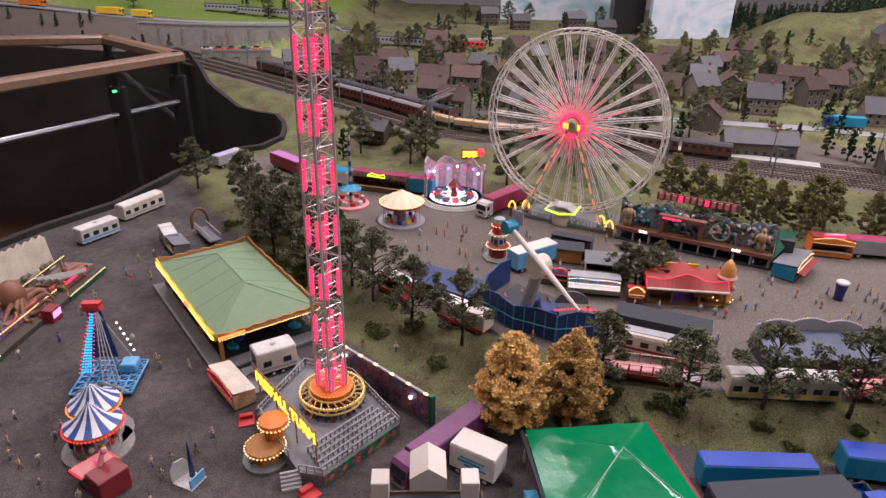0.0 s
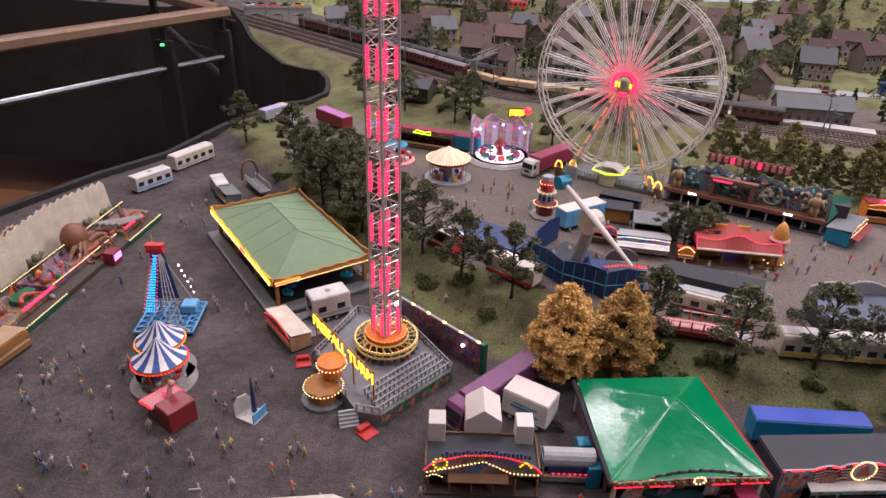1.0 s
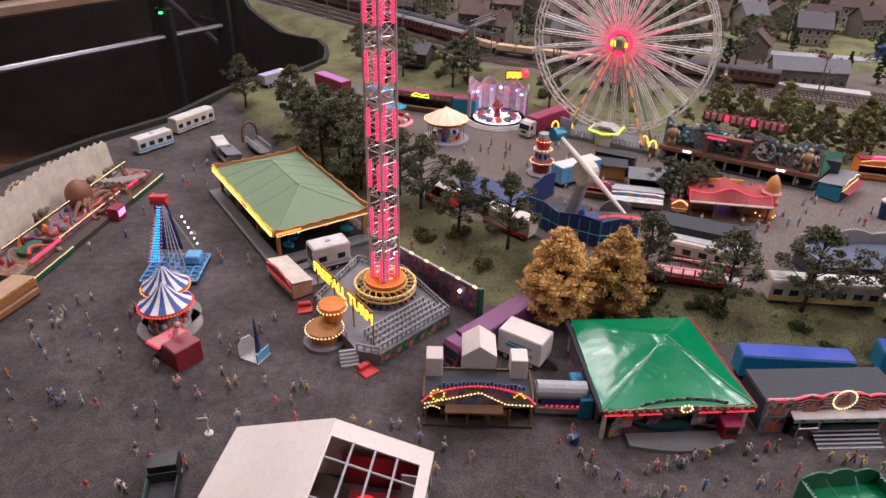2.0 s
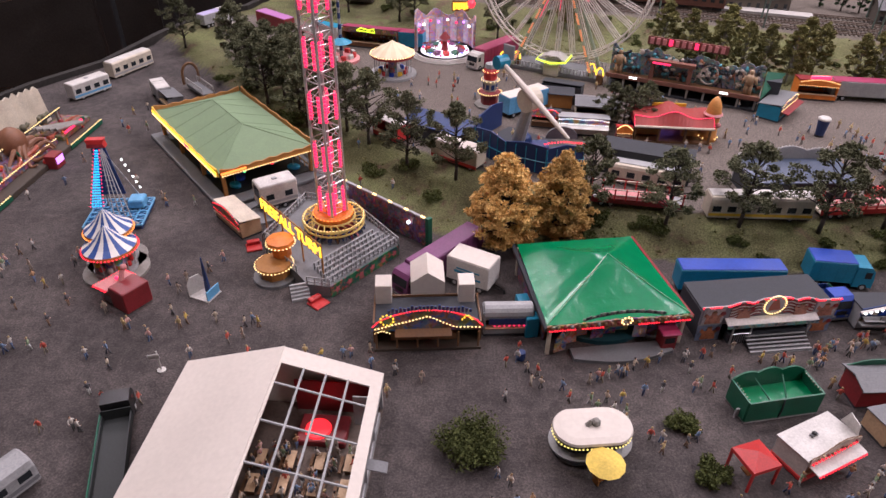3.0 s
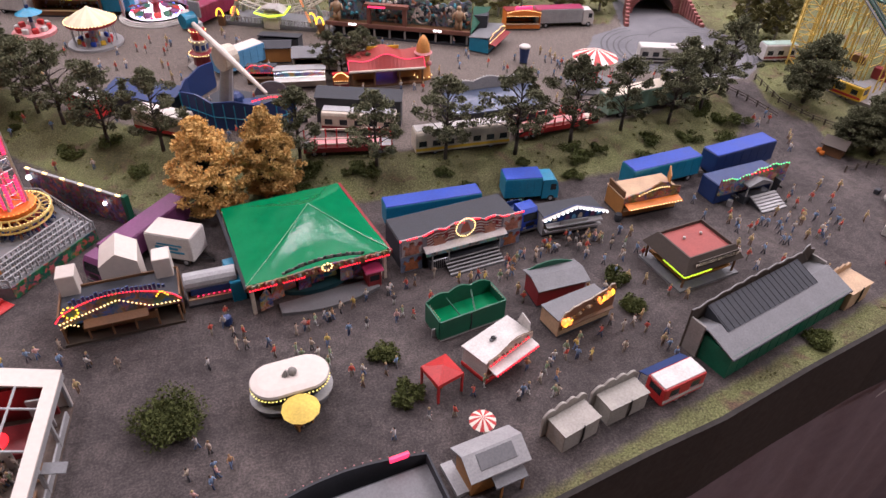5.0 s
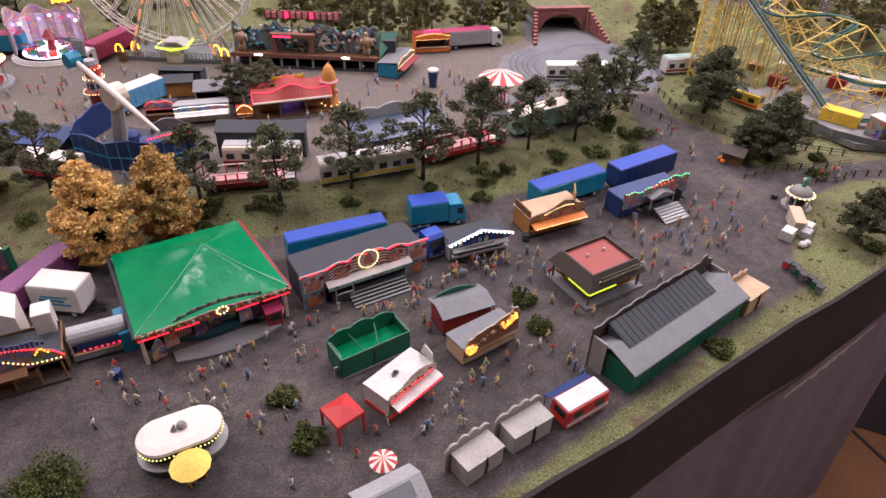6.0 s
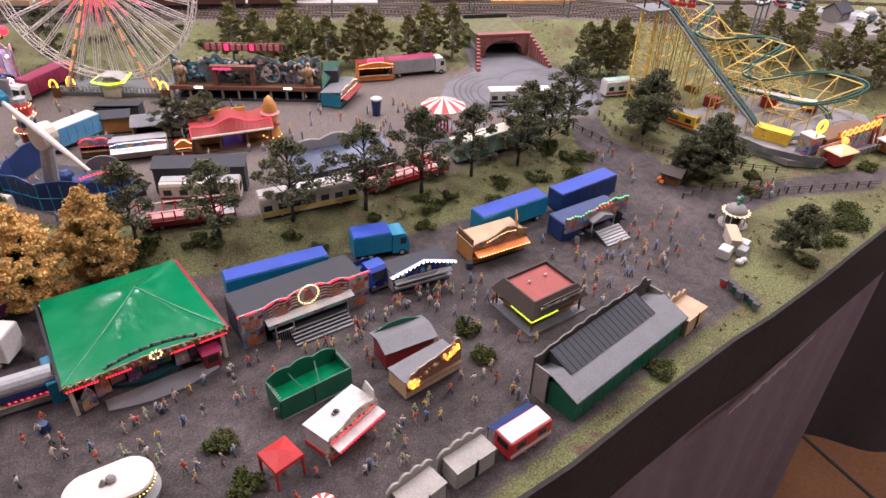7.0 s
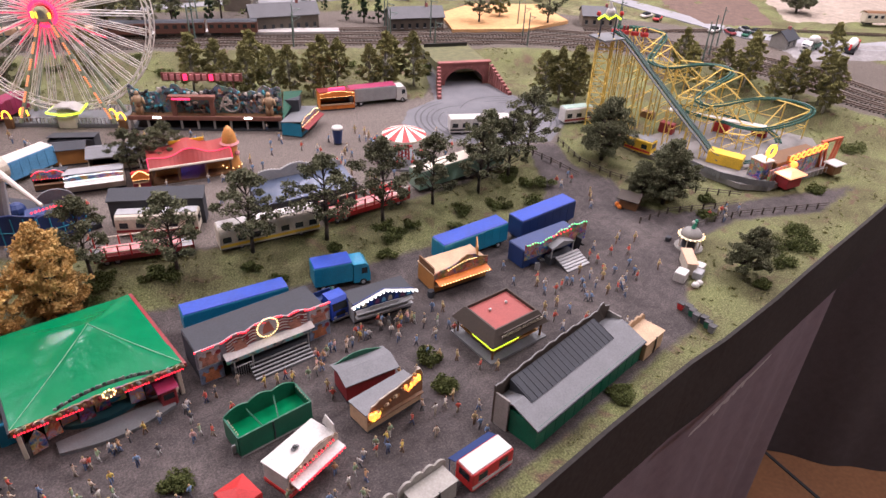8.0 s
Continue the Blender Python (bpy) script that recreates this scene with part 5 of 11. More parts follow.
def western_house():
    t = thing("western_saloon", cmat(1.2, 54.2, 0, 4.5), "wooden saloon stall with bulb outlined gables and red lit arch", "saloon")
    L, D = 12.6, 5.6
    part("floor_board", S().box(-L / 2, -D / 2 - 0.9, 0, L / 2, D / 2, 0.35), TIMBER, t)
    part("back_wall", S().box(-L / 2, D / 2 - 0.2, 0.35, L / 2, D / 2, 3.4), BROWN, t)
    for sg in (-1, 1):
        part("side_wall", S().box(sg * L / 2 - 0.1, -D / 2 + 0.3, 0.35, sg * L / 2 + 0.1, D / 2, 3.4), BROWN, t)
    part("roof", S().box(-L / 2, -D / 2, 2.9, L / 2, D / 2, 3.1), DARK, t)
    arch = [(-L / 2 - 0.2, 2.6), (L / 2 + 0.2, 2.6)]
    top = [(L / 2 + 0.2 - (L + 0.4) * k / 18, 3.2 + 2.5 * math.sin(math.pi * k / 18) ** 0.6) for k in range(19)]
    f = part("front_arch", S().wall(arch + top, -D / 2 - 0.25, -D / 2 - 0.05), ART_WEST, t, "painted wooden arch front")
    part("light_string", S().bulbs([(x, -D / 2 - 0.32, z) for x, z in top], 0.3, 0.13), G_RED, f, "red lamps along the arch")
    gab = [(-L / 2, 2.9), (0.1, 4.8), (3.2, 3.1), (L / 2, 3.0)]
    part("light_string", S().bulbs([(x, -D / 2 - 0.32, z) for x, z in gab], 0.42, 0.13), G_WARM, f)
    part("light_string", S().bulbs([(-L / 2, -D / 2 - 0.3, 2.2), (-L / 2 + 1, -D / 2 - 0.3, 2.7), (-L / 2 + 2, -D / 2 - 0.3, 2.2)], 0.4, 0.12), G_WARM, f)
    wheel = S().bulbs([(-4.7 + 0.8 * math.cos(a), -D / 2 - 0.4, 4.4 + 0.8 * math.sin(a)) for a in [2 * math.pi * k / 10 for k in range(11)]], 0.4, 0.15)
    part("wheel_sign", wheel, G_YELLOW, f, "glowing yellow wheel sign")
    part("arrow_sign", S().bulbs([(3.9, -D / 2 - 0.4, 4.2), (4.6, -D / 2 - 0.4, 5.0), (5.3, -D / 2 - 0.4, 4.1)], 0.35, 0.14), G_YELLOW, f)
    part("light_string", S().bulbs([(-3.6, -D / 2 - 0.6, 2.45), (2.6, -D / 2 - 0.6, 2.45)], 0.55, 0.12), G_RED, f)
    part("porch_roof", S().rings([[(u, -D / 2 - 0.1, 3.0), (u, -D / 2 - 1.2, 2.5), (u, -D / 2 - 1.2, 2.38), (u, -D / 2 - 0.1, 2.88)] for u in (-3.8, 2.8)]), BROWN, t)
    for k in range(6):
        x = -L / 2 + 0.3 + (L - 0.6) * k / 5
        part("porch_post", S().cyl((x, -D / 2 - 0.6, 0.35), (x, -D / 2 - 0.6, 2.6), 0.12, 0.12, 6), BROWN, t)
    part("bar_counter", S().box(-4.4, -D / 2 + 0.6, 0.35, 3.5, -D / 2 + 1.1, 1.4, 0.05), BROWN, t)
    crest_s = S()
    rnd = random.Random(8)
    for k in range(22):
        x = -4.6 + 9.4 * k / 21
        crest_s.box(x, -D / 2 - 0.1, 5.1, x + 0.3, -D / 2 + 0.1, 5.5 + 0.5 * math.sin(math.pi * k / 21) + 0.3 * rnd.random())
    part("roof_lettering", crest_s, DBLUE, f, "dark cut-out lettering on the arch, unreadable")
    for x, y, w, d, h, name in ((0.2, 4.9, 2.1, 2.2, 5.2, "gabled_tent"), (-5.2, 2.6, 1.0, 1.2, 5.4, "side_tower"), (4.9, 2.6, 1.0, 1.2, 5.4, "side_tower")):
        if name == "gabled_tent":
            s = S().rings([[(x - w, yy, 0.2), (x + w, yy, 0.2), (x + w, yy, h), (x, yy, h + 1.5), (x - w, yy, h)] for yy in (y - d, y + d)])
        else:
            s = S().box(x - w, y - d, 0.2, x + w, y + d, h + 0.4, 0.08)
        part(name, s, ROOFWHITE, t, "plain cream white block behind the front")


western_house()
tr = stall(11.0, 54.7, 4, 5.9, 2.3, 3.3, LGREY, GREY, None, "grey sales trailer with an open hatch and coloured lamps", name="sales_trailer", cat="trailer", slope=0.1)
part("light_string", S().bulbs([(-2, -1.3, 1.7), (2.2, -1.3, 1.7)], 0.62, 0.16), G_PINK, tr)
part("roof_cover", S().cyl((-2.9, -0.1, 3.1), (2.9, -0.1, 3.1), 1.12, 1.12, 14), LGREY, tr, "rounded grey roof cover")
part("blue_hatch", S().box(-2.4, -1.26, 1.85, 2.4, -1.18, 2.7), DBLUE, tr, "dark blue open hatch")


def green_tent():
    t = thing("green_roofed_ride", cmat(22.3, 60.0, 0, 9.5), "round ride under a glossy green sheet roof with red lit front", "ride")
    W, D, e, r = 8.7, 8.3, 4.5, 7.0
    c = [(-W, -D, e), (W, -D, e + 0.1), (W - 1.0, D, e), (-W + 0.4, D, e)]
    apex = (1.6, 1.4, r)
    n = 10
    s = S()
    for i in range(4):
        a, b = Vector(c[i]), Vector(c[(i + 1) % 4])
        rows = []
        for k in range(7):
            f = k / 6
            row = []
            for j in range(n + 1):
                p = a.lerp(b, j / n).lerp(Vector(apex), f)
                sag = -0.35 * math.sin(math.pi * f) * (0.5 + 0.5 * math.sin(math.pi * j / n)) + 0.12 * noise.noise((p.x * 0.6, p.y * 0.6, 1.0)) * (1 - f)
                row.append(p + Vector((0, 0, sag)))
            rows.append(row)
        s.rings(rows, closed=False)
    s.weld = True
    part("green_sheet_roof", s, GREEN, t, "glossy green sheet roof, slightly sagging", smooth=True)
    part("right_border", S().rings([[(W - 0.1 - (u + D) * 0.06, u, e + 0.1), (W + 0.35 - (u + D) * 0.06, u, e + 0.0), (W + 0.35 - (u + D) * 0.06, u, e - 0.5), (W - 0.1 - (u + D) * 0.06, u, e - 0.5)] for u in (-D - 0.3, D)]), DRED, t, "dark red roof border")
    part("left_border", S().rings([[(-W + 0.1, u, e + 0.05), (-W - 0.25, u, e - 0.2), (-W - 0.25, u, e - 0.7), (-W + 0.1, u, e - 0.5)] for u in (-D - 0.3, D)]), DARK, t)
    part("back_wall", S().box(-W + 0.6, D - 0.8, 0, W - 1.2, D - 0.5, e - 0.2), DRED, t)
    for sg in (-1, 1):
        part("side_wall", S().box(sg * (W - 0.6) - 0.12, -D + 2.4, 0, sg * (W - 0.6) + 0.12, D - 0.8, e - 0.3), ART_RED, t)
    part("ride_floor", S().lathe([(7.2, 0), (7.2, 0.6)], 24, (0, -0.5, 0)), mat("teal_ride_floor", (0.015, 0.07, 0.085), 0.5), t)
    top = [(W - 2 * W * k / 40, e + 0.02 + 0.16 * abs(math.sin(k * 1.9)) + 0.30 * math.exp(-((k - 19) / 9) ** 2)) for k in range(41)]
    f = part("front_sign", S().wall([(-W, e - 0.62), (W, e - 0.62)] + top, -D - 0.45, -D - 0.2), ART_WOOD, t, "carved dark painted front sign")
    for x0, x1 in ((-W + 0.3, -W + 3.4), (-W + 4.2, -W + 6.6), (W - 6.4, W - 3.9), (W - 3.2, W - 0.2)):
        k = x0
        while k < x1:
            part("sign_lamp", S().ball((k, -D - 0.52, e - 0.48), 0.11, 6, 4), G_RED, f, "small glowing red lamp")
            k += 0.30
    rl = random.Random(3)
    for k in range(22):
        x = -W + 0.5 + 0.8 * k
        part("carved_head", S().ball((x, -D - 0.5, e - 0.1), 0.24, 6, 4, 1.2).cyl((x - 0.3, -D - 0.46, e + 0.1), (x + 0.1, -D - 0.46, e + 0.28), 0.08, 0.05, 4), (BROWN, ART_WOOD, DRED, STONE)[k % 4], f)
    for k in range(26):
        u = k / 25
        x, z = -4.4 + 9.6 * u, e + 0.55 + 0.75 * math.sin(math.pi * u) ** 0.8
        part("crest_letter", S().box(-0.17, -0.08, 0, 0.17, 0.08, 0.26 + 0.2 * rl.random(), 0.04).turned(turn(0, rl.uniform(-12, 12), 0, (x, -D - 0.3, z))), (STONE, DARK, GREY)[k % 3], f, "dark silver cut-out on the crest, unreadable")
    part("crest_rail", S().path([(-4.4 + 9.6 * k / 20, -D - 0.3, e + 0.5 + 0.75 * math.sin(math.pi * k / 20) ** 0.8) for k in range(21)], 0.09, 5), DARK, f)
    for k in range(9):
        a = 2 * math.pi * k / 9
        part("wreath_lamp", S().ball((0.7 + 0.62 * math.cos(a), -D - 0.56, e + 0.2 + 0.5 * math.sin(a)), 0.12, 6, 4), G_WARM, f)
    # Pale strips paint the thin bright lines along the sheet's ridge creases.
    for c_ in (0, 1):
        part("roof_crease", S().path([Vector(c[c_]).lerp(Vector(apex), k / 8) + Vector((0, 0, 0.05 - 0.19 * math.sin(math.pi * k / 8))) for k in range(9)], 0.05, 4), mat("pale_green_crease", (0.20, 0.42, 0.27), 0.3), t, "pale strip painting the bright line along a crease of the sheet")
    rnd = random.Random(12)
    for k in range(9):
        a = 2 * math.pi * k / 9
        x, y = 4.8 * math.cos(a), -0.5 + 4.8 * math.sin(a)
        m = turn(0, 18, math.degrees(a) + 90, (x, y, 0.6))
        g = part("ride_car", S().rings([[(-1.0, -0.7, 0.2), (1.0, -0.7, 0.2), (1.0, 0.7, 0.2), (-1.0, 0.7, 0.2)], [(-1.2, -0.9, 0.8), (1.2, -0.9, 0.8), (1.2, 0.9, 0.8), (-1.2, 0.9, 0.8)]]).turned(m), (RED, TEAL, DRED)[k % 3], t)
        part("car_back", S().box(-1.2, 0.7, 0.8, 1.2, 0.9, 1.7).turned(m), LGREY, g)
        part("car_arm", S().cyl((0, -0.5, 2.5), (x, y, 1.2), 0.12, 0.1, 5), STEEL, g)
    part("centre_column", S().lathe([(1.0, 0.6), (0.8, 3.0), (1.6, 4.0)], 12, (0, -0.5, 0)), ORANGE, t)
    part("glow_lamp", S().ball((0.4, -4.2, 3.2), 0.55), G_ORANGE, t, "orange glowing lamp under the roof")
    for k in range(9):
        x = -W + 1.7 + 1.75 * k
        part("scenery_panel", S().wall([(x - 0.8, 0.5), (x + 0.8, 0.5), (x + 0.75, 2.3 + 0.7 * math.sin(2.1 * k)), (x + 0.2, 3.1 + 0.4 * math.cos(k)), (x - 0.7, 2.4 + 0.5 * math.sin(1.3 * k))], -0.08, 0.08).turned(turn(0, 0, 14 - 3.5 * k, (0, -6.7 + 0.5 * (k % 3), 0))), (ART_BLUE, ART_SHOW, ART_CAROUSEL, ART_RED)[k % 4], t, "colourful painted scenery piece")
    part("glow_lamp", S().ball((-3.4, -6.9, 2.9), 0.5), G_ORANGE, t, "orange glowing lamp under the roof")
    part("painted_screen", S().box(-W + 1.2, 2.6, 0.6, W - 1.6, 2.8, 3.6), ART_BLUE, t)
    apron = [(-5.4, -D + 0.2)] + [(-5.4 + 12.2 * k / 12, -D - 1.6 - 1.1 * math.sin(math.pi * k / 12)) for k in range(13)] + [(6.8, -D + 0.2)]
    part("apron_floor", S().prism(apron, 0, 0.45), GREY, t, "grey curved boarding deck")
    rect_posts(t, [(-W + 0.5, -D + 0.1), (W - 0.6, -D + 0.1), (-W + 0.5, D - 0.9), (W - 1.4, D - 0.9)], 0, e, 0.22, CREAM)
    b = part("ticket_box", S().box(5.4, -D - 1.2, 0, 7.2, -D + 0.6, 2.5, 0.1), DRED, t)
    part("ticket_box_roof", S().box(5.1, -D - 1.5, 2.5, 7.5, -D + 0.9, 2.75, 0.1), CRIMSON, b)
    part("ticket_window", S().box(5.7, -D - 1.26, 1.2, 6.9, -D - 1.18, 2.0), GLASS, b)
    for k in range(3):
        part("side_box", S().box(-W - 1.4, -D + 3 + 2.2 * k, 0, -W + 0.2, -D + 4.6 + 2.2 * k, 3.0 - 0.4 * k, 0.1), (TEAL, LGREY, TEAL)[k], t)


green_tent()


def show_building():
    t = thing("boxing_show_booth", cmat(41.9, 57.7, 0, 8.5), "long show booth with painted front, star wreath of bulbs and steps", "show booth")
    L, D, H = 16.6, 6.4, 4.3
    part("roof", S().box(-L / 2, -D / 2 + 0.5, H - 0.2, L / 2, D / 2, H), DARK, t, "flat dark grey roof")
    part("back_wall", S().box(-L / 2, D / 2 - 0.2, 0, L / 2, D / 2 - 0.01, H - 0.2), DBLUE, t)
    for sg in (-1, 1):
        part("side_wall", S().box(sg * L / 2 - 0.12, -D / 2 + 0.5, 0, sg * L / 2 + 0.12, D / 2 - 0.2, H - 0.2), DARK, t)
    fy = -D / 2 + 0.3
    L = 17.4
    top = []
    for k in range(57):
        x = L / 2 - L * k / 56
        u = abs(x - 0.2)
        h = 5.15 if u > 5.6 else 5.2 + 0.42 * abs(math.sin(1.15 * u)) + 0.5 * max(0, 1 - u / 4.5)
        top.append((x, h))
    f = part("front_board", S().wall([(-L / 2, 2.4), (L / 2, 2.4)] + top, fy, fy + 0.2), mat("grey_blue_board", (0.20, 0.19, 0.22), 0.5), t, "grey blue front board with flags and boxers")
    part("crest_edge", S().path([(x, fy - 0.02, z) for x, z in top], 0.09, 5), mat("pale_crest_edge", (0.55, 0.42, 0.42), 0.5), f)
    for k, (x, z) in enumerate(top):
        if k % 7 < 5:
            part("crest_lamp", S().ball((x, fy - 0.1, z), 0.13, 6, 4), G_RED, f, "small glowing red lamp on the crest")
    skin, flame, sky = mat("painted_flesh", (0.40, 0.17, 0.12), 0.5, var=0.6, big=160), mat("painted_flame_red", (0.36, 0.13, 0.06), 0.5, var=0.6, big=160), mat("panel_blue_grey", (0.16, 0.20, 0.29), 0.5, var=0.5, big=150)
    pale = mat("pale_painted_panel", (0.42, 0.39, 0.40), 0.5, var=0.5, big=150)

    def painted(x, z, w, h, m, kind):
        """A flat painted boxer: shoulders, head and raised fists."""
        body = [(-0.5, 0), (0.5, 0), (0.42, 0.45), (0.62, 0.62), (0.5, 0.86), (0.28, 0.62), (0.16, 0.66), (0.16, 0.9), (0.0, 1.0), (-0.16, 0.9), (-0.16, 0.66), (-0.28, 0.62), (-0.5, 0.86), (-0.62, 0.62), (-0.42, 0.45)]
        b = part("painted_boxer", S().prism([(x + w * a, z + h * c) for a, c in body], 0, 0.05).turned(turn(90, 0, 0, (0, fy - kind, 0))), m, f)
        part("painted_glove", S().prism([(x + w * (0.55 + 0.17 * math.cos(q)), z + h * (0.78 + 0.17 * math.sin(q))) for q in [0.785 * k for k in range(8)]], 0, 0.03).turned(turn(90, 0, 0, (0, fy - kind - 0.05, 0))), DRED, b)
        part("painted_hair", S().prism([(x + w * (0.17 * math.cos(q)), z + h * (0.94 + 0.09 * math.sin(q))) for q in [0.785 * k for k in range(8)]], 0, 0.03).turned(turn(90, 0, 0, (0, fy - kind - 0.05, 0))), BROWN, b)
    for x0, x1 in ((-L / 2 + 0.1, -L / 2 + 3.0), (L / 2 - 3.0, L / 2 - 0.1)):
        part("front_panel", S().box(x0, fy, 0, x1, fy + 0.2, 2.4), sky, f)
        for z in (2.45, 4.85):
            part("panel_frame", S().box(x0, fy - 0.06, z, x1, fy - 0.01, z + 0.15), LGREY, f)
        part("panel_ground", S().box(x0 + 0.15, fy - 0.04, 2.62, x1 - 0.15, fy - 0.012, 4.83), pale, f)
        painted((x0 + x1) / 2, 0.2, 1.9, 2.0, flame, 0.02)
        painted((x0 + x1) / 2, 2.7, 2.0, 1.9, skin, 0.06)
    for sg in (-1, 1):
        for k in range(9):
            wave = [(0.2 + sg * (1.5 + 0.42 * j), fy - 0.03, 5.45 - 0.22 * k - 0.05 * j + 0.14 * math.sin(1.25 * j)) for j in range(10)]
            part("flag_stripe", S().path(wave, 0.11, 4), (DRED, WHITE)[k % 2], f, ("red", "white")[k % 2] + " painted flag stripe")
        painted(0.2 + sg * 3.6, 3.2, 1.7, 1.8, skin, 0.16)
    L = 16.6
    cx, cz = 0.2, 5.0
    part("wreath_disc", S().cyl((cx, fy + 0.05, cz), (cx, fy - 0.18, cz), 1.3, 1.3, 22), mat("wreath_grey", (0.42, 0.40, 0.42), 0.5), f)
    part("painted_boxer", S().prism([(cx - 0.7, cz - 0.8), (cx + 0.8, cz - 0.7), (cx + 0.5, cz + 0.2), (cx + 0.2, cz + 0.9), (cx - 0.3, cz + 0.7), (cx - 0.6, cz)], 0, 0.04).turned(turn(90, 0, 0, (0, fy - 0.19, 0))), mat("painted_flesh_dark", (0.42, 0.14, 0.10), 0.5), f)
    part("wreath_bulbs", S().bulbs([(cx + 1.35 * math.cos(a), fy - 0.2, cz + 1.35 * math.sin(a)) for a in [2 * math.pi * k / 26 for k in range(27)]], 0.36, 0.12), G_WARM, f, "ring of warm bulbs")
    part("awning", S().rings([[(u, fy, 3.35), (u, -D / 2 - 0.75, 3.0), (u, -D / 2 - 0.75, 2.88), (u, fy, 3.2)] for u in (-5.6, 6.0)]), WHITE, t, "white awning")
    part("awning_valance", S().box(-5.6, -D / 2 - 0.83, 2.5, 6.0, -D / 2 - 0.76, 2.98), ART_GHOST, t, "dark painted valance")
    part("stage_floor", S().box(-4.9, -D / 2 - 0.6, 0, 5.2, -D / 2 + 0.5, 1.2), DARK, t)
    for k in range(5):
        part("step", S().box(-3.0, -D / 2 - 0.6 - 0.45 * (k + 0.55), 1.05 - 0.22 * k, 4.8, -D / 2 - 0.62 - 0.45 * k, 1.13 - 0.22 * k), LGREY, t)
    part("stair_frame", S().rings([[(u, -D / 2 - 0.6, 0), (u, -D / 2 - 2.8, 0), (u, -D / 2 - 2.8, 0.05), (u, -D / 2 - 0.6, 0.8)] for u in (-2.9, 4.7)]), BLACK, t)
    for x in (-4.7, -2.4, 5.0):
        part("post", S().cyl((x, -D / 2 - 0.7, 0), (x, -D / 2 - 0.7, 2.9), 0.1, 0.1, 6), LGREY, t)
    s = S()
    for k in range(9):
        s.cyl((-4.6 + 0.28 * k, -D / 2 - 0.75, 0), (-4.6 + 0.28 * k, -D / 2 - 0.75, 1.6), 0.05, 0.05, 4)
    s.cyl((-4.7, -D / 2 - 0.75, 1.6), (-2.3, -D / 2 - 0.75, 1.6), 0.07, 0.07, 4)
    part("fence_rail", s, STEEL, t)


show_building()
box_trailer(40.7, 64.0, 2, 13.8, 2.7, 4.2, TEAL, "long trailer with blue tarpaulin roof parked on the grass edge", top=BLUE)
lorry(52.6, 60.6, -80, 5.4, 2.7, 3.6, BLUE, DBLUE, "blue lorry cab beside the show booth", flat=True)
lorry(56.2, 66.3, -6, 8.2, 3.2, 4.3, TEAL, TEAL, "turquoise lorry with blue tarpaulin roof", top=BLUE)


def gable_booth():
    t = stall(58.6, 58.2, 1, 8.6, 3.4, 3.2, LGREY, DARK, None, "grey white stall with a low gable front and white bulbs", slope=0.2)
    g = part("gable_front", S().wall([(-4.5, 2.5), (4.5, 2.5), (4.5, 3.5), (0, 4.8), (-4.5, 3.5)], -2.0, -1.8), DBLUE, t, "dark blue painted gable")
    rnd = random.Random(21)
    for k in range(9):
        x = -3.8 + 0.95 * k
        part("painted_figure", S().prism([(x - 0.35, 2.7), (x + 0.3, 2.7), (x + 0.25, 3.1 + 0.4 * rnd.random()), (x - 0.1, 3.5), (x - 0.3, 3.1)], 0, 0.04).turned(turn(90, 0, 0, (0, -2.0, 0))), (LBLUE, CREAM, BLUE, PURPLE)[k % 4], g)
    for sg in (-1, 1):
        part("gable_edge", S().rings([[(sg * 4.9, y, 3.45), (0, y, 4.95), (0, y, 4.78), (sg * 4.9, y, 3.28)] for y in (-2.7, -2.25)]), WHITE, t, "thin white roof edge")
        part("light_string", S().bulbs([(sg * 4.9, -2.75, 3.38), (0, -2.75, 4.88)], 0.62, 0.19), G_WHITE, g)
    part("sign_plate", S().box(-2.2, -2.5, 2.35, 2.0, -2.38, 2.85), LGREY, g)
    part("hatch_flap", S().rings([[(u, -1.8, 2.5), (u, -2.7, 2.2), (u, -2.7, 2.1), (u, -1.8, 2.4)] for u in (-4.2, 4.2)]), LGREY, t)
    part("counter_top", S().box(-4.2, -2.6, 1.3, 4.2, -1.75, 1.45), LGREY, t)


gable_booth()
ws = stall(71.6, 60.4, 4, 9.2, 4.4, 3.3, WOOD, LWOOD, None, "orange wooden stall with carved crest and bulbs", G_WARM, awning=ORANGE, slope=0.1)
wt = [(4.6, 2.9), (4.6, 4.0), (3.2, 4.3), (2.2, 5.0), (0.9, 5.3), (0.0, 4.9), (-0.8, 4.4), (-2.2, 4.0), (-3.6, 3.9), (-4.6, 3.6)]
wf = part("carved_crest", S().wall([(-4.6, 2.6)] + [(4.6, 2.6)] + wt[1:], -2.4, -2.2), ART_WOOD, ws, "carved brown crest board")
part("light_string", S().bulbs([(-2.6, -2.5, 3.6), (-0.6, -2.5, 4.2), (1.0, -2.5, 4.5), (2.6, -2.5, 4.3)], 0.42, 0.11), G_WARM, wf)
part("light_string", S().bulbs([(-4.4, -3.7, 2.35), (4.4, -3.7, 2.35)], 0.5, 0.11), G_WARM, wf)
part("raised_flap", S().wall([(0, 0), (2.8, 0), (2.6, 1.9), (0.3, 1.5)], -0.08, 0.08).turned(turn(0, 0, 60, (3.6, -1.2, 3.4))), WOOD, ws, "raised orange side flap")
part("rear_crest", S().box(-4.6, -2.0, 3.3, -4.4, 2.0, 4.4), BROWN, ws)
box_trailer(77.7, 65.6, 8, 12.8, 3.2, 4.2, TEAL, "blue trailer with tarpaulin roof beside the wooden stall", top=BLUE)
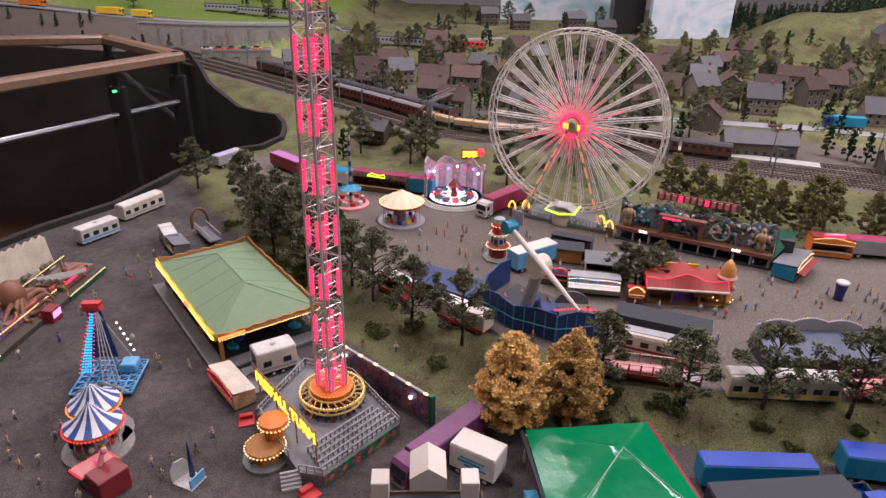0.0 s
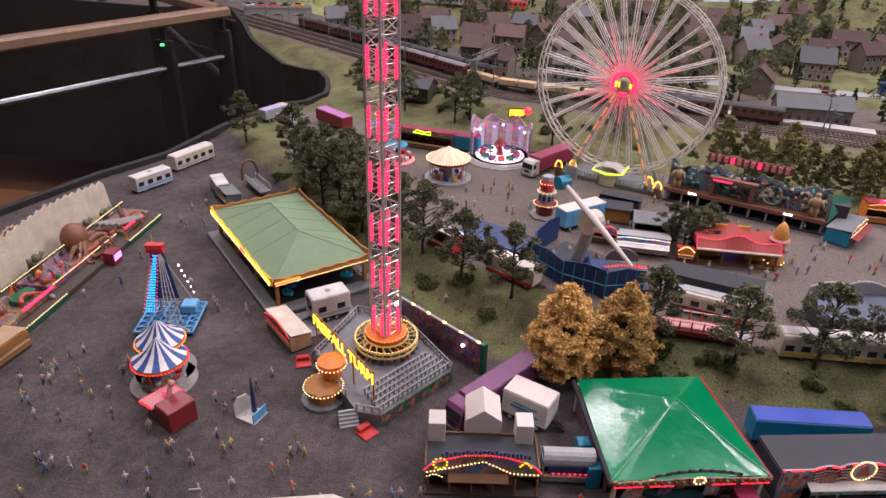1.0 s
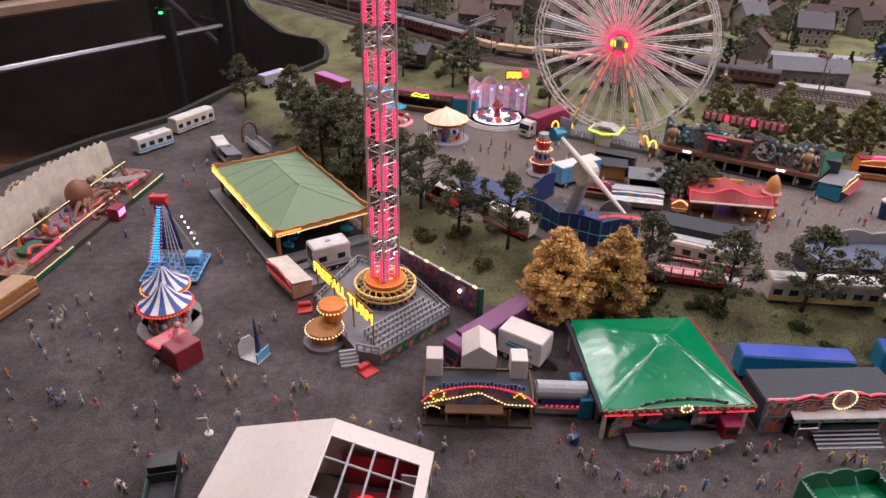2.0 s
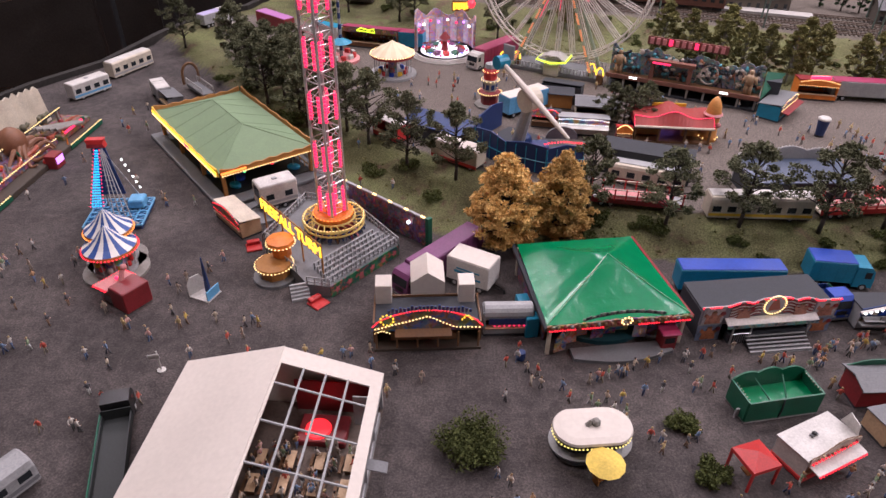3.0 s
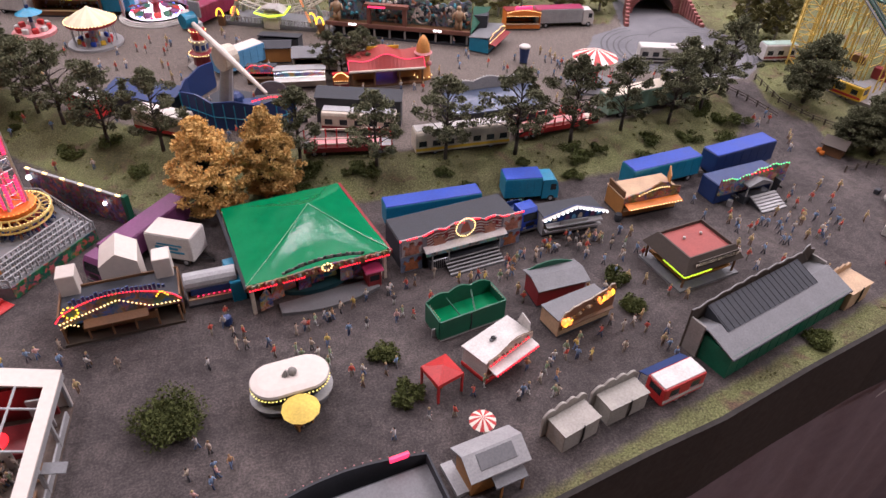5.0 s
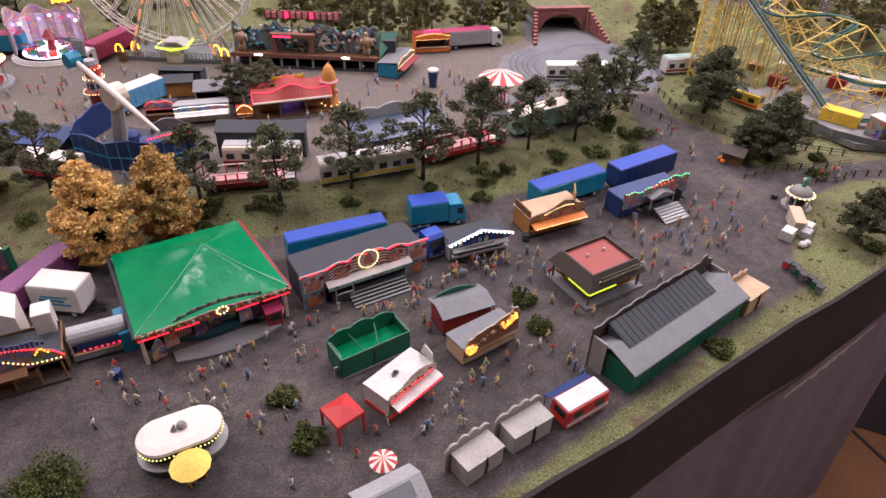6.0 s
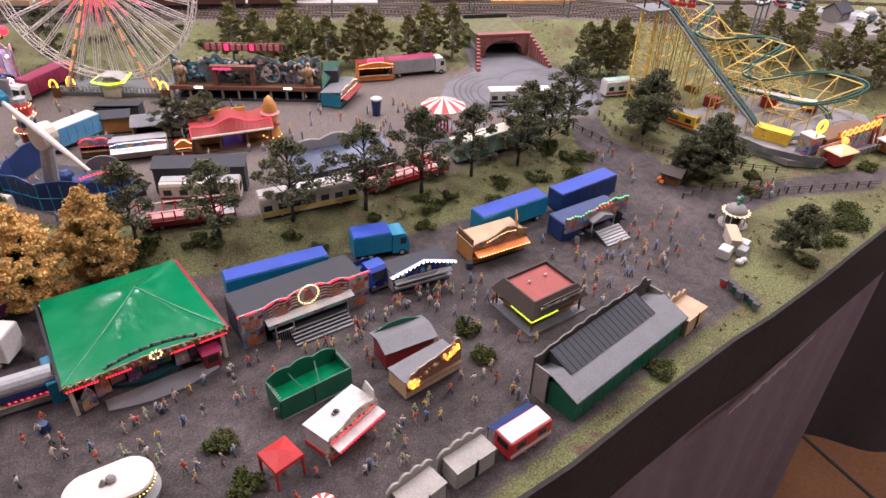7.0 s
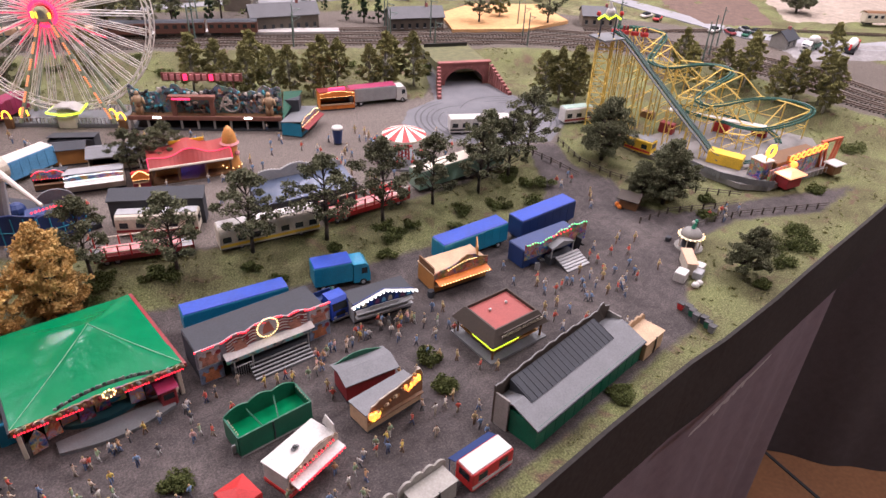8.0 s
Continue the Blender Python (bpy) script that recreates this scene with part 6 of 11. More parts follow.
box_trailer(92.2, 66.6, 10, 12.6, 3.2, 4.4, DBLUE, "dark blue trailer with tarpaulin roof behind the pirate show", top=BLUE)


def pirate_show():
    t = thing("pirate_ship_show", cmat(89.0, 60.2, 0, 7.5), "dark blue pirate show front with steps, ship rail and coloured lamps", "show booth")
    L, D = 13.4, 4.2
    part("hull_box", S().box(-L / 2, -D / 2 + 0.6, 0, L / 2 - 1.6, D / 2, 3.4, 0.15), DBLUE, t)
    top = [(L / 2 - 0.3 - (L - 0.3) * k / 24, 4.5 + 0.5 * math.sin(k * 0.26) + 0.2 * math.sin(k * 1.3)) for k in range(25)]
    f = part("painted_front", S().wall([(-L / 2 + 0.2, 1.6), (L / 2 - 0.3, 1.6)] + top, -D / 2 + 0.35, -D / 2 + 0.55), ART_BLUE, t, "dark blue painted front")
    part("light_string", S().bulbs([(x, -D / 2 + 0.3, z + 0.05) for x, z in top], 0.55, 0.13), G_GREEN, f)
    part("light_string", S().bulbs([(-1.5, -D / 2 + 0.2, 4.3), (3.0, -D / 2 + 0.2, 4.5)], 0.8, 0.16), G_RED, f)
    bow = S().rings([[(L / 2 - 2.4, -D / 2 - 0.6, 0), (L / 2 - 2.4, D / 2 - 0.4, 0), (L / 2 - 2.4, D / 2, 2.6), (L / 2 - 2.4, -D / 2 - 0.9, 2.6)],
                     [(L / 2 + 0.6, -0.4, 0.4), (L / 2 + 0.6, 0.1, 0.4), (L / 2 + 1.4, 0.2, 3.4), (L / 2 + 1.4, -0.5, 3.4)]])
    part("ship_bow", bow, DARK, t)
    part("porch", S().box(-2.4, -D / 2 - 1.0, 0, 2.6, -D / 2 + 0.4, 1.3), DARK, t)
    part("porch_roof", S().rings([[(-2.2, y, 3.0), (0.1, y, 3.8), (2.4, y, 3.0), (2.4, y, 2.8), (-2.2, y, 2.8)] for y in (-D / 2 - 1.0, -D / 2 + 0.4)]), GREY, t)
    for k in range(6):
        part("step", S().box(-1.4, -D / 2 - 1.0 - 0.5 * (k + 1), 1.05 - 0.2 * k, 3.4, -D / 2 - 1.02 - 0.5 * k, 1.25 - 0.2 * k), LGREY, t)
    part("stair_frame", S().rings([[(u, -D / 2 - 1.0, 0), (u, -D / 2 - 4.0, 0), (u, -D / 2 - 4.0, 0.05), (u, -D / 2 - 1.0, 1.0)] for u in (-1.3, 3.3)]), DARK, t)
    for x in (-4.4, -4.0, 4.4):
        part("cannon", S().cyl((x, -D / 2 - 0.2, 1.6), (x, -D / 2 - 1.3, 1.7), 0.2, 0.15, 8), BLACK, t)
    part("grey_barrel", S().cyl((-4.6, -D / 2 - 0.5, 0.0), (-4.6, -D / 2 - 0.5, 1.0), 0.4, 0.4, 10), LGREY, t)
    for x in (-2.2, 2.4):
        part("porch_post", S().cyl((x, -D / 2 - 0.9, 1.2), (x, -D / 2 - 0.9, 2.9), 0.1, 0.1, 6), LGREY, t)


pirate_show()


def open_green_stall():
    t = thing("open_green_stall", cmat(39.2, 43.4, 0, 192), "roofless green painted stall with a wavy crest and inner braces", "stall")
    L, D, H = 8.6, 3.6, 3.0
    part("floor_board", S().box(-L / 2, -D / 2, 0, L / 2, D / 2, 0.25), LGREY, t)
    part("back_wall", S().box(-L / 2, D / 2 - 0.18, 0.25, L / 2, D / 2, H), DGREEN, t)
    for sg in (-1, 1):
        part("side_wall", S().box(sg * L / 2 - 0.1, -D / 2, 0.25, sg * L / 2 + 0.1, D / 2 - 0.18, H), DGREEN, t)
        part("pale_board", S().box(sg * L / 2 - 0.5, D / 2 - 1.2, 0.0, sg * L / 2 + 0.5, D / 2 - 1.0, 1.2), LGREY, t)
    part("crest_front", S().wall([(-L / 2, 1.4), (L / 2, 1.4)] + crest(L, H + 0.1, 1.0, 24, 3), -D / 2 - 0.1, -D / 2 + 0.1), DGREEN, t)
    part("inner_floor", S().box(-L / 2 + 0.1, -D / 2 + 0.1, 1.5, L / 2 - 0.1, D / 2 - 0.2, 1.6), GREEN, t)
    part("brace", S().cyl((-1.5, -D / 2 + 0.2, 3.0), (-0.5, D / 2 - 0.3, 1.7), 0.1, 0.1, 5).cyl((1.8, -D / 2 + 0.2, 3.0), (1.0, D / 2 - 0.3, 1.7), 0.1, 0.1, 5), DGREEN, t)
    part("edge_lamp", S().bulbs([(L / 2 - 0.2, -D / 2 + 0.4, H), (L / 2 - 0.2, D / 2 - 0.4, H)], 0.4, 0.1).bulbs([(-L / 2 + 0.2, -D / 2 + 0.4, H), (-L / 2 + 0.2, D / 2 - 0.4, H)], 0.4, 0.1), CREAM, t)
    part("rope", S().path([(0.4, D / 2 + 0.05, H), (0.3, D / 2 + 0.1, 1.5), (0.4, D / 2 + 0.06, 0.3)], 0.07, 4), DARK, t)


open_green_stall()


def white_stall():
    t = stall(40.7, 36.9, 27, 7.0, 3.6, 2.9, WHITE, WHITE, None, "white and red sales trailer with raised side flaps and red lamps", slope=0.12, counter=WHITE, name="sales_trailer")
    part("red_base", S().box(-3.6, -2.0, 0.05, 3.6, 1.9, 0.6, 0.08), RED, t)
    top = [(3.5 - 7.0 * k / 24, 3.3 + 0.75 * math.sin(math.pi * min(1, 1.25 * k / 24)) ** 1.5 + 0.1 * abs(math.sin(k * 0.9))) for k in range(25)]
    sg = part("roof_sign", S().wall([(-3.5, 2.5), (3.5, 2.5)] + top, -2.0, -1.82), mat("cream_painted_sign", (0.46, 0.38, 0.31), 0.5, var=0.5, big=120), t, "cream brown painted sign with a curved top")
    part("sign_edge", S().path([(x, -1.9, z) for x, z in top], 0.07, 4), BROWN, sg)
    for k in range(9):
        part("painted_scroll", S().ball((-2.6 + 0.65 * k, -2.02, 3.15 + 0.15 * math.sin(k * 1.7)), 0.2, 6, 4, 0.7), (BROWN, LWOOD, DRED)[k % 3], sg)
    for k in range(15):
        part("sign_lamp", S().ball((-3.2 + 0.42 * k, -2.1, 2.75 + 0.02 * k), 0.11, 6, 4), G_RED, sg, "small glowing red lamp")
    part("open_flap", S().rings([[(u, -1.8, 2.45), (u, -3.1, 2.25), (u, -3.1, 2.13), (u, -1.8, 2.33)] for u in (-3.4, 3.4)]), WHITE, t)
    for k in range(17):
        part("flap_lamp", S().ball((-3.2 + 0.4 * k, -3.16, 2.1), 0.11, 6, 4), G_RED, t, "small glowing red lamp")
    part("side_flap", S().wall([(0, 0), (2.2, 0), (1.6, 1.7), (0.2, 1.3)], -0.06, 0.06).turned(turn(0, 0, 80, (3.5, -1.6, 2.9))), WHITE, t)
    part("roof_vent", S().box(-0.9, 0.1, 3.0, 0.0, 0.5, 3.25, 0.06), GREY, t)
    part("vent_cap", S().ball((-0.45, 0.3, 3.3), 0.28, 7, 4, 0.6), BLACK, t)


white_stall()


def red_gazebo():
    t = thing("red_gazebo", cmat(33.7, 34.3, 0, 20), "small red gazebo tent with four posts", "gazebo")
    part("canopy", S().rings([[(-1.65, -1.65, 2.55), (1.65, -1.65, 2.55), (1.65, 1.65, 2.55), (-1.65, 1.65, 2.55)], [(-1.6, -1.6, 2.9), (1.6, -1.6, 2.9), (1.6, 1.6, 2.9), (-1.6, 1.6, 2.9)],
                              [(-0.05, -0.05, 3.6), (0.05, -0.05, 3.6), (0.05, 0.05, 3.6), (-0.05, 0.05, 3.6)]]), RED, t)
    rect_posts(t, [(-1.5, -1.5), (1.5, -1.5), (1.5, 1.5), (-1.5, 1.5)], 0, 2.6, 0.12, RED)
    part("table", S().box(-0.9, -0.5, 0.9, 0.9, 0.5, 1.0).box(-0.1, -0.1, 0, 0.1, 0.1, 0.9), WOOD, t)


red_gazebo()


def oval_kiosk():
    t = thing("oval_kiosk", cmat(18.5, 37.2, 0, 6), "oval drinks kiosk with white roof and ring of yellow lamps", "kiosk")

    def oval(a, b, z, n=28):
        out = []
        for k in range(n):
            q = 2 * math.pi * k / n
            cx = (a - b) * (1 if math.cos(q) > 0 else -1)
            out.append((cx + b * math.cos(q), b * math.sin(q), z))
        return out
    part("roof", S().rings([oval(3.95, 2.3, 2.75), oval(4.05, 2.4, 2.9), oval(3.95, 2.3, 3.15), oval(3.2, 1.6, 3.28)]), ROOFWHITE, t, "white oval roof", smooth=False)
    part("lamp_band", S().rings([oval(3.9, 2.25, 2.25), oval(3.9, 2.25, 2.75)]), BLACK, t)
    pts = oval(3.98, 2.33, 2.45, 40)
    part("light_string", S().bulbs(pts + [pts[0]], 0.42, 0.11), glow("pale_yellow_bulb", (1.0, 0.80, 0.22), 2.2), t)
    part("body", S().rings([oval(3.2, 1.7, 0.3), oval(3.2, 1.7, 2.3)]), DARK, t)
    part("counter", S().rings([oval(4.2, 2.6, 0.9), oval(4.25, 2.65, 1.1)]), LGREY, t, "pale grey counter ring")
    part("plinth", S().rings([oval(3.9, 2.3, 0), oval(3.9, 2.3, 0.35)]), GREY, t)
    part("roof_ornament", S().ball((0.3, 0.1, 3.5), 0.5, 8, 5).cyl((-0.5, 0, 3.2), (-0.3, 0, 4.0), 0.35, 0.1, 6), STONE, t)
    p = thing("parasol", cmat(19.1, 33.0, 0, 0), "yellow parasol over a round table", "parasol")
    part("canopy", S().lathe([(1.85, 2.7), (1.9, 2.8), (0.9, 3.1), (0.06, 3.3)], 12), mat("yellow_canvas", (0.72, 0.52, 0.10), 0.7), p, "yellow canvas canopy")
    part("pole", S().cyl((0, 0, 0), (0, 0, 3.0), 0.09, 0.09, 6), LGREY, p)
    tb = thing("beer_table", cmat(19.2, 33.2, 0, 30), "small wooden table under the parasol", "table")
    part("tabletop", S().box(-1.0, -0.5, 0.8, 1.0, 0.5, 0.9), WOOD, tb)
    for sx in (-0.8, 0.8):
        part("leg", S().box(sx - 0.08, -0.4, 0, sx + 0.08, 0.4, 0.8), WOOD, tb)


oval_kiosk()
st = stall(51.9, 40.5, 14, 7.8, 3.2, 2.6, LWOOD, GREY, None, "wooden stall with a carved crest lit orange at both ends", G_WARM, slope=0.2)
ct = [(3.9, 2.6), (3.9, 4.6), (3.5, 5.5), (3.0, 5.6), (2.7, 5.1), (1.9, 5.0), (1.0, 4.8), (0.2, 4.5), (-0.9, 4.5), (-1.6, 4.3), (-2.2, 4.3), (-2.8, 3.9), (-3.3, 3.9), (-3.9, 2.7)]
cf = part("carved_crest", S().wall([(-3.9, 1.9), (3.9, 1.9)] + ct, -1.85, -1.62), mat("carved_dark_wood", (0.20, 0.10, 0.055), 0.5), st, "tall carved dark brown crest")
part("crest_edge", S().path([(x, -1.74, z) for x, z in ct], 0.09, 5), CREAM, cf, "pale crest edge")
crnd = random.Random(31)
for k in range(16):
    cx_ = -2.9 + 0.4 * k
    part("carved_ornament", S().ball((cx_, -1.88, 2.7 + 0.16 * k * crnd.uniform(0.6, 1.1)), 0.2 + 0.12 * crnd.random(), 6, 4, 0.8), (BROWN, LWOOD, WOOD)[k % 3], cf)
for k in range(11):
    fx, fz = (-3.5 + 0.26 * k, 2.3 + 0.5 * crnd.random()) if k < 5 else (1.3 + 0.36 * (k - 5), 3.6 + 0.9 * crnd.random())
    part("orange_lamp", S().ball((fx, -1.95, fz), 0.2 + 0.22 * crnd.random(), 6, 4, 1.3), (G_ORANGE, G_YELLOW)[k % 3 == 1], cf, "small glowing orange flame lamp")
part("awning", S().rings([[(u, -1.86, 2.1), (u, -2.2, 1.95), (u, -2.2, 1.85), (u, -1.86, 2.0)] for u in (-3.7, 3.8)]), BROWN, st, "narrow brown wooden awning")
stall(51.3, 45.3, 184, 6.4, 3.4, 3.0, DRED, GREY, DGREEN, "dark red hut with a grey roof and dark green crest", None, crest_h=0.8, waves=1, ridge=True, slope=0.6)


def sausage_kiosk():
    t = thing("sausage_kiosk", cmat(70.9, 46.2, 0, 9.5), "dark brown sausage kiosk with red flat roof and lime lamps", "kiosk")
    a, b = 4.9, 4.1
    part("floor_board", S().box(-a, -b, 0, a, b, 0.3), GREY, t)
    part("body", S().box(-3.3, -2.6, 0.3, 3.3, 2.6, 2.8, 0.1), BROWN, t)
    out, inn = [(-a, -b, 2.7), (a, -b, 2.7), (a, b, 2.7), (-a, b, 2.7)], [(-3.7, -3.0, 4.5), (3.7, -3.0, 4.5), (3.7, 3.0, 4.5), (-3.7, 3.0, 4.5)]
    s = S()
    for i in range(4):
        j = (i + 1) % 4
        s.face([out[i], out[j], inn[j], inn[i]])
        s.face([out[j], out[i], tuple(0.97 * c for c in out[i][:2]) + (2.65,), tuple(0.97 * c for c in out[j][:2]) + (2.65,)])
        s.face([inn[i], inn[j], tuple(0.94 * c for c in inn[j][:2]) + (4.5,), tuple(0.94 * c for c in inn[i][:2]) + (4.5,)])
        s.face([tuple(0.94 * c for c in inn[i][:2]) + (4.5,), tuple(0.94 * c for c in inn[j][:2]) + (4.5,), tuple(0.94 * c for c in inn[j][:2]) + (4.0,), tuple(0.94 * c for c in inn[i][:2]) + (4.0,)])
    part("roof_skirt", s, TIMBER, t, "sloping dark brown roof skirt")
    part("flat_roof", S().box(-3.5, -2.85, 3.9, 3.5, 2.85, 4.05), mat("faded_red_roof", (0.30, 0.07, 0.06), 0.7), t, "faded red flat roof")
    sg = part("roof_sign", S().box(-3.0, -3.9, 3.3, 3.4, -3.75, 4.3), TIMBER, t)
    tx = text_shape("THÜRINGER BRATWURST", 0.62, 0.03)
    part("lettering", tx.turned(turn(0, 0, 0, (0.2, -3.95, 3.8))), CREAM, sg, "cream letters THÜRINGER BRATWURST")
    for p, q in (((-a, -b, 2.55), (-a + 4.5, -b, 2.55)), ((-a, -b, 2.55), (-a, -b + 4.0, 2.55)), ((a, -b + 2.0, 2.6), (a, b - 1.5, 2.6))):
        part("light_tube", S().bulbs([p, q], 0.3, 0.13), G_LIME, t)
    part("counter", S().box(-4.0, -3.3, 1.1, 4.0, 3.3, 1.3), WOOD, t)
    rect_posts(t, [(-4.2, -3.5), (4.2, -3.5), (4.2, 3.5), (-4.2, 3.5)], 0.3, 2.9, 0.12, BROWN)
    for x in (-1.2, 1.6):
        part("roof_lamp", S().ball((x, 0.8, 4.3), 0.22), WHITE, t)


sausage_kiosk()


def long_hall():
    t = thing("long_stall_building", cmat(73.5, 33.6, 0, 16.5), "long dark green stall building with grey roof and dark crest", "building")
    L, D, e = 21.6, 5.6, 3.3
    part("wall", S().box(-L / 2, -D / 2, 0, L / 2, D / 2, e), DGREEN, t, "dark green boarded wall")
    part("roof", S().rings([[(u, -D / 2 - 0.25, e - 0.1), (u, 0.6, e + 1.2), (u, D / 2 + 0.1, e + 0.4), (u, D / 2 + 0.1, e + 0.2), (u, 0.6, e + 1.0), (u, -D / 2 - 0.25, e - 0.25)] for u in (-L / 2 - 0.2, L / 2 + 0.2)]), GREY, t, "smooth grey roof")
    up = part("upper_roof", S().rings([[(u, -0.5, e + 0.9), (u, D / 2, e + 2.2), (u, D / 2, e + 0.3)] for u in (-L / 2 + 1.8, L / 2 - 3.5)]), DARK, t, "dark ribbed upper roof")
    rib = S()
    for k in range(19):
        u = -L / 2 + 2.0 + (L - 5.6) * k / 18
        rib.cyl((u, -0.5, e + 0.93), (u, D / 2, e + 2.22), 0.045, 0.045, 4)
    part("roof_rib", rib, DARK, up)
    top = [(L / 2 + 0.4 - (L + 0.8) * k / 40, e + 2.0 + 0.7 * math.sin(math.pi * k / 40) + 0.35 * abs(math.sin(k * 0.75)) + (0.9 if k in (3, 4) else 0)) for k in range(41)]
    part("crest_front", S().wall([(-L / 2 - 0.4, 0), (L / 2 + 0.4, 0)] + top, D / 2 + 0.15, D / 2 + 0.4), TIMBER, t, "dark crested front board")
    part("crest_edge", S().path([(x, D / 2 + 0.28, z) for x, z in top], 0.08, 4), LGREY, t, "thin pale edge along the crest")
    for k in range(6):
        x = L / 2 - 2.0 - 3.4 * k
        part("crest_strut", S().cyl((x, D / 2 - 0.6, e + 1.6), (x, D / 2 + 0.2, e + 2.3), 0.09, 0.09, 4), TIMBER, t)
    for sg in (-1, 1):
        part("end_board", S().box(sg * (L / 2 + 0.25) - 0.12, D / 2 - 1.8, 0, sg * (L / 2 + 0.25) + 0.12, D / 2 + 0.3, e + 1.4), STONE, t)
    pan = S()
    for k in range(12):
        u = -L / 2 + L * k / 12
        pan.box(u - 0.04, -D / 2 - 0.04, 0, u + 0.04, -D / 2, e - 0.2)
    part("wall_battens", pan, DGREEN, t)
    part("roof_gutter", S().cyl((-L / 2 - 0.2, -D / 2 - 0.3, e - 0.2), (L / 2 + 0.2, -D / 2 - 0.3, e - 0.2), 0.1, 0.1, 6), DARK, t)


long_hall()


def crate_stall(x, y, rz, L, D, H, m, label, boxes=2, front=True):
    """The plain back of a small stall: boxes under a crested front that faces away."""
    t = thing("stall", cmat(x, y, 0, rz), label, "stall", "stalls seen from behind")
    for k in range(boxes):
        x0, x1 = -L / 2 + L * k / boxes + 0.05, -L / 2 + L * (k + 1) / boxes - 0.05
        b = part("back_box", S().box(x0, -D / 2, 0, x1, D / 2, H, 0.06), m, t)
        part("box_lid", S().box(x0 - 0.05, -D / 2 - 0.08, H, x1 + 0.05, D / 2, H + 0.12), m, b)
    if front:
        part("crest_front", S().wall([(-L / 2 - 0.5, 0), (L / 2 + 0.5, 0)] + crest(L + 1.0, H + 0.3, 1.0, 28, 4), D / 2 + 0.05, D / 2 + 0.3), m, t)
    part("cable", S().path([(0.1, -D / 2 - 0.05, H + 0.2), (0.15, -D / 2 - 0.12, H * 0.5), (0.0, -D / 2 - 0.08, 0.2)], 0.1, 5), BLACK, t, "black cable over the boxes")
    return t


crate_stall(44.6, 25.4, 17, 4.7, 2.5, 2.5, mat("greyish_white_card", (0.35, 0.33, 0.295), 0.7), "pale grey plain stall back with a wavy crest", 1)
crate_stall(50.7, 27.0, 13, 5.1, 2.3, 2.45, mat("greyish_white_card_b", (0.33, 0.315, 0.28), 0.7), "two pale grey boxes behind a wavy stall front", 2)
crate_stall(86.6, 35.7, 17, 4.6, 3.2, 2.6, LWOOD, "two plain wooden boxes behind a small lit stall front", 2)
caravan(57.4, 27.7, 192, 5.8, 2.6, 2.9, RED, WHITE, "small red caravan with a white roof and red roof bar", roof=WHITE, clear=0.5, round_top=0.2)
cv = whole("canvas_awning", S().rings([[(u, 0, 2.6), (u, 1.1, 2.1), (u, 1.1, 2.0), (u, 0, 2.5)] for u in (-2.9, 2.9)]).cyl((-2.7, 1.0, 0), (-2.7, 1.0, 2.1), 0.06, 0.06, 5).cyl((2.7, 1.0, 0), (2.7, 1.0, 2.1), 0.06, 0.06, 5),
           DBLUE, cmat(57.1, 29.1, 0, 12), "dark blue canvas awning beside the red caravan", "awning")


def wooden_hut():
    t = thing("wooden_hut", cmat(35.2, 23.4, 0, 10), "orange wooden hut with a weathered grey roof and porch", "hut")
    part("wall", S().box(-2.7, -1.5, 0, 2.7, 1.5, 3.0), WOOD, t)
    for sg in (-1, 1):
        part("roof_side", S().rings([[(u, 0, 4.3), (u, sg * 2.1, 3.0), (u, sg * 2.1, 2.85), (u, 0, 4.15)] for u in (-3.1, 3.1)]), LGREY, t, "weathered grey roof boards")
    part("roof_patch", S().rings([[(u, -0.25, 4.22), (u, -1.5, 3.45), (u, -1.5, 3.38), (u, -0.25, 4.12)] for u in (-1.8, 1.9)]), GREY, t, "grey felt patch on the roof")
    part("porch_roof", S().rings([[(u, -1.5, 2.6), (u, -2.9, 2.0), (u, -2.9, 1.85), (u, -1.5, 2.45)] for u in (-0.9, 2.4)]), GREY, t)
    for x in (-0.2, 2.0):
        part("porch_post", S().box(x - 0.1, -2.8, 0, x + 0.1, -2.6, 2.0), WOOD, t)
    part("door", S().box(0.5, -1.6, 0, 1.5, -1.48, 2.0), BROWN, t)
    part("terrace", S().box(-3.9, -1.2, 0, -2.7, 2.4, 0.5), LGREY, t)


wooden_hut()
p = thing("parasol", cmat(35.8, 27.4, 0, 0), "red and white striped parasol behind the hut", "parasol")
part("canopy", S().lathe([(1.35, 2.5), (0.7, 2.85), (0.05, 3.1)], 12), STRIPE_RED, p)
part("pole", S().cyl((0, 0, 0), (0, 0, 2.9), 0.08, 0.08, 6), LGREY, p)


def dark_show():
    t = thing("dark_roofed_show", cmat(22.4, 20.2, 0, 8), "low show building with a grey flat roof and dark curved parapet", "show booth")
    part("wall", S().box(-7.6, -3.4, 0, 7.6, 3.2, 2.2), DARK, t)
    part("flat_roof", S().box(-7.5, -3.3, 2.2, 7.5, 3.0, 2.35), GREY, t)
    n = 20
    s = S()
    s.rings([[(-7.7 + 15.4 * k / n, 3.2 + 1.1 * math.sin(math.pi * k / n), z) for z in (0, 3.6)] + [(-7.7 + 15.4 * k / n, 3.4 + 1.1 * math.sin(math.pi * k / n), z) for z in (3.6, 0)] for k in range(n + 1)])
    part("curved_parapet", s, DARK, t, "dark curved parapet")
    part("bulb_edge", S().bulbs([(-7.7 + 15.4 * k / n, 3.5 + 1.1 * math.sin(math.pi * k / n), 3.7) for k in range(n + 1)], 0.7, 0.08), PINK, t)
    part("red_sign", S().box(4.2, 3.6, 3.5, 6.0, 3.9, 4.0), G_PINK, t, "red glowing sign")
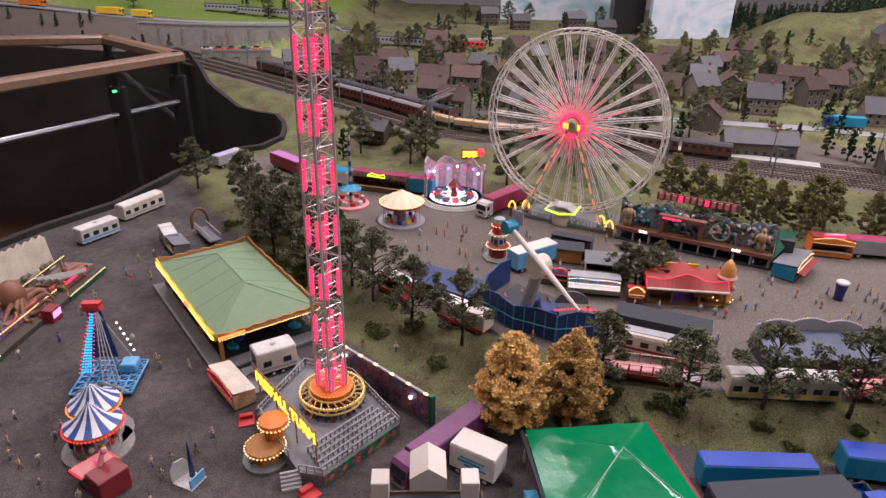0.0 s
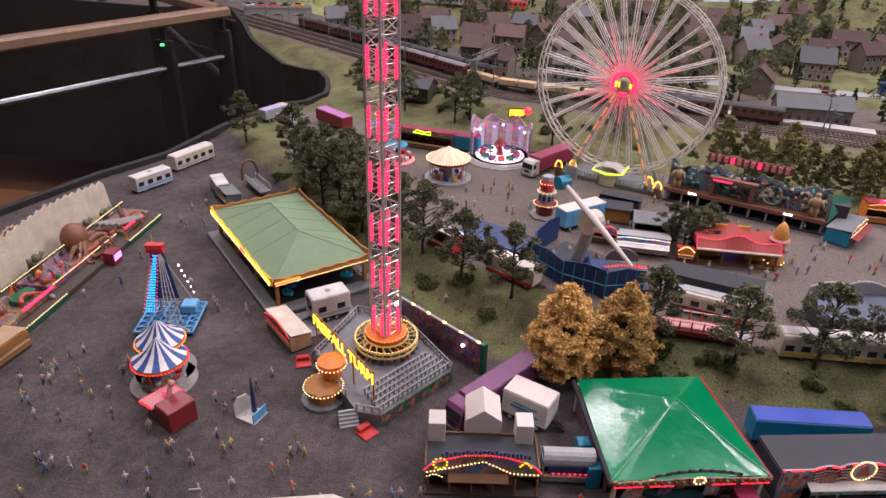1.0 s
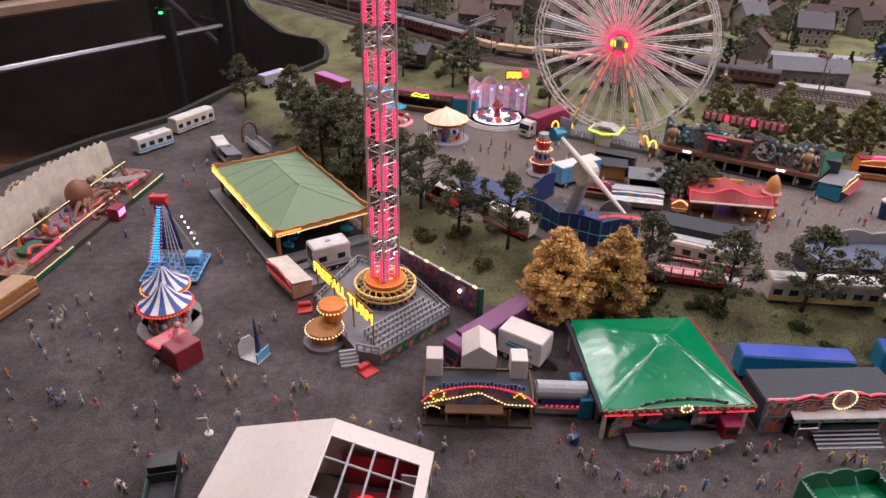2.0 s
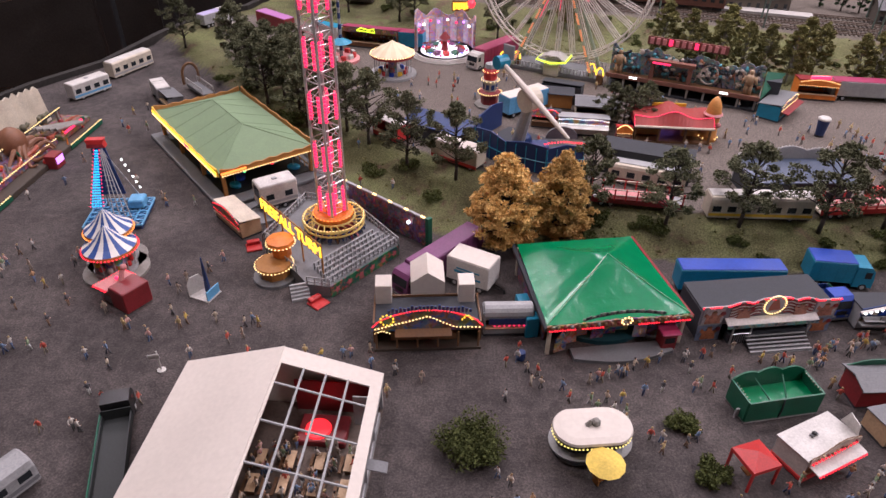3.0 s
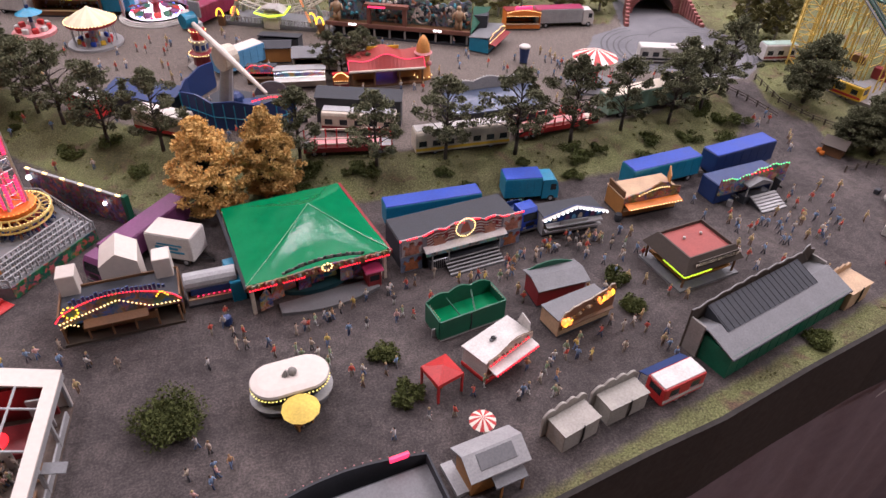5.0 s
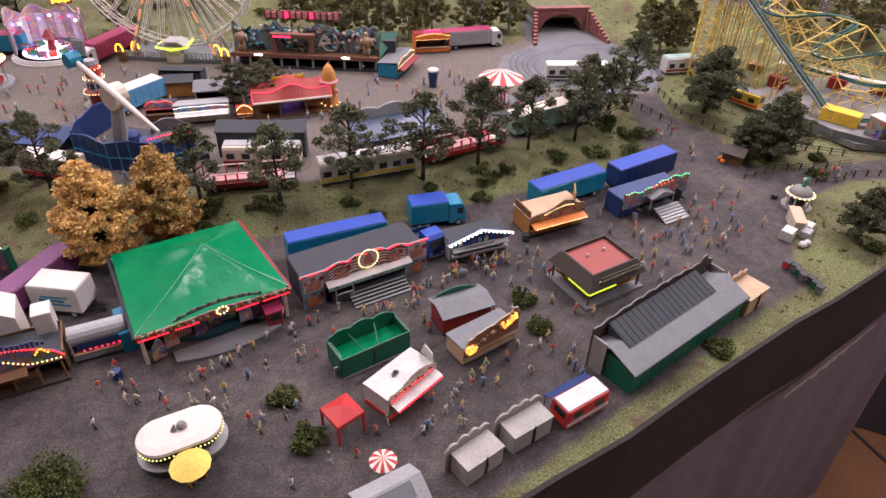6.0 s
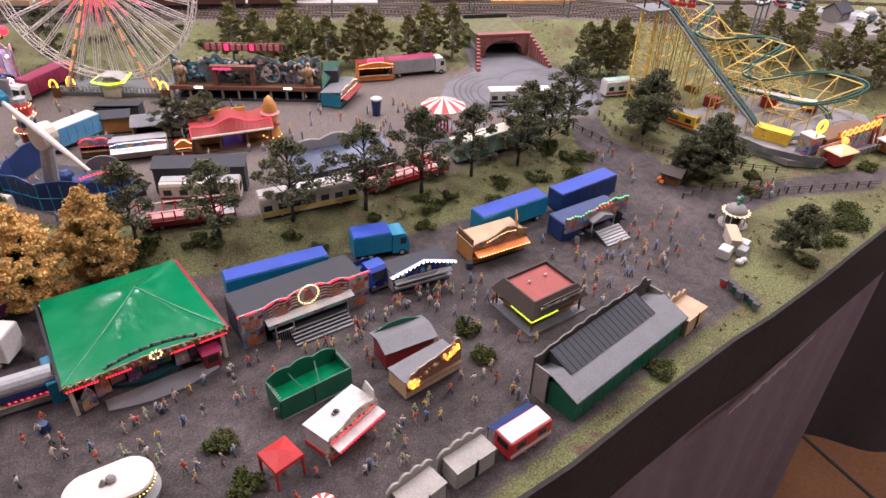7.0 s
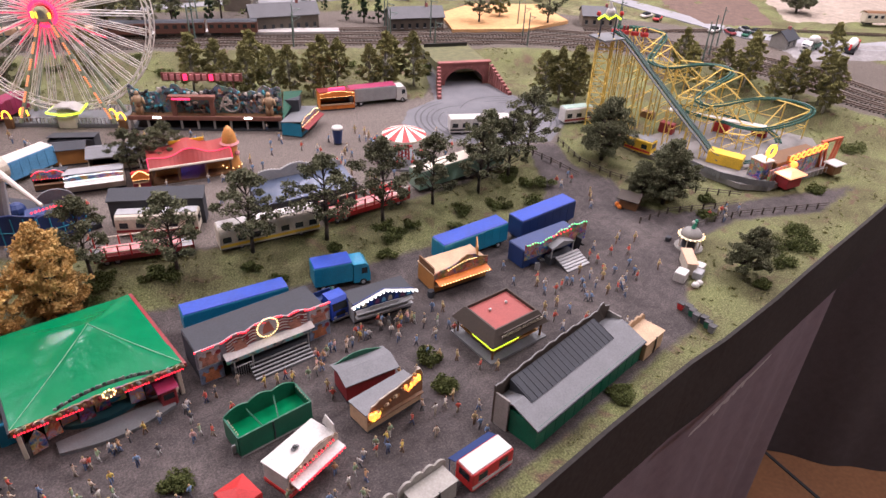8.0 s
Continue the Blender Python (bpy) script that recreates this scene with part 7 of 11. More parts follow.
    part("end_wall", S().box(7.5, -3.4, 0, 7.7, 3.3, 3.6), DARK, t)


dark_show()


def festival_hall():
    t = thing("festival_tent", cmat(-13.7, 27.0, 0, -2.5), "large white festival tent with an open glazed roof half showing tables", "tent")
    W, L, e, r = 10.2, 15.2, 5.0, 8.0
    part("floor_board", S().box(-W, -L, 0, W, L, 0.3), mat("worn_floor_boards", (0.125, 0.095, 0.078), 0.8, grain=300, var=0.35), t, "grey brown boarded floor")
    # closed roof half, with thickness
    part("roof_left", S().rings([[(-W - 0.2, y, e), (0.35, y, r), (0.35, y, r - 0.2), (-W - 0.2, y, e - 0.2)] for y in (-L, L)]), ROOFWHITE, t, "white roof sheet, closed side")

    def rz_at(x):
        return r - (r - e) * x / W
    for x0, x1, y0, y1 in ((0.352, 0.55, -L, L), (W - 0.9, W + 0.2, -L, L), (0.55, W - 0.9, L - 2.2, L), (0.55, W - 0.9, -L, -L + 1.0)):
        part("roof_border", S().rings([[(x0, y, rz_at(x0)), (x1, y, rz_at(x1)), (x1, y, rz_at(x1) - 0.2), (x0, y, rz_at(x0) - 0.2)] for y in (y0, y1)]), ROOFWHITE, t, "white border of the open roof half")
    for k in (1, 2, 3):
        x = 0.55 + (W - 1.45) * k / 4
        part("roof_bar", S().cyl((x, -L + 0.9, rz_at(x) - 0.1), (x, L - 2.1, rz_at(x) - 0.1), 0.13, 0.13, 6), LGREY, t)
    y = L - 2.2 - 2.6
    while y > -L + 1:
        part("roof_bar", S().cyl((0.5, y, rz_at(0.5) - 0.1), (W - 0.9, y, rz_at(W - 0.9) - 0.1), 0.13, 0.13, 6), LGREY, t)
        y -= 4.6
    part("gable_wall", S().wall([(-W, 0.3), (W, 0.3), (W, e - 0.2), (0, r - 0.2), (-W, e - 0.2)], L - 0.5, L - 0.3), ROOFWHITE, t)
    part("left_wall", S().box(-W, -L, 0.3, -W + 0.2, L - 0.5, e - 0.15), ROOFWHITE, t)
    part("valance", S().box(W - 0.05, -L, e - 1.1, W + 0.15, L, e - 0.1), LGREY, t)
    for k in range(7):
        part("wall_post", S().box(W - 0.3, -L + 0.2 + 2 * (L - 0.4) * k / 6 - 0.15, 0.3, W, -L + 0.2 + 2 * (L - 0.4) * k / 6 + 0.15, e - 0.2), LGREY, t)
    part("low_wall", S().box(W - 0.25, -L, 0.3, W - 0.05, L - 2, 1.2), LGREY, t)
    part("entrance_canopy", S().rings([[(W, u, 3.3), (W + 1.9, u, 2.9), (W + 1.9, u, 2.8), (W, u, 3.2)] for u in (4.6, 5.8)]), GREY, t)
    stg = part("stage", S().box(2.2, L - 6.2, 0.3, 7.2, L - 2.6, 1.1, 0.1), DRED, t)
    # A flat glowing disc stands in for the pool of red light on the stage.
    part("stage_light_pool", S().cyl((4.2, L - 4.6, 1.12), (4.2, L - 4.6, 1.3), 1.35, 1.25, 20), glow("stage_red_pool", (1.0, 0.02, 0.03), 2.4), stg, "pool of red light on the stage, made as a glowing disc")
    part("back_cloth", S().box(1.2, L - 1.4, 0.3, W - 1, L - 1.2, 4.6), DRED, t)
    rnd = random.Random(21)
    for r_ in range(6):
        for q in range(-1, 3):
            x, yy = 2.3 + 2.9 * q, L - 8.4 - 2.9 * r_
            tb = part("long_table", S().box(x - 0.45, yy - 1.0, 1.0, x + 0.45, yy + 1.0, 1.1), LWOOD, t)
            part("trestle", S().box(x - 0.35, yy - 0.8, 0.3, x + 0.35, yy - 0.7, 1.0).box(x - 0.35, yy + 0.7, 0.3, x + 0.35, yy + 0.8, 1.0), BROWN, tb)
            for sg in (-1, 1):
                part("bench", S().box(x + sg * 0.85 - 0.16, yy - 1.0, 0.65, x + sg * 0.85 + 0.16, yy + 1.0, 0.75).box(x + sg * 0.85 - 0.1, yy - 0.7, 0.3, x + sg * 0.85 + 0.1, yy - 0.6, 0.65)
                     .box(x + sg * 0.85 - 0.1, yy + 0.6, 0.3, x + sg * 0.85 + 0.1, yy + 0.7, 0.65), BROWN, t)
    part("striped_screen", S().box(W - 2.6, L - 3.0, 0.3, W - 1.0, L - 2.8, 4.4), LGREY, t)
    part("white_panel", S().box(5.8, L - 7.2, 0.3, 6.8, L - 7.0, 2.8), WHITE, t)
    rnd = random.Random(5)
    for k in range(112):
        figure(-13.7 + rnd.uniform(-1.0, 9.0), 27.0 + rnd.uniform(-12, 9.0), None, 0.3)


festival_hall()
lorry(-28.7, 34.4, 108, 13.4, 2.9, 3.0, BLACK, mat("dark_lorry_bed", (0.020, 0.024, 0.024), 0.6), "black lorry with a long open dark bed beside the tent", flat=True)
caravan(-37.4, 28.8, 60, 7.0, 3.0, 3.4, LGREY, GREY, "grey rounded van on the gravel", round_top=0.9, tow=0)
t = thing("sign_lamp", cmat(-28.6, 46.0, 0, 15), "white round sign on a thin post", "sign")
part("post", S().cyl((0, 0, 0), (0, 0, 3.0), 0.10, 0.09, 6), WHITE, t)
part("foot", S().lathe([(0.5, 0), (0.5, 0.15), (0.1, 0.3)], 10), WHITE, t)
part("board", S().box(-0.7, -0.08, 2.7, 0.5, 0.08, 3.6, 0.05).turned(turn(20, 0, 0, (0, 0, 0.2))), WHITE, t)


def striped_carousel():
    for k, (x, y, r, e, h, z0) in enumerate(((-42.6, 67.0, 3.1, 5.4, 8.2, 0), (-41.7, 64.6, 3.45, 4.2, 7.2, 0))):
        t = thing("striped_carousel", cmat(x, y, 0, 10 * k), "round carousel with blue and white striped roof and red bulbs", "carousel", "striped carousels")
        part("base_plate", S().lathe([(4.3 - 0.3 * (1 - k), 0.02 * (1 - k)), (4.3 - 0.3 * (1 - k), 0.35)], 28), STONE, t)
        prof = [(r, e), (r * 0.72, e + 0.55), (r * 0.45, e + 1.3), (r * 0.2, e + 2.3), (0.05, h)]
        part("striped_roof", S().lathe(prof, 24), STRIPE_BLUE, t, "blue and white striped tent roof")
        part("valance", S().lathe([(r, e), (r + 0.08, e - 0.55)], 24), WOOD, t, "carved gold valance")
        part("light_string", S().bulbs([((r + 0.15) * math.cos(a), (r + 0.15) * math.sin(a), e - 0.35) for a in [2 * math.pi * q / 24 for q in range(25)]], 0.42, 0.14), G_RED if k else G_ORANGE, t)
        part("drum", S().lathe([(1.3, 0.35), (1.3, e - 0.3)], 14), ART_SHOW, t)
        part("platform", S().lathe([(2.8, 0.35), (2.8, 0.8)], 24), LGREY, t)
        for q in range(10):
            a = 2 * math.pi * q / 10
            part("pole", S().cyl((2.6 * math.cos(a), 2.6 * math.sin(a), 0.8), (2.6 * math.cos(a), 2.6 * math.sin(a), e - 0.3), 0.08, 0.08, 5), LGREY, t)
            part("seat", S().ball((2.1 * math.cos(a + 0.3), 2.1 * math.sin(a + 0.3), 1.4), 0.42, 7, 4), (RED, WHITE, YELLOW)[q % 3], t)


striped_carousel()


def led_mast_ride():
    t = thing("tall_swing_ride", cmat(-47.0, 78.2, 0, 8) @ Matrix.Diagonal((0.78, 0.8, 0.97, 1)), "tall leaning ride mast with cyan lamps on blue lattice deck", "ride")
    s = S()
    for k in range(7):
        u = -5.4 + 10.8 * k / 6
        s.box(u - 0.12, -5.0, 0.6, u + 0.12, 5.0, 0.9)
        v = -5.0 + 10.0 * k / 6
        s.box(-5.4, v - 0.12, 0.6, 5.4, v + 0.12, 0.9)
    for k in range(6):
        for q in range(6):
            u, v = -5.4 + 1.8 * k, -5.0 + 1.667 * q
            s.cyl((u, v, 0.75), (u + 1.8, v + 1.667, 0.75), 0.08, 0.08, 4)
    part("lattice_deck", s, LBLUE, t, "blue steel lattice deck")
    part("deck_plate", S().box(-5.3, -4.9, 0.0, 5.3, 4.9, 0.55), DBLUE, t)
    for sx in (-1.1, 1.1):
        part("mast_leg", S().cyl((sx * 1.6 - 1.0, 2.6, 0.6), (sx * 0.6 - 2.2, 4.0, 10.9), 0.22, 0.18, 6), LGREY, t)
    part("mast_panel", S().rings([[(-3.6, 2.3, 3.0), (1.2, 2.3, 3.0), (-0.8, 3.8, 10.4), (-3.4, 3.8, 10.4)], [(-3.6, 2.5, 3.0), (1.2, 2.5, 3.0), (-0.8, 4.0, 10.4), (-3.4, 4.0, 10.4)]]), DBLUE, t)
    part("red_head", S().rings([[(-3.9, 3.2, 10.7), (-0.5, 3.2, 10.7), (-0.5, 4.6, 10.7), (-3.9, 4.6, 10.7)], [(-3.6, 3.0, 11.4), (-0.8, 3.0, 11.4), (-0.8, 4.8, 11.4), (-3.6, 4.8, 11.4)], [(-3.9, 3.2, 12.0), (-0.5, 3.2, 12.0), (-0.5, 4.6, 12.0), (-3.9, 4.6, 12.0)]]), RED, t, "red mast head")
    top = Vector((-2.0, 2.8, 10.6))
    for k in range(4):
        b = Vector((-3.2 + 0.5 * k, -3.4, 3.4))
        a = top + Vector((-0.15 + 0.09 * k, 0, 0))
        st = S()
        n = 22
        for q in range(n):
            p = a.lerp(b, (q + 0.5) / n)
            st.box(p.x - 0.13, p.y - 0.1, p.z - 0.1, p.x + 0.13, p.y + 0.1, p.z + 0.1)
        part("lamp_strip", st, G_CYAN, t, "strip of cyan lamps")
    for k in (0, 1):
        a = top + Vector((-0.4 if k == 0 else 0.5, 0, 0.2))
        b = Vector((-3.6, -3.5, 3.3)) if k == 0 else Vector((-1.2, -3.4, 3.3))
        part("edge_lamp", S().bulbs([a, b], 0.6, 0.16), G_PINK, t)
    tr = S()
    for k in range(4):
        a, b = top + Vector((0.5 + 0.15 * k, 0.2, 0)), Vector((1.2 + 1.0 * k, -5.6, 2.6))
        tr.cyl(a, b, 0.1, 0.1, 5)
    for q in range(14):
        f = q / 13
        tr.cyl(top + (Vector((1.2, -5.6, 2.6)) - top) * f, top + (Vector((4.2, -5.6, 2.6)) - top) * f, 0.06, 0.06, 4)
    part("white_truss", tr, LGREY, t, "white lattice boom")
    part("support_frame", S().path([(4.8, -4.6, 0.8), (1.5, -5.6, 3.0), (-4.6, -4.6, 0.8)], 0.2, 6).path([(3.9, 3.6, 0.8), (-1.2, 3.6, 9.8)], 0.14, 6), LGREY, t)
    part("white_bulbs", S().bulbs([(1.5, 3.4, 9.0), (3.9, 3.6, 3.0)], 1.0, 0.24), G_WHITE, t)
    part("ride_wagon", S().box(1.6, 0.6, 0.9, 4.6, 3.6, 2.4, 0.2), LBLUE, t)


led_mast_ride()


def red_ticket_booth():
    t = thing("red_ticket_booth", cmat(-37.4, 58.2, 0, -32), "dark red ticket booth with a red lit canopy", "booth")
    part("body", S().box(-0.6, -1.9, 0, 2.4, 1.9, 3.1, 0.12), DRED, t)
    part("canopy", S().rings([[(-0.6, -2.1, 2.6), (-3.6, -2.1, 2.2), (-3.6, -2.1, 2.0), (-0.6, -2.1, 2.4)], [(-0.6, 2.1, 2.6), (-3.6, 2.1, 2.2), (-3.6, 2.1, 2.0), (-0.6, 2.1, 2.4)]]), PINK, t)
    part("light_string", S().bulbs([(-0.6, -2.2, 2.5), (-3.7, -2.2, 2.1), (-3.7, 2.2, 2.1), (-0.6, 2.2, 2.5)], 0.36, 0.13), G_RED, t)
    part("roof_figure", S().cyl((-0.5, 0, 2.9), (-0.7, 0.6, 4.2), 0.4, 0.25, 8).ball((-0.7, 0.9, 4.5), 0.45, 8, 5), PINK, t, "pink cut-out ornament on the roof")
    part("counter", S().box(-2.6, -1.7, 0, -0.6, 1.7, 1.2, 0.06), GREY, t)
    part("roof_light", S().ball((-1.8, 0.2, 2.75), 0.3), G_PINK, t)


red_ticket_booth()
t = thing("strength_tester", cmat(-28.0, 59.8, 0, -20), "white open booth with a blue pointed mast", "booth")
part("floor_board", S().box(-1.5, -1.3, 0, 1.5, 1.3, 0.15), WHITE, t)
part("side_board", S().wall([(-1.2, 0.1), (1.2, 0.1), (1.2, 1.8), (0.6, 2.7), (-0.6, 2.7), (-1.2, 1.8)], -0.08, 0.08).turned(turn(0, 0, 70, (-1.3, 0, 0))), WHITE, t)
part("side_board", S().wall([(-1.2, 0.1), (1.2, 0.1), (1.2, 1.5), (-1.2, 1.5)], -0.08, 0.08).turned(turn(0, 0, 90, (1.3, 0, 0))), LBLUE, t)
part("mast", S().rings([[(-0.35, 0.4, 0.1), (0.35, 0.4, 0.1), (0.35, 0.8, 0.1), (-0.35, 0.8, 0.1)], [(-0.06, 0.5, 5.6), (0.06, 0.5, 5.6), (0.06, 0.6, 5.6), (-0.06, 0.6, 5.6)]]), DBLUE, t, "blue pointed mast")


def octopus_ride():
    t = thing("octopus_walkthrough", cmat(-70.0, 91.0, 0, 88), "long terraced octopus attraction with jagged white wave backdrop and lamp strings", "attraction")
    L = 41.0
    part("base", S().box(-L / 2, -4.4, 0, L / 2, 5.4, 1.0, 0.1), TIMBER, t)
    rnd = random.Random(3)
    pts = []
    for k in range(45):
        u = k / 44
        pts.append((L / 2 - 1 - (L - 2) * u, 6.0 + 2.6 * math.sin(2.6 * u + 0.5) + (0.5 if k % 2 else -0.1) + rnd.uniform(-0.15, 0.15)))
    s = S()
    n = len(pts)
    low = [(p[0], 4.8 + 1.1 * math.sin(math.pi * i / (n - 1)), 1.0) for i, p in enumerate(pts)]
    hi = [(p[0], 5.6 + 1.1 * math.sin(math.pi * i / (n - 1)), p[1]) for i, p in enumerate(pts)]
    s.rings([[low[i], (low[i][0], low[i][1] + 0.3, 1.0), (hi[i][0], hi[i][1] + 0.3, hi[i][2]), hi[i]] for i in range(n)])
    part("wave_backdrop", s, CREAM, t, "jagged cream white wave backdrop")
    for k in range(5):
        part("backdrop_lamp", S().ball((-L / 2 + 5 + 7.6 * k, 4.2, 2.0), 0.35), G_WARM, t)
    part("terrace", S().box(-9.5, -2.0, 1.0, 9.5, 4.0, 2.2, 0.1), ART_RED, t)
    part("side_terrace", S().box(-L / 2 + 0.5, -2.6, 1.0, -10.5, 3.0, 1.9, 0.1), ART_WOOD, t)
    part("side_terrace", S().box(10.5, -2.6, 1.0, L / 2 - 0.5, 3.0, 1.9, 0.1), ART_WOOD, t)
    for x0, x1, y, z, g in ((-L / 2, -9.0, -4.5, 1.0, G_GREEN), (9.0, L / 2, -4.5, 1.0, G_GREEN), (-9, 9, -2.3, 2.3, G_WARM), (-L / 2 + 2, L / 2 - 2, 1.8, 4.0, G_WARM)):
        part("light_string", S().bulbs([(x0, y, z), (x1, y, z)], 0.55, 0.14), g if g is not G_GREEN else G_WARM, t)
    part("string_beam", S().box(-L / 2 + 2, 1.9, 3.5, L / 2 - 2, 2.3, 3.9), DARK, t)
    for k in range(7):
        part("beam_post", S().cyl((-L / 2 + 3 + 5.8 * k, 2.1, 1.0), (-L / 2 + 3 + 5.8 * k, 2.1, 3.6), 0.14, 0.14, 6), BROWN, t)
    for x0, x1, y, z in ((-16.5, -9.5, -2.8, 2.4), (11.0, 17.0, -2.8, 2.4)):
        part("neon_tube", S().cyl((x0, y, z), (x1, y, z), 0.22, 0.22, 8), G_PINK, t, "pink neon tube")
    part("green_fringe", S().box(-L / 2, -4.6, 0.2, -9.0, -4.4, 0.95).box(9.0, -4.6, 0.2, L / 2, -4.4, 0.95), DGREEN, t)
    body = S().ball((3.2, 1.6, 4.0), 2.3, 14, 10, 1.2)
    o = part("octopus_body", body, mat("brown_octopus_skin", (0.20, 0.085, 0.045), 0.55), t, "brown octopus head", smooth=True)
    OCT = o.data.materials[0]
    for k in range(8):
        a = math.radians(-160 + 140 * k / 7)
        pts = []
        for q in range(9):
            f = q / 8
            pts.append((3.2 + math.cos(a) * (1.5 + 5.2 * f) + 0.6 * math.sin(5 * f + k), 1.2 + math.sin(a) * (1.5 + 4.0 * f), 2.9 + 0.9 * math.sin(4.2 * f + k) - 1.3 * f))
        arm = S().path(pts, [0.62 - 0.06 * q for q in range(9)], 8)
        part("octopus_arm", arm, OCT, o)
    g1 = mat("grey_brown_monster_skin", (0.13, 0.12, 0.08), 0.7)
    for x, y, sc in ((-5.5, 3.0, 1.0), (14.5, 3.2, 0.8), (8.5, 3.4, 0.9)):
        m = part("sea_monster", S().ball((x, y, 3.0), 1.1 * sc, 9, 6, 1.4).ball((x, y - 0.6, 4.8 * sc), 0.7 * sc, 9, 6).cyl((x - 0.9, y, 3.6), (x - 1.7, y - 0.7, 5.3 * sc), 0.3, 0.4, 7).cyl((x + 0.9, y, 3.6), (x + 1.6, y - 0.6, 5.0 * sc), 0.3, 0.4, 7), g1, t, "grey green sea monster", smooth=True)
    for k in range(5):
        part("tentacle_log", S().cyl((9.2 + 0.5 * k, 2.4 - 0.9 * k, 3.6 - 0.2 * k), (16.0, -2.4 - 0.3 * k, 2.4), 0.36, 0.30, 7), STONE, t)
    b = part("entrance_booth", S().box(1.6, -6.0, 0, 4.2, -4.0, 2.4, 0.1), DRED, t)
    part("violet_window", S().box(1.9, -6.08, 0.9, 3.9, -5.98, 2.0), G_PURPLE, b, "violet lit window")
    part("boat", S().rings([[(-15 + u, -0.5 - w, 2.0), (-15 + u, 0.5 + w, 2.0), (-15 + u, 0.8 + w, 2.7), (-15 + u, -0.8 - w, 2.7)] for u, w in ((0, 0.0), (1, 0.4), (3, 0.5), (4.2, 0.0))]), DGREEN, t)
    for k in range(44):
        x, y = rnd.uniform(-L / 2 + 1, L / 2 - 1), rnd.uniform(-4.0, 2.6)
        z = 2.2 if -9.4 < x < 9.4 and y > -1.9 else (1.9 if y > -2.5 and abs(x) > 10.6 else 1.0)
        r_ = rnd.uniform(0.25, 0.6)
        part("stage_prop", (S().ball((x, y, z + r_ * 0.7), r_, 7, 5) if k % 3 else S().cyl((x, y, z), (x + rnd.uniform(-0.8, 0.8), y, z + 2.4 * r_ + 0.6), r_ * 0.6, r_ * 0.3, 7)), (STONE, DRED, BROWN, ORANGE, DGREEN, GREY, RED)[k % 7], t)
    for k in range(6):
        x = -15.0 + 5.6 * k
        part("red_tentacle", S().path([(x + 0.9 * j, -1.4 + 0.7 * math.sin(1.1 * j + k), 2.5 + 0.5 * math.sin(0.9 * j + 2 * k)) for j in range(6)], [0.42, 0.4, 0.36, 0.3, 0.22, 0.1], 7), (mat("red_brown_tentacle", (0.34, 0.07, 0.04), 0.4) if k == 0 else bpy.data.materials["red_brown_tentacle"]), t, "glossy red brown tentacle")
    part("roof_lettering_frame", S().path([(-6.0 + 0.5 * k, 7.6, 7.6 + 0.9 * math.sin(0.32 * k) + 0.35 * (k % 2)) for k in range(25)], 0.22, 5), LWOOD, t, "carved letters on the crest, unreadable")
    part("hoop", S().path([(-16 + 1.4 * math.cos(a), 0.4, 2.0 + 2.0 * math.sin(a)) for a in [math.pi * q / 8 for q in range(9)]], 0.15, 5), STONE, t)


octopus_ride()
stall(-66.5, 66.0, 80, 8.0, 4.0, 2.6, WOOD, LWOOD, WOOD, "orange wooden stall with pale roof beside the octopus attraction", None, crest_h=0.4, waves=2)
caravan(-74.0, 126.0, 61, 8.6, 2.9, 3.6, WHITE, LBLUE, "white motorhome with a blue stripe", tow=0, round_top=0.3)
caravan(-71.2, 140.2, 66, 11.4, 2.9, 3.7, CREAM, LGREY, "long cream coach with a light roof", roof=WHITE, tow=0, cat="coach")


def entrance_ride():
    t = thing("arch_walkway", cmat(-50.5, 127.0, 1.0, -52), "bulb lit entrance arch with a white railed walkway", "walkway")
    part("ramp", S().rings([[(-5, y, 0.2), (5, y, 0.9), (5, y, 0.6), (-5, y, -0.6)] for y in (-1.2, 1.2)]), GREY, t)
    s = S()
    for sg in (-1, 1):
        for k in range(13):
            s.cyl((-5 + 10 * k / 12, sg * 1.2, 0.2 + 0.7 * k / 12), (-5 + 10 * k / 12, sg * 1.2, 1.5 + 0.7 * k / 12), 0.06, 0.06, 4)
        s.cyl((-5, sg * 1.2, 1.5), (5, sg * 1.2, 2.2), 0.09, 0.09, 5)
    part("railing", s, WHITE, t)
    arc = [(-5.4, 1.7 * math.cos(a), 1.8 + 2.6 * math.sin(a)) for a in [math.pi * q / 10 for q in range(11)]]
    part("arch", S().path([(-5.4, 1.7, 0)] + arc + [(-5.4, -1.7, 0)], 0.3, 6), BROWN, t)
    part("light_string", S().bulbs([(p[0] - 0.3, p[1], p[2]) for p in [(-5.4, 1.7, 0)] + arc + [(-5.4, -1.7, 0)]], 0.5, 0.17), G_WARM, t)


entrance_ride()
lorry(-58.2, 125.0, 125, 7.0, 2.8, 3.4, WHITE, LGREY, "white van lorry near the entrance arch", top=WHITE)
stall(-54.6, 121.0, -50, 6.0, 3.2, 2.6, GREY, GREY, None, "grey flat roofed stall behind the pavilion")

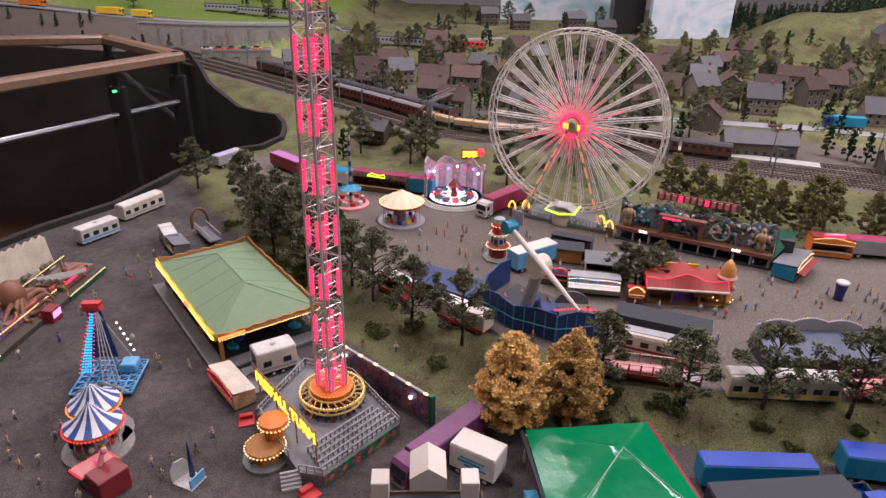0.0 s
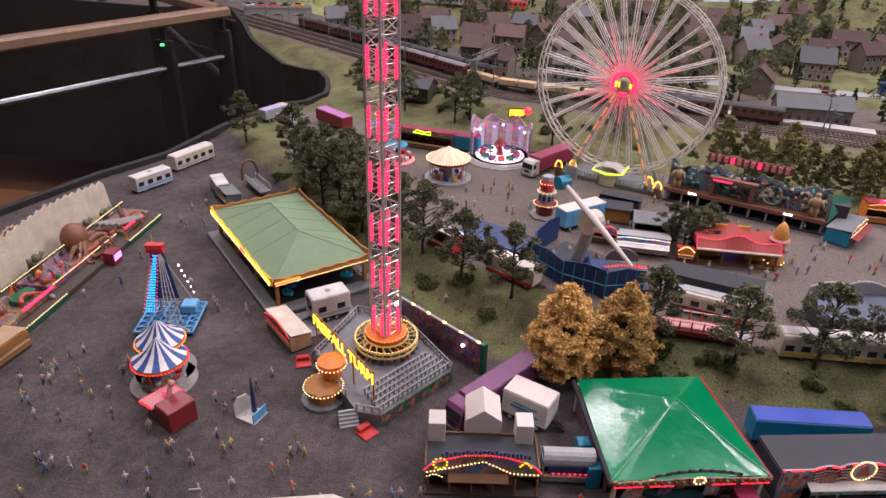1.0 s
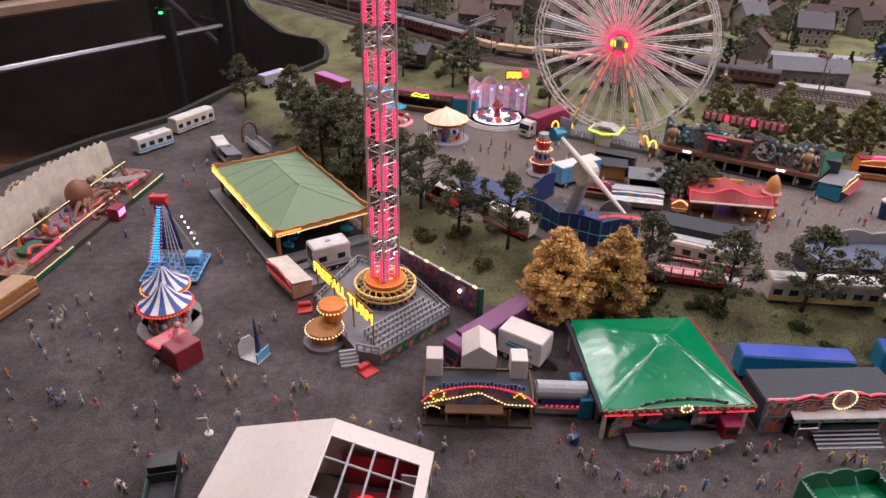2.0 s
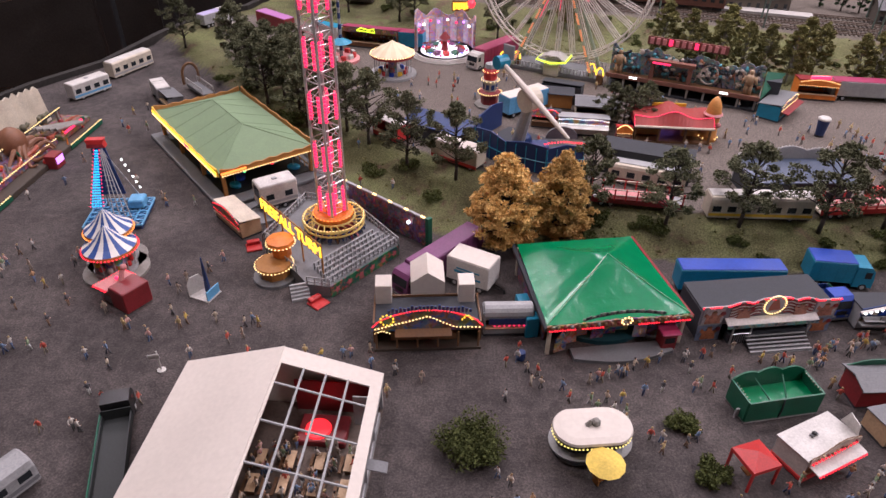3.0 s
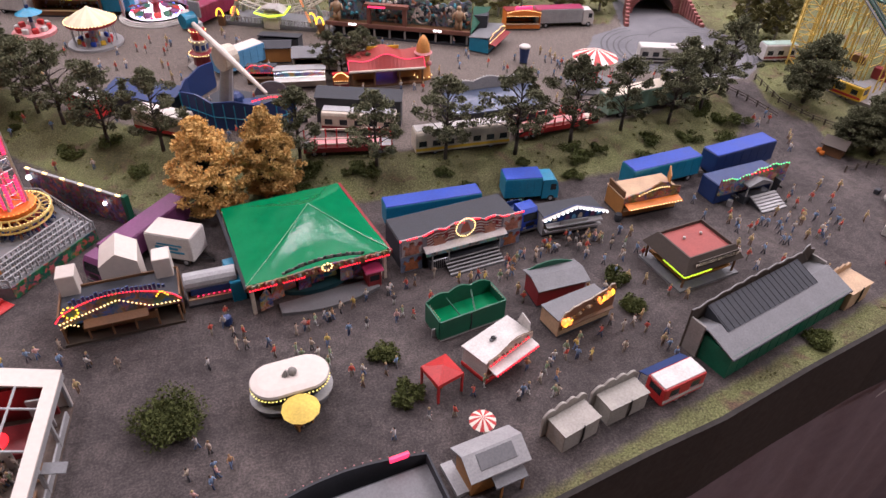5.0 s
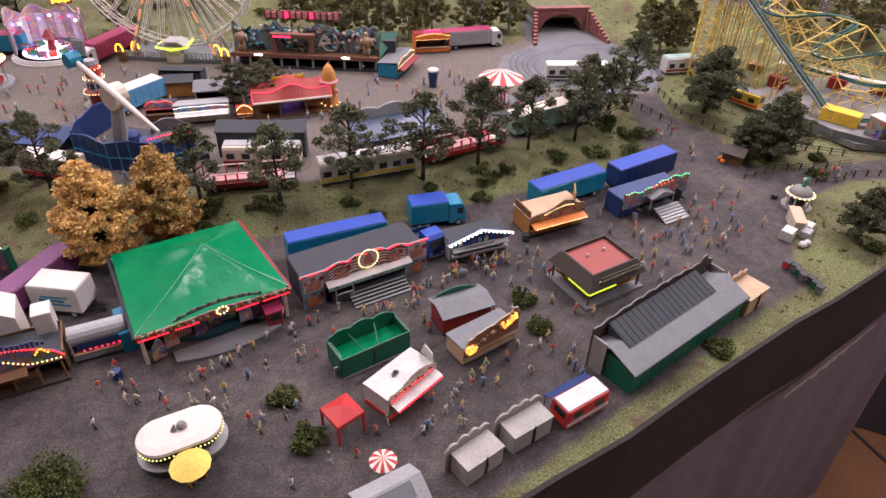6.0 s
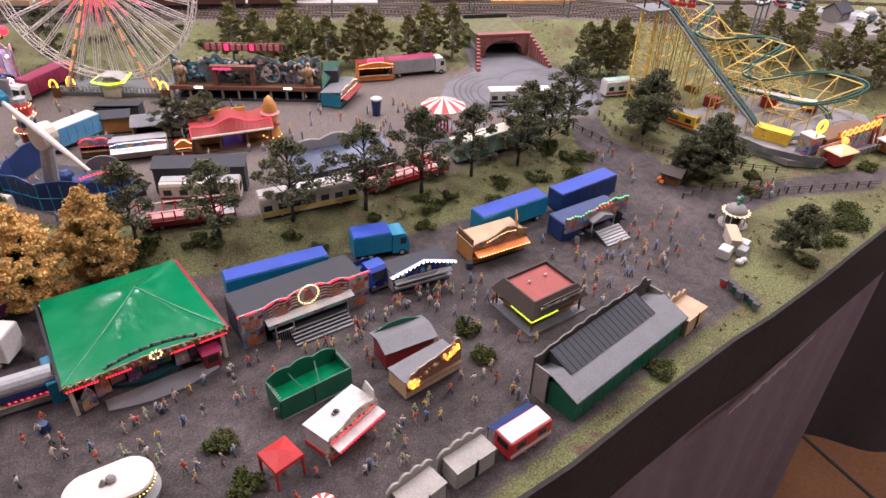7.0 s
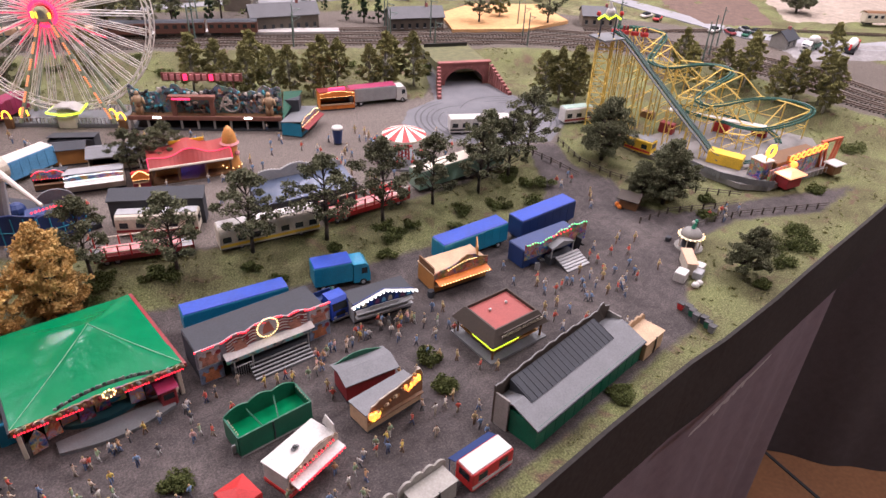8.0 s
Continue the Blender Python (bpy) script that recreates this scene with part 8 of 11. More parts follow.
# autumn trees, bushes and bank trees
autumn_tree(11.4, 73.0, 20, 1.28)
autumn_tree(19.3, 75.4, 130, 1.2)
for x, y, r, h in ((6.4, 36.3, 3.6, 3.4), (28.6, 40.2, 1.9, 1.4), (29.9, 34.0, 1.7, 1.8), (60.1, 45.6, 1.7, 1.6), (59.9, 40.4, 1.7, 1.6), (78.3, 30.0, 1.8, 1.3)):
    bush(x, y, r, h, BUSH, 40 if r > 3 else 14, "moss green bush on the gravel")
for x, y in ((-11.4, 101), (-4, 93.3), (4.3, 88.9), (24.4, 79.8), (35.3, 76.2), (46.2, 76.4), (57.5, 75.5), (67.7, 77), (77.8, 78.8), (87.4, 79.5), (104, 88.5),
             (-16, 106), (-20, 111), (-24, 109), (-27, 116), (-31, 121), (-34, 119), (-38, 126), (-42, 133), (-30, 126), (-46, 140), (-24, 118), (-63, 154), (-36, 131), (92, 84), (96, 83)):
    park_tree(x, y, (x * 37 + y * 11) % 360, 0.92 + 0.18 * ((x * 7 + y * 3) % 5) / 5)
rb = random.Random(77)
for k in range(46):
    u = rb.random()
    x = -48 + 150 * u
    y = ramp1(x, RIDGE) - rb.uniform(1.5, 7.5)
    if 8 < x < 24 and y < 77:
        continue
    bush(x, y, rb.uniform(1.2, 2.3), rb.uniform(0.8, 1.5), BUSH, 7, "low olive bush on the grass bank")

# ---------------------------------------------------------------- upper fairground
LEGGREEN = mat("grey_green_enamel", (0.30, 0.36, 0.26), 0.5)
LEGLAMP = glow("dull_orange_lamp", (1.0, 0.34, 0.16), 1.1)


def ferris_wheel():
    z0 = gz(25, 136)
    t = thing("ferris_wheel", cmat(26.3, 141.0, z0, -24.5), "large white ferris wheel with pink lit spokes and lamp lined legs", "ferris wheel")
    R, hz = 19.4, 22.1
    cream = mat("bright_cream_wheel_paint", (0.80, 0.76, 0.70), 0.45)
    part("base", S().box(-10.5, -3.6, 0, 10.5, 4.2, 0.9, 0.1), GREY, t)
    fence = S()
    for y in (-3.5, 4.1):
        for k in range(29):
            x = -10.4 + 20.8 * k / 28
            fence.box(x - 0.1, y - 0.08, 0.9, x + 0.1, y + 0.08, 2.0)
        fence.cyl((-10.4, y, 2.0), (10.4, y, 2.0), 0.1, 0.1, 5)
    part("base_fence", fence, LGREY, t, "white railing on the base")
    for sy in (-2.9, 2.9):
        for sx in (-1, 1):
            a, b = Vector((sx * 9.2, sy * 1.15, 0.9)), Vector((sx * 0.5, sy * 0.55, hz))
            leg = part("leg", S().cyl(a, b, 0.42, 0.30, 8), LEGGREEN, t, "pale green grey leg")
            if sy < 0:
                for k in range(6):
                    p, q = a.lerp(b, 0.06 + 0.15 * k), a.lerp(b, 0.15 + 0.15 * k)
                    o = Vector((0, -0.42, 0))
                    for m in range(6):
                        u = (p + o).lerp(q + o, m / 5)
                        part("leg_lamp", S().box(u.x - 0.22, u.y - 0.06, u.z - 0.11, u.x + 0.22, u.y + 0.06, u.z + 0.11), LEGLAMP, leg)
    part("axle", S().cyl((0, -2.6, hz), (0, 2.6, hz), 0.8, 0.8, 12), LGREY, t)
    part("motor_cover", S().lathe([(1.5, 0), (1.5, 0.5), (1.0, 0.8)], 16).turned(turn(90, 0, 0, (0, -1.8, hz))), mat("pale_green_hub", (0.55, 0.50, 0.30), 0.5), t)
    # the turning part, with its origin on the axle
    w = part("rotor", S().cyl((0, -1.5, 0), (0, 1.5, 0), 1.6, 1.6, 20), RED, t, "red lit hub with spokes and double rim")
    w.location = (0, 0, hz * CM)
    n = 32
    for sy in (-1.15, 1.15):
        rim = S()
        for rr in (R, R - 0.9):
            rim.path([(rr * math.cos(2 * math.pi * k / 64), sy, rr * math.sin(2 * math.pi * k / 64)) for k in range(64)], 0.13, 5, close=True)
        for k in range(64):
            a = 2 * math.pi * k / 64
            b = 2 * math.pi * (k + 1) / 64
            rim.cyl((R * math.cos(a), sy, R * math.sin(a)), ((R - 0.9) * math.cos(b), sy, (R - 0.9) * math.sin(b)), 0.06, 0.06, 4)
        part("rim", rim, cream, w, "white lattice rim")
    part("rim_bulb", S().bulbs([((R + 0.15) * math.cos(2 * math.pi * k / 64), -1.2, (R + 0.15) * math.sin(2 * math.pi * k / 64)) for k in range(65)], 1.2, 0.13), CREAM, w)
    ties = S()
    for k in range(n):
        a = 2 * math.pi * k / n
        ties.cyl((R * math.cos(a), -1.15, R * math.sin(a)), (R * math.cos(a), 1.15, R * math.sin(a)), 0.1, 0.1, 5)
    part("rim_ties", ties, WHITE, w)
    for k in range(n):
        a = 2 * math.pi * k / n
        c, s_ = math.cos(a), math.sin(a)
        sp = S()
        for sy in (-1.0, 1.0):
            for off in (-0.22, 0.22):
                sp.cyl((1.5 * c - off * s_, sy * 1.3, 1.5 * s_ + off * c), ((R - 0.9) * c - off * s_, sy * 1.1, (R - 0.9) * s_ + off * c), 0.10, 0.10, 4)
            for q in range(9):
                r0, r1 = 2.5 + 1.7 * q, 2.5 + 1.7 * (q + 1)
                o = 0.22 if q % 2 else -0.22
                sp.cyl((r0 * c - o * s_, sy * 1.25, r0 * s_ + o * c), (r1 * c + o * s_, sy * 1.2, r1 * s_ - o * c), 0.04, 0.04, 3)
        part("spoke", sp, cream, w)
        ln = (8.5, 5.0, 11.5, 6.0)[k % 4]
        part("spoke_lamp", S().cyl((1.7 * c, -1.45, 1.7 * s_), (ln * c, -1.4, ln * s_), 0.07, 0.05, 5), G_PINK, w, "pink glowing lamp line on the spoke")
    part("hub_ring", S().path([(2.4 * math.cos(2 * math.pi * k / 20), -1.6, 2.4 * math.sin(2 * math.pi * k / 20)) for k in range(20)], 0.3, 6, close=True), G_PINK, w)
    sg = S().box(-1.7, -2.75, hz - 0.6, -1.2, -2.65, hz + 0.6).box(-0.9, -2.75, hz - 0.6, -0.6, -2.65, hz + 0.5).box(1.4, -2.75, hz - 0.6, 1.9, -2.65, hz + 0.4)
    part("hub_sign", sg, G_YELLOW, t, "yellow glowing sign on the hub")
    canopy = S().rings([[(-3.2, y, 3.6), (-1.2, y, 4.6), (1.4, y, 4.7), (3.4, y, 3.7), (3.4, y, 3.5), (1.4, y, 4.5), (-1.2, y, 4.4), (-3.2, y, 3.4)] for y in (-4.6, -1.0)])
    cp = part("ticket_canopy", canopy, WHITE, t, "white curved canopy edged with lime tube")
    part("lime_edge", S().path([(-3.2, -4.7, 3.5), (0, -4.8, 3.0), (3.4, -4.7, 3.6), (3.6, -1.0, 4.2)], 0.2, 6).path([(-3.2, -4.7, 3.5), (-3.0, -1.0, 3.6)], 0.15, 6), G_LIME, cp)
    part("ticket_box", S().box(-1.6, -4.2, 0, 1.8, -2.0, 3.4, 0.1), CREAM, t)
    for x in (-11.0, -8.4, 8.9, 11.2):
        y = -4.2 if abs(x) > 10 else -2.4
        g = part("gate_post", S().box(x - 0.7, y - 0.5, 0, x + 0.7, y + 0.5, 2.2, 0.1), BROWN, t)
        part("gate_arch_lamp", S().path([(x + 0.8 * math.cos(a), y - 0.5, 2.2 + 1.6 * math.sin(a)) for a in [math.pi * q / 8 for q in range(9)]] , 0.18, 6), G_YELLOW, g, "yellow glowing arch")


ferris_wheel()


def music_ride():
    z0 = gz(1, 147)
    t = thing("music_round_ride", cmat(0.9, 150.5, z0, 6), "round ride with brightly lit floor, painted curved backdrop and glowing sign", "ride")
    part("platform", S().lathe([(6.9, 0), (6.9, 0.9)], 30), LGREY, t)
    st = S()
    for k in range(3):
        st.lathe([(7.0 + 0.35 * (3 - k), 0.3 * k), (7.0 + 0.35 * (3 - k), 0.3 * (k + 1))], 30)
    part("steps", st, WHITE, t)
    part("lit_floor", S().lathe([(5.8, 0.9), (5.8, 1.0)], 30), glow("lit_white_floor", (0.95, 0.82, 1.0), 1.8), t, "white pink glowing floor")
    n = 22
    s = S()
    ring = [(math.radians(-12 + 200 * k / n), 8.0 + 0.9 * math.sin(k * 1.1) + (1.0 if 15 < k < 21 else 0)) for k in range(n + 1)]
    s.rings([[(6.9 * math.cos(a), 6.9 * math.sin(a), 0.8), (7.2 * math.cos(a), 7.2 * math.sin(a), 0.8), (7.2 * math.cos(a), 7.2 * math.sin(a), h), (6.9 * math.cos(a), 6.9 * math.sin(a), h)] for a, h in ring])
    part("painted_backdrop", s, ART_CAROUSEL, t, "curved painted backdrop")
    rnd = random.Random(9)
    for k in range(12):
        a = 2 * math.pi * k / 12
        m = turn(0, 0, math.degrees(a), (4.2 * math.cos(a), 4.2 * math.sin(a), 1.0))
        part("ride_car", S().rings([[(-0.6, -0.6, 0), (0.6, -0.6, 0), (0.6, 0.6, 0), (-0.6, 0.6, 0)], [(-0.8, -0.8, 0.8), (0.7, -0.8, 0.5), (0.7, 0.8, 0.5), (-0.8, 0.8, 0.9)]]).turned(m), (RED, DGREEN, PURPLE)[k % 3], t)
    for k in range(14):
        a = math.radians(-8 + 196 * k / 13)
        part("backdrop_panel", S().box(-0.82, -0.1, 1.2, 0.82, 0.1, 6.8, 0.06).turned(turn(0, 0, math.degrees(a) + 90, (6.75 * math.cos(a), 6.75 * math.sin(a), 0))), (ART_CAROUSEL, ART_MUSIC)[k % 2], t, "bright painted backdrop panel")
        part("floor_lamp_dome", S().ball((5.3 * math.cos(2 * a), 5.3 * math.sin(2 * a), 1.2), 0.3, 6, 4), (G_PINK, G_WHITE, G_BLUE)[k % 3], t)
    part("palm_column", S().lathe([(0.9, 1.0), (0.5, 3.0), (1.4, 3.8), (0.3, 5.2)], 10), DRED, t)
    for x, y in ((-2.6, -4.8), (2.6, -5.2), (-4.6, -2.5)):
        p = part("palm", S().cyl((x, y, 1.0), (x, y, 3.6), 0.12, 0.1, 5), BROWN, t)
        fr = S()
        for k in range(8):
            a = 2 * math.pi * k / 8
            fr.cyl((x, y, 3.6), (x + 1.1 * math.cos(a), y + 1.1 * math.sin(a), 3.2), 0.16, 0.03, 4)
        part("palm_leaf", fr, DRED, p)
    for k in range(9):
        a = math.radians(20 + 20 * k)
        part("spot", S().ball((6.2 * math.cos(a), 6.2 * math.sin(a), 5.8 + 0.5 * (k % 2)), 0.32), (G_WHITE, G_PURPLE, G_PINK)[k % 3], t)
    sg = part("sign_frame", S().box(2.0, 5.6, 8.4, 6.2, 5.9, 10.8), BROWN, t)
    b = S()
    for k in range(6):
        b.box(2.3 + 0.62 * k, 5.3, 8.8 + 0.2 * (k % 2), 2.75 + 0.62 * k, 5.6, 10.4)
    part("sign_letters", b, G_YELLOW, sg, "yellow glowing sign, unreadable")
    part("star_lamp", S().ball((6.6, 5.2, 10.2), 1.0, 8, 5), G_RED, sg, "red glowing star")


music_ride()


def pale_carousel():
    z0 = gz(-10, 133)
    t = thing("children_carousel", cmat(-10.2, 136.0, z0, 0), "round children's carousel with a cream tent roof", "carousel")
    part("base_plate", S().lathe([(5.2, 0), (5.2, 0.5)], 26), LGREY, t)
    part("tent_roof", S().lathe([(4.7, 4.9), (3.0, 6.0), (1.0, 7.0), (0.06, 7.6)], 24), STRIPE_PALE, t, "cream tent roof")
    part("valance", S().lathe([(4.7, 4.9), (4.75, 4.3)], 24), DRED, t)
    part("light_string", S().bulbs([(4.85 * math.cos(a), 4.85 * math.sin(a), 4.9) for a in [2 * math.pi * k / 24 for k in range(25)]], 0.7, 0.13), G_WARM, t)
    part("drum", S().lathe([(1.0, 0.5), (1.0, 4.6)], 12), ART_SHOW, t)
    for k in range(10):
        a = 2 * math.pi * k / 10
        part("pole", S().cyl((4.0 * math.cos(a), 4.0 * math.sin(a), 0.5), (4.0 * math.cos(a), 4.0 * math.sin(a), 4.6), 0.1, 0.1, 5), LGREY, t)
        part("carousel_seat", S().box(-0.5, -0.3, 0, 0.5, 0.3, 0.9, 0.12).turned(turn(0, 0, math.degrees(a) + 90, (3.0 * math.cos(a + 0.3), 3.0 * math.sin(a + 0.3), 0.5))), (RED, BLUE, YELLOW)[k % 3], t)


pale_carousel()
lorry(12.2, 145.6, 230, 15.5, 3.2, 4.3, WHITE, CRIMSON, "white cabbed lorry with a dark pink tarpaulin body behind the wheel")


def lighthouse_booth():
    z0 = gz(10.6, 120)
    t = thing("tower_kiosk", cmat(10.6, 119.8, z0, 0), "octagonal red and cream tower kiosk with lit galleries", "kiosk")
    part("foot", S().lathe([(3.0, 0), (3.0, 0.4), (2.0, 0.6)], 8), STONE, t)
    part("lower_storey", S().lathe([(1.7, 0.4), (1.7, 2.4), (2.3, 2.6), (2.3, 3.0), (1.6, 3.3)], 8), DRED, t)
    part("middle_storey", S().lathe([(1.4, 3.2), (1.4, 5.0), (1.8, 5.2), (1.8, 5.5)], 8), CREAM, t)
    part("upper_storey", S().lathe([(1.3, 5.5), (1.3, 6.6), (1.6, 6.8), (1.4, 7.4), (0.9, 8.0)], 8), RED, t)
    part("cap", S().lathe([(1.2, 7.8), (1.1, 8.6), (0.2, 8.9)], 8), LGREY, t)
    for r, z in ((2.35, 2.9), (1.85, 5.4), (1.5, 7.2)):
        part("light_string", S().bulbs([(r * math.cos(a), r * math.sin(a), z) for a in [2 * math.pi * k / 14 for k in range(15)]], 0.55, 0.13), G_WARM, t)
    for k in range(8):
        a = 2 * math.pi * (k + 0.5) / 8
        part("window", S().box(-0.1, -0.35, 3.6, 0.1, 0.35, 4.6).turned(turn(0, 0, math.degrees(a), (1.32 * math.cos(a), 1.32 * math.sin(a), 0))), DBLUE, t)


lighthouse_booth()


def boom_ride():
    z0 = gz(14, 97)
    t = thing("boom_ride", cmat(0, 0, z0), "tall swinging boom ride with white arm and blue steel stage walls", "ride")
    A, B, D = Vector((11.2, 97.6, 16.6)), Vector((20.9, 83.6, 10.0)), Vector((14.6, 92.2, 12.2))
    mid = A.lerp(B, 0.45)
    arm = part("boom_arm", S().path([A, mid, B], [0.35, 0.55, 0.25], 10), ROOFWHITE, t, "long white boom arm")
    d = (B - A).normalized()
    side = d.cross(Vector((0, 0, 1))).normalized()
    part("blue_drum", S().cyl(A - side * 0.9, A + side * 1.1, 1.1, 1.1, 14), TEAL, arm, "blue drum at the arm's end")
    part("drum_fin", S().box(-1.1, -0.15, 0.2, 1.1, 0.15, 2.6, 0.1).turned(turn(0, 0, -40, tuple(A + Vector((1.1, 0.6, 0))))), LGREY, arm)
    part("pivot_drum", S().cyl(D - side * 0.2, D - side * 2.6, 1.9, 1.8, 16), CREAM, t, "cream pivot drum")
    part("pylon", S().cyl((14.0, 96.0, 0.5), D - side * 1.6, 1.2, 0.9, 10), LGREY, t)
    part("end_lamps", S().bulbs([mid, B], 0.7, 0.1), G_PINK, arm)
    part("stage_floor", S().prism([(8.0, 100.5), (19.0, 91.0), (27.0, 93.0), (24.0, 101.0), (14.0, 108.0)], 0, 0.8), DARK, t)
    pts = [(12.6, 110.0), (8.4, 104.0), (7.6, 98.6), (12.5, 93.4), (19.0, 90.6), (25.2, 92.2)]
    for k, ((ax, ay), (bx, by)) in enumerate(zip(pts, pts[1:])):
        L = math.hypot(bx - ax, by - ay)
        w = part("blue_wall", S().wall([(0, 0.2), (L - 0.1, 0.2), (L - 0.1, 4.6 + 0.5 * (k % 2)), (L * 0.5, 5.3), (0, 4.8)], -0.15, 0.15).turned(turn(0, 0, math.degrees(math.atan2(by - ay, bx - ax)), (ax, ay, 0))), DBLUE, t, "blue steel stage wall seen from behind")
        ribs = S()
        for q in range(5):
            ribs.cyl((L * q / 4, -0.2, 0.3), (L * q / 4, -0.2, 4.7), 0.1, 0.1, 4)
        ribs.cyl((0, -0.2, 2.4), (L, -0.2, 2.4), 0.1, 0.1, 4)
        part("wall_rib", ribs.turned(turn(0, 0, math.degrees(math.atan2(by - ay, bx - ax)), (ax, ay, 0))), TEAL, w)
    arcp = [(21.8 + 2.7 * math.cos(a), 95.0, 4.6 + 2.2 * math.sin(a)) for a in [math.pi * q / 12 for q in range(13)]]
    part("shell_sign", S().rings([[(x, y, z) for x, y, z in arcp], [(x, y + 0.3, z) for x, y, z in arcp]]), GREY, t, "grey half round shell sign")
    part("light_string", S().bulbs([(18.4, 91.2, 5.4), (21.4, 91.4, 5.8), (25.4, 92.6, 5.0)], 0.5, 0.2), G_RED, t)
    part("stage_prop", S().box(17.0, 95.0, 0.8, 20.0, 98.0, 3.0, 0.2).ball((16.0, 99.5, 2.2), 1.4, 9, 6), DBLUE, t)


boom_ride()
box_trailer(17.2, 117.0, 216, 10.0, 3.2, 4.4, LBLUE, "light blue box lorry trailer with a white roof", top=ROOFWHITE)
stall(24.4, 120.4, -8, 5.6, 3.6, 3.2, WOOD, DARK, None, "small yellow wooden cabin with a dark roof", ridge=True, slope=0.7, shut=True, name="cabin", cat="cabin")
stall(25.6, 123.4, -20, 8.0, 3.4, 3.6, DARK, DARK, None, "dark flat roofed hut behind the cabin", shut=True, name="hut", cat="hut")
stall(31.4, 115.6, -8, 8.2, 5.0, 3.0, CREAM, GREY, None, "grey roofed stall with two wings", ridge=True, slope=0.9, name="stall")
stall(27.6, 108.0, -6, 9.2, 3.4, 3.0, CREAM, LGREY, ART_SHOW, "sales stall with pale roof and white lit awning", G_WHITE, crest_h=0.3, waves=2, awning=WHITE)
stall(21.0, 110.6, -10, 5.2, 2.6, 3.0, BROWN, DARK, ART_SHOW, "small stall with a red lit crest", G_RED, crest_h=0.9, waves=2)
stall(34.6, 105.0, -8, 2.8, 2.2, 2.5, DRED, RED, ORANGE, "tiny ticket booth with a yellow bulb arch", G_WARM, crest_h=0.9, waves=1, name="ticket_booth", cat="booth")


def red_pavilion():
    z0 = gz(43, 106)
    t = thing("red_roofed_pavilion", cmat(43.2, 107.4, z0, -3), "open drinks pavilion with a curved red roof outlined in red lamps", "pavilion")
    n = 20
    W, D = 7.0, 3.4

    def rz(u):
        return 4.5 + 0.9 * math.exp(-((u - 0.5) / 0.20) ** 2) + 0.22 * math.cos(4 * math.pi * u)
    s = S()
    s.rings([[(-W + 2 * W * k / n, -D - 0.6, 3.4), (-W + 2 * W * k / n, -D + 1.0, rz(k / n)), (-W + 2 * W * k / n, D, rz(k / n) - 0.3), (-W + 2 * W * k / n, D, 3.2)] for k in range(n + 1)])
    part("red_roof", s, mat("red_tile_canvas", (0.30, 0.035, 0.03), 0.6), t, "curved red roof")
    top = [(-W + 2 * W * k / n, -D + 0.9, rz(k / n) + 0.12) for k in range(n + 1)]
    part("lamp_outline", S().bulbs(top, 0.35, 0.14).bulbs([(-W, -D - 0.7, 3.4), (-W, -D + 1.0, rz(0))], 0.35, 0.14).bulbs([(W, -D - 0.7, 3.4), (W, -D + 1.0, rz(1))], 0.35, 0.14), G_PINK, t, "red glowing lamp outline")
    part("eaves_tube", S().cyl((-W, -D - 0.7, 3.35), (W, -D - 0.7, 3.35), 0.22, 0.22, 6), CREAM, t)
    part("back_wall", S().box(-W + 0.3, D - 0.3, 0, W - 0.3, D - 0.1, 3.4), DBLUE, t)
    rect_posts(t, [(-W + 0.4, -D), (-W / 3, -D), (W / 3, -D), (W - 0.4, -D)], 0, 3.4, 0.18, BROWN)
    part("floor_board", S().box(-W, -D, 0, W, D, 0.3), BROWN, t)
    for k, (x, z) in enumerate(((-1.4, 1.9), (-0.4, 1.0), (0.6, 1.9), (1.4, 1.1), (-1.0, 1.2))):
        part("violet_spot", S().ball((x, D - 1.2, z), 0.4), (G_BLUE, G_PURPLE)[k % 2], t, "blue violet stage lamp")
    part("counter", S().box(-W + 1, -0.6, 0.3, -1.8, 0.4, 1.4), WOOD, t)
    part("counter", S().box(2.4, -0.6, 0.3, W - 1, 0.4, 1.4), WOOD, t)
    part("roof_sign", S().box(-3.0, D - 0.6, 4.6, 3.2, D - 0.4, 5.2), YELLOW, t)
    p = thing("beer_mug_tower", cmat(50.4, 106.4, z0, 0), "tall orange rounded novelty tower beside the pavilion", "novelty tower")
    part("body", S().lathe([(1.7, 0), (1.5, 1.0), (1.2, 3.0), (1.4, 5.0), (1.2, 6.4), (0.7, 7.6), (0.1, 8.2)], 12), mat("orange_novelty_paint", (0.62, 0.28, 0.08), 0.4), p, smooth=True)
    part("red_band", S().lathe([(1.5, 4.6), (1.75, 4.9), (1.45, 5.2)], 12), PINK, p)
    part("light_string", S().bulbs([(1.8 * math.cos(a), 1.8 * math.sin(a), 0.6) for a in [2 * math.pi * k / 9 for k in range(10)]], 0.9, 0.15), G_WARM, p)
    part("nose", S().ball((0.9, -1.2, 3.2), 0.5, 8, 5), PINK, p)


red_pavilion()


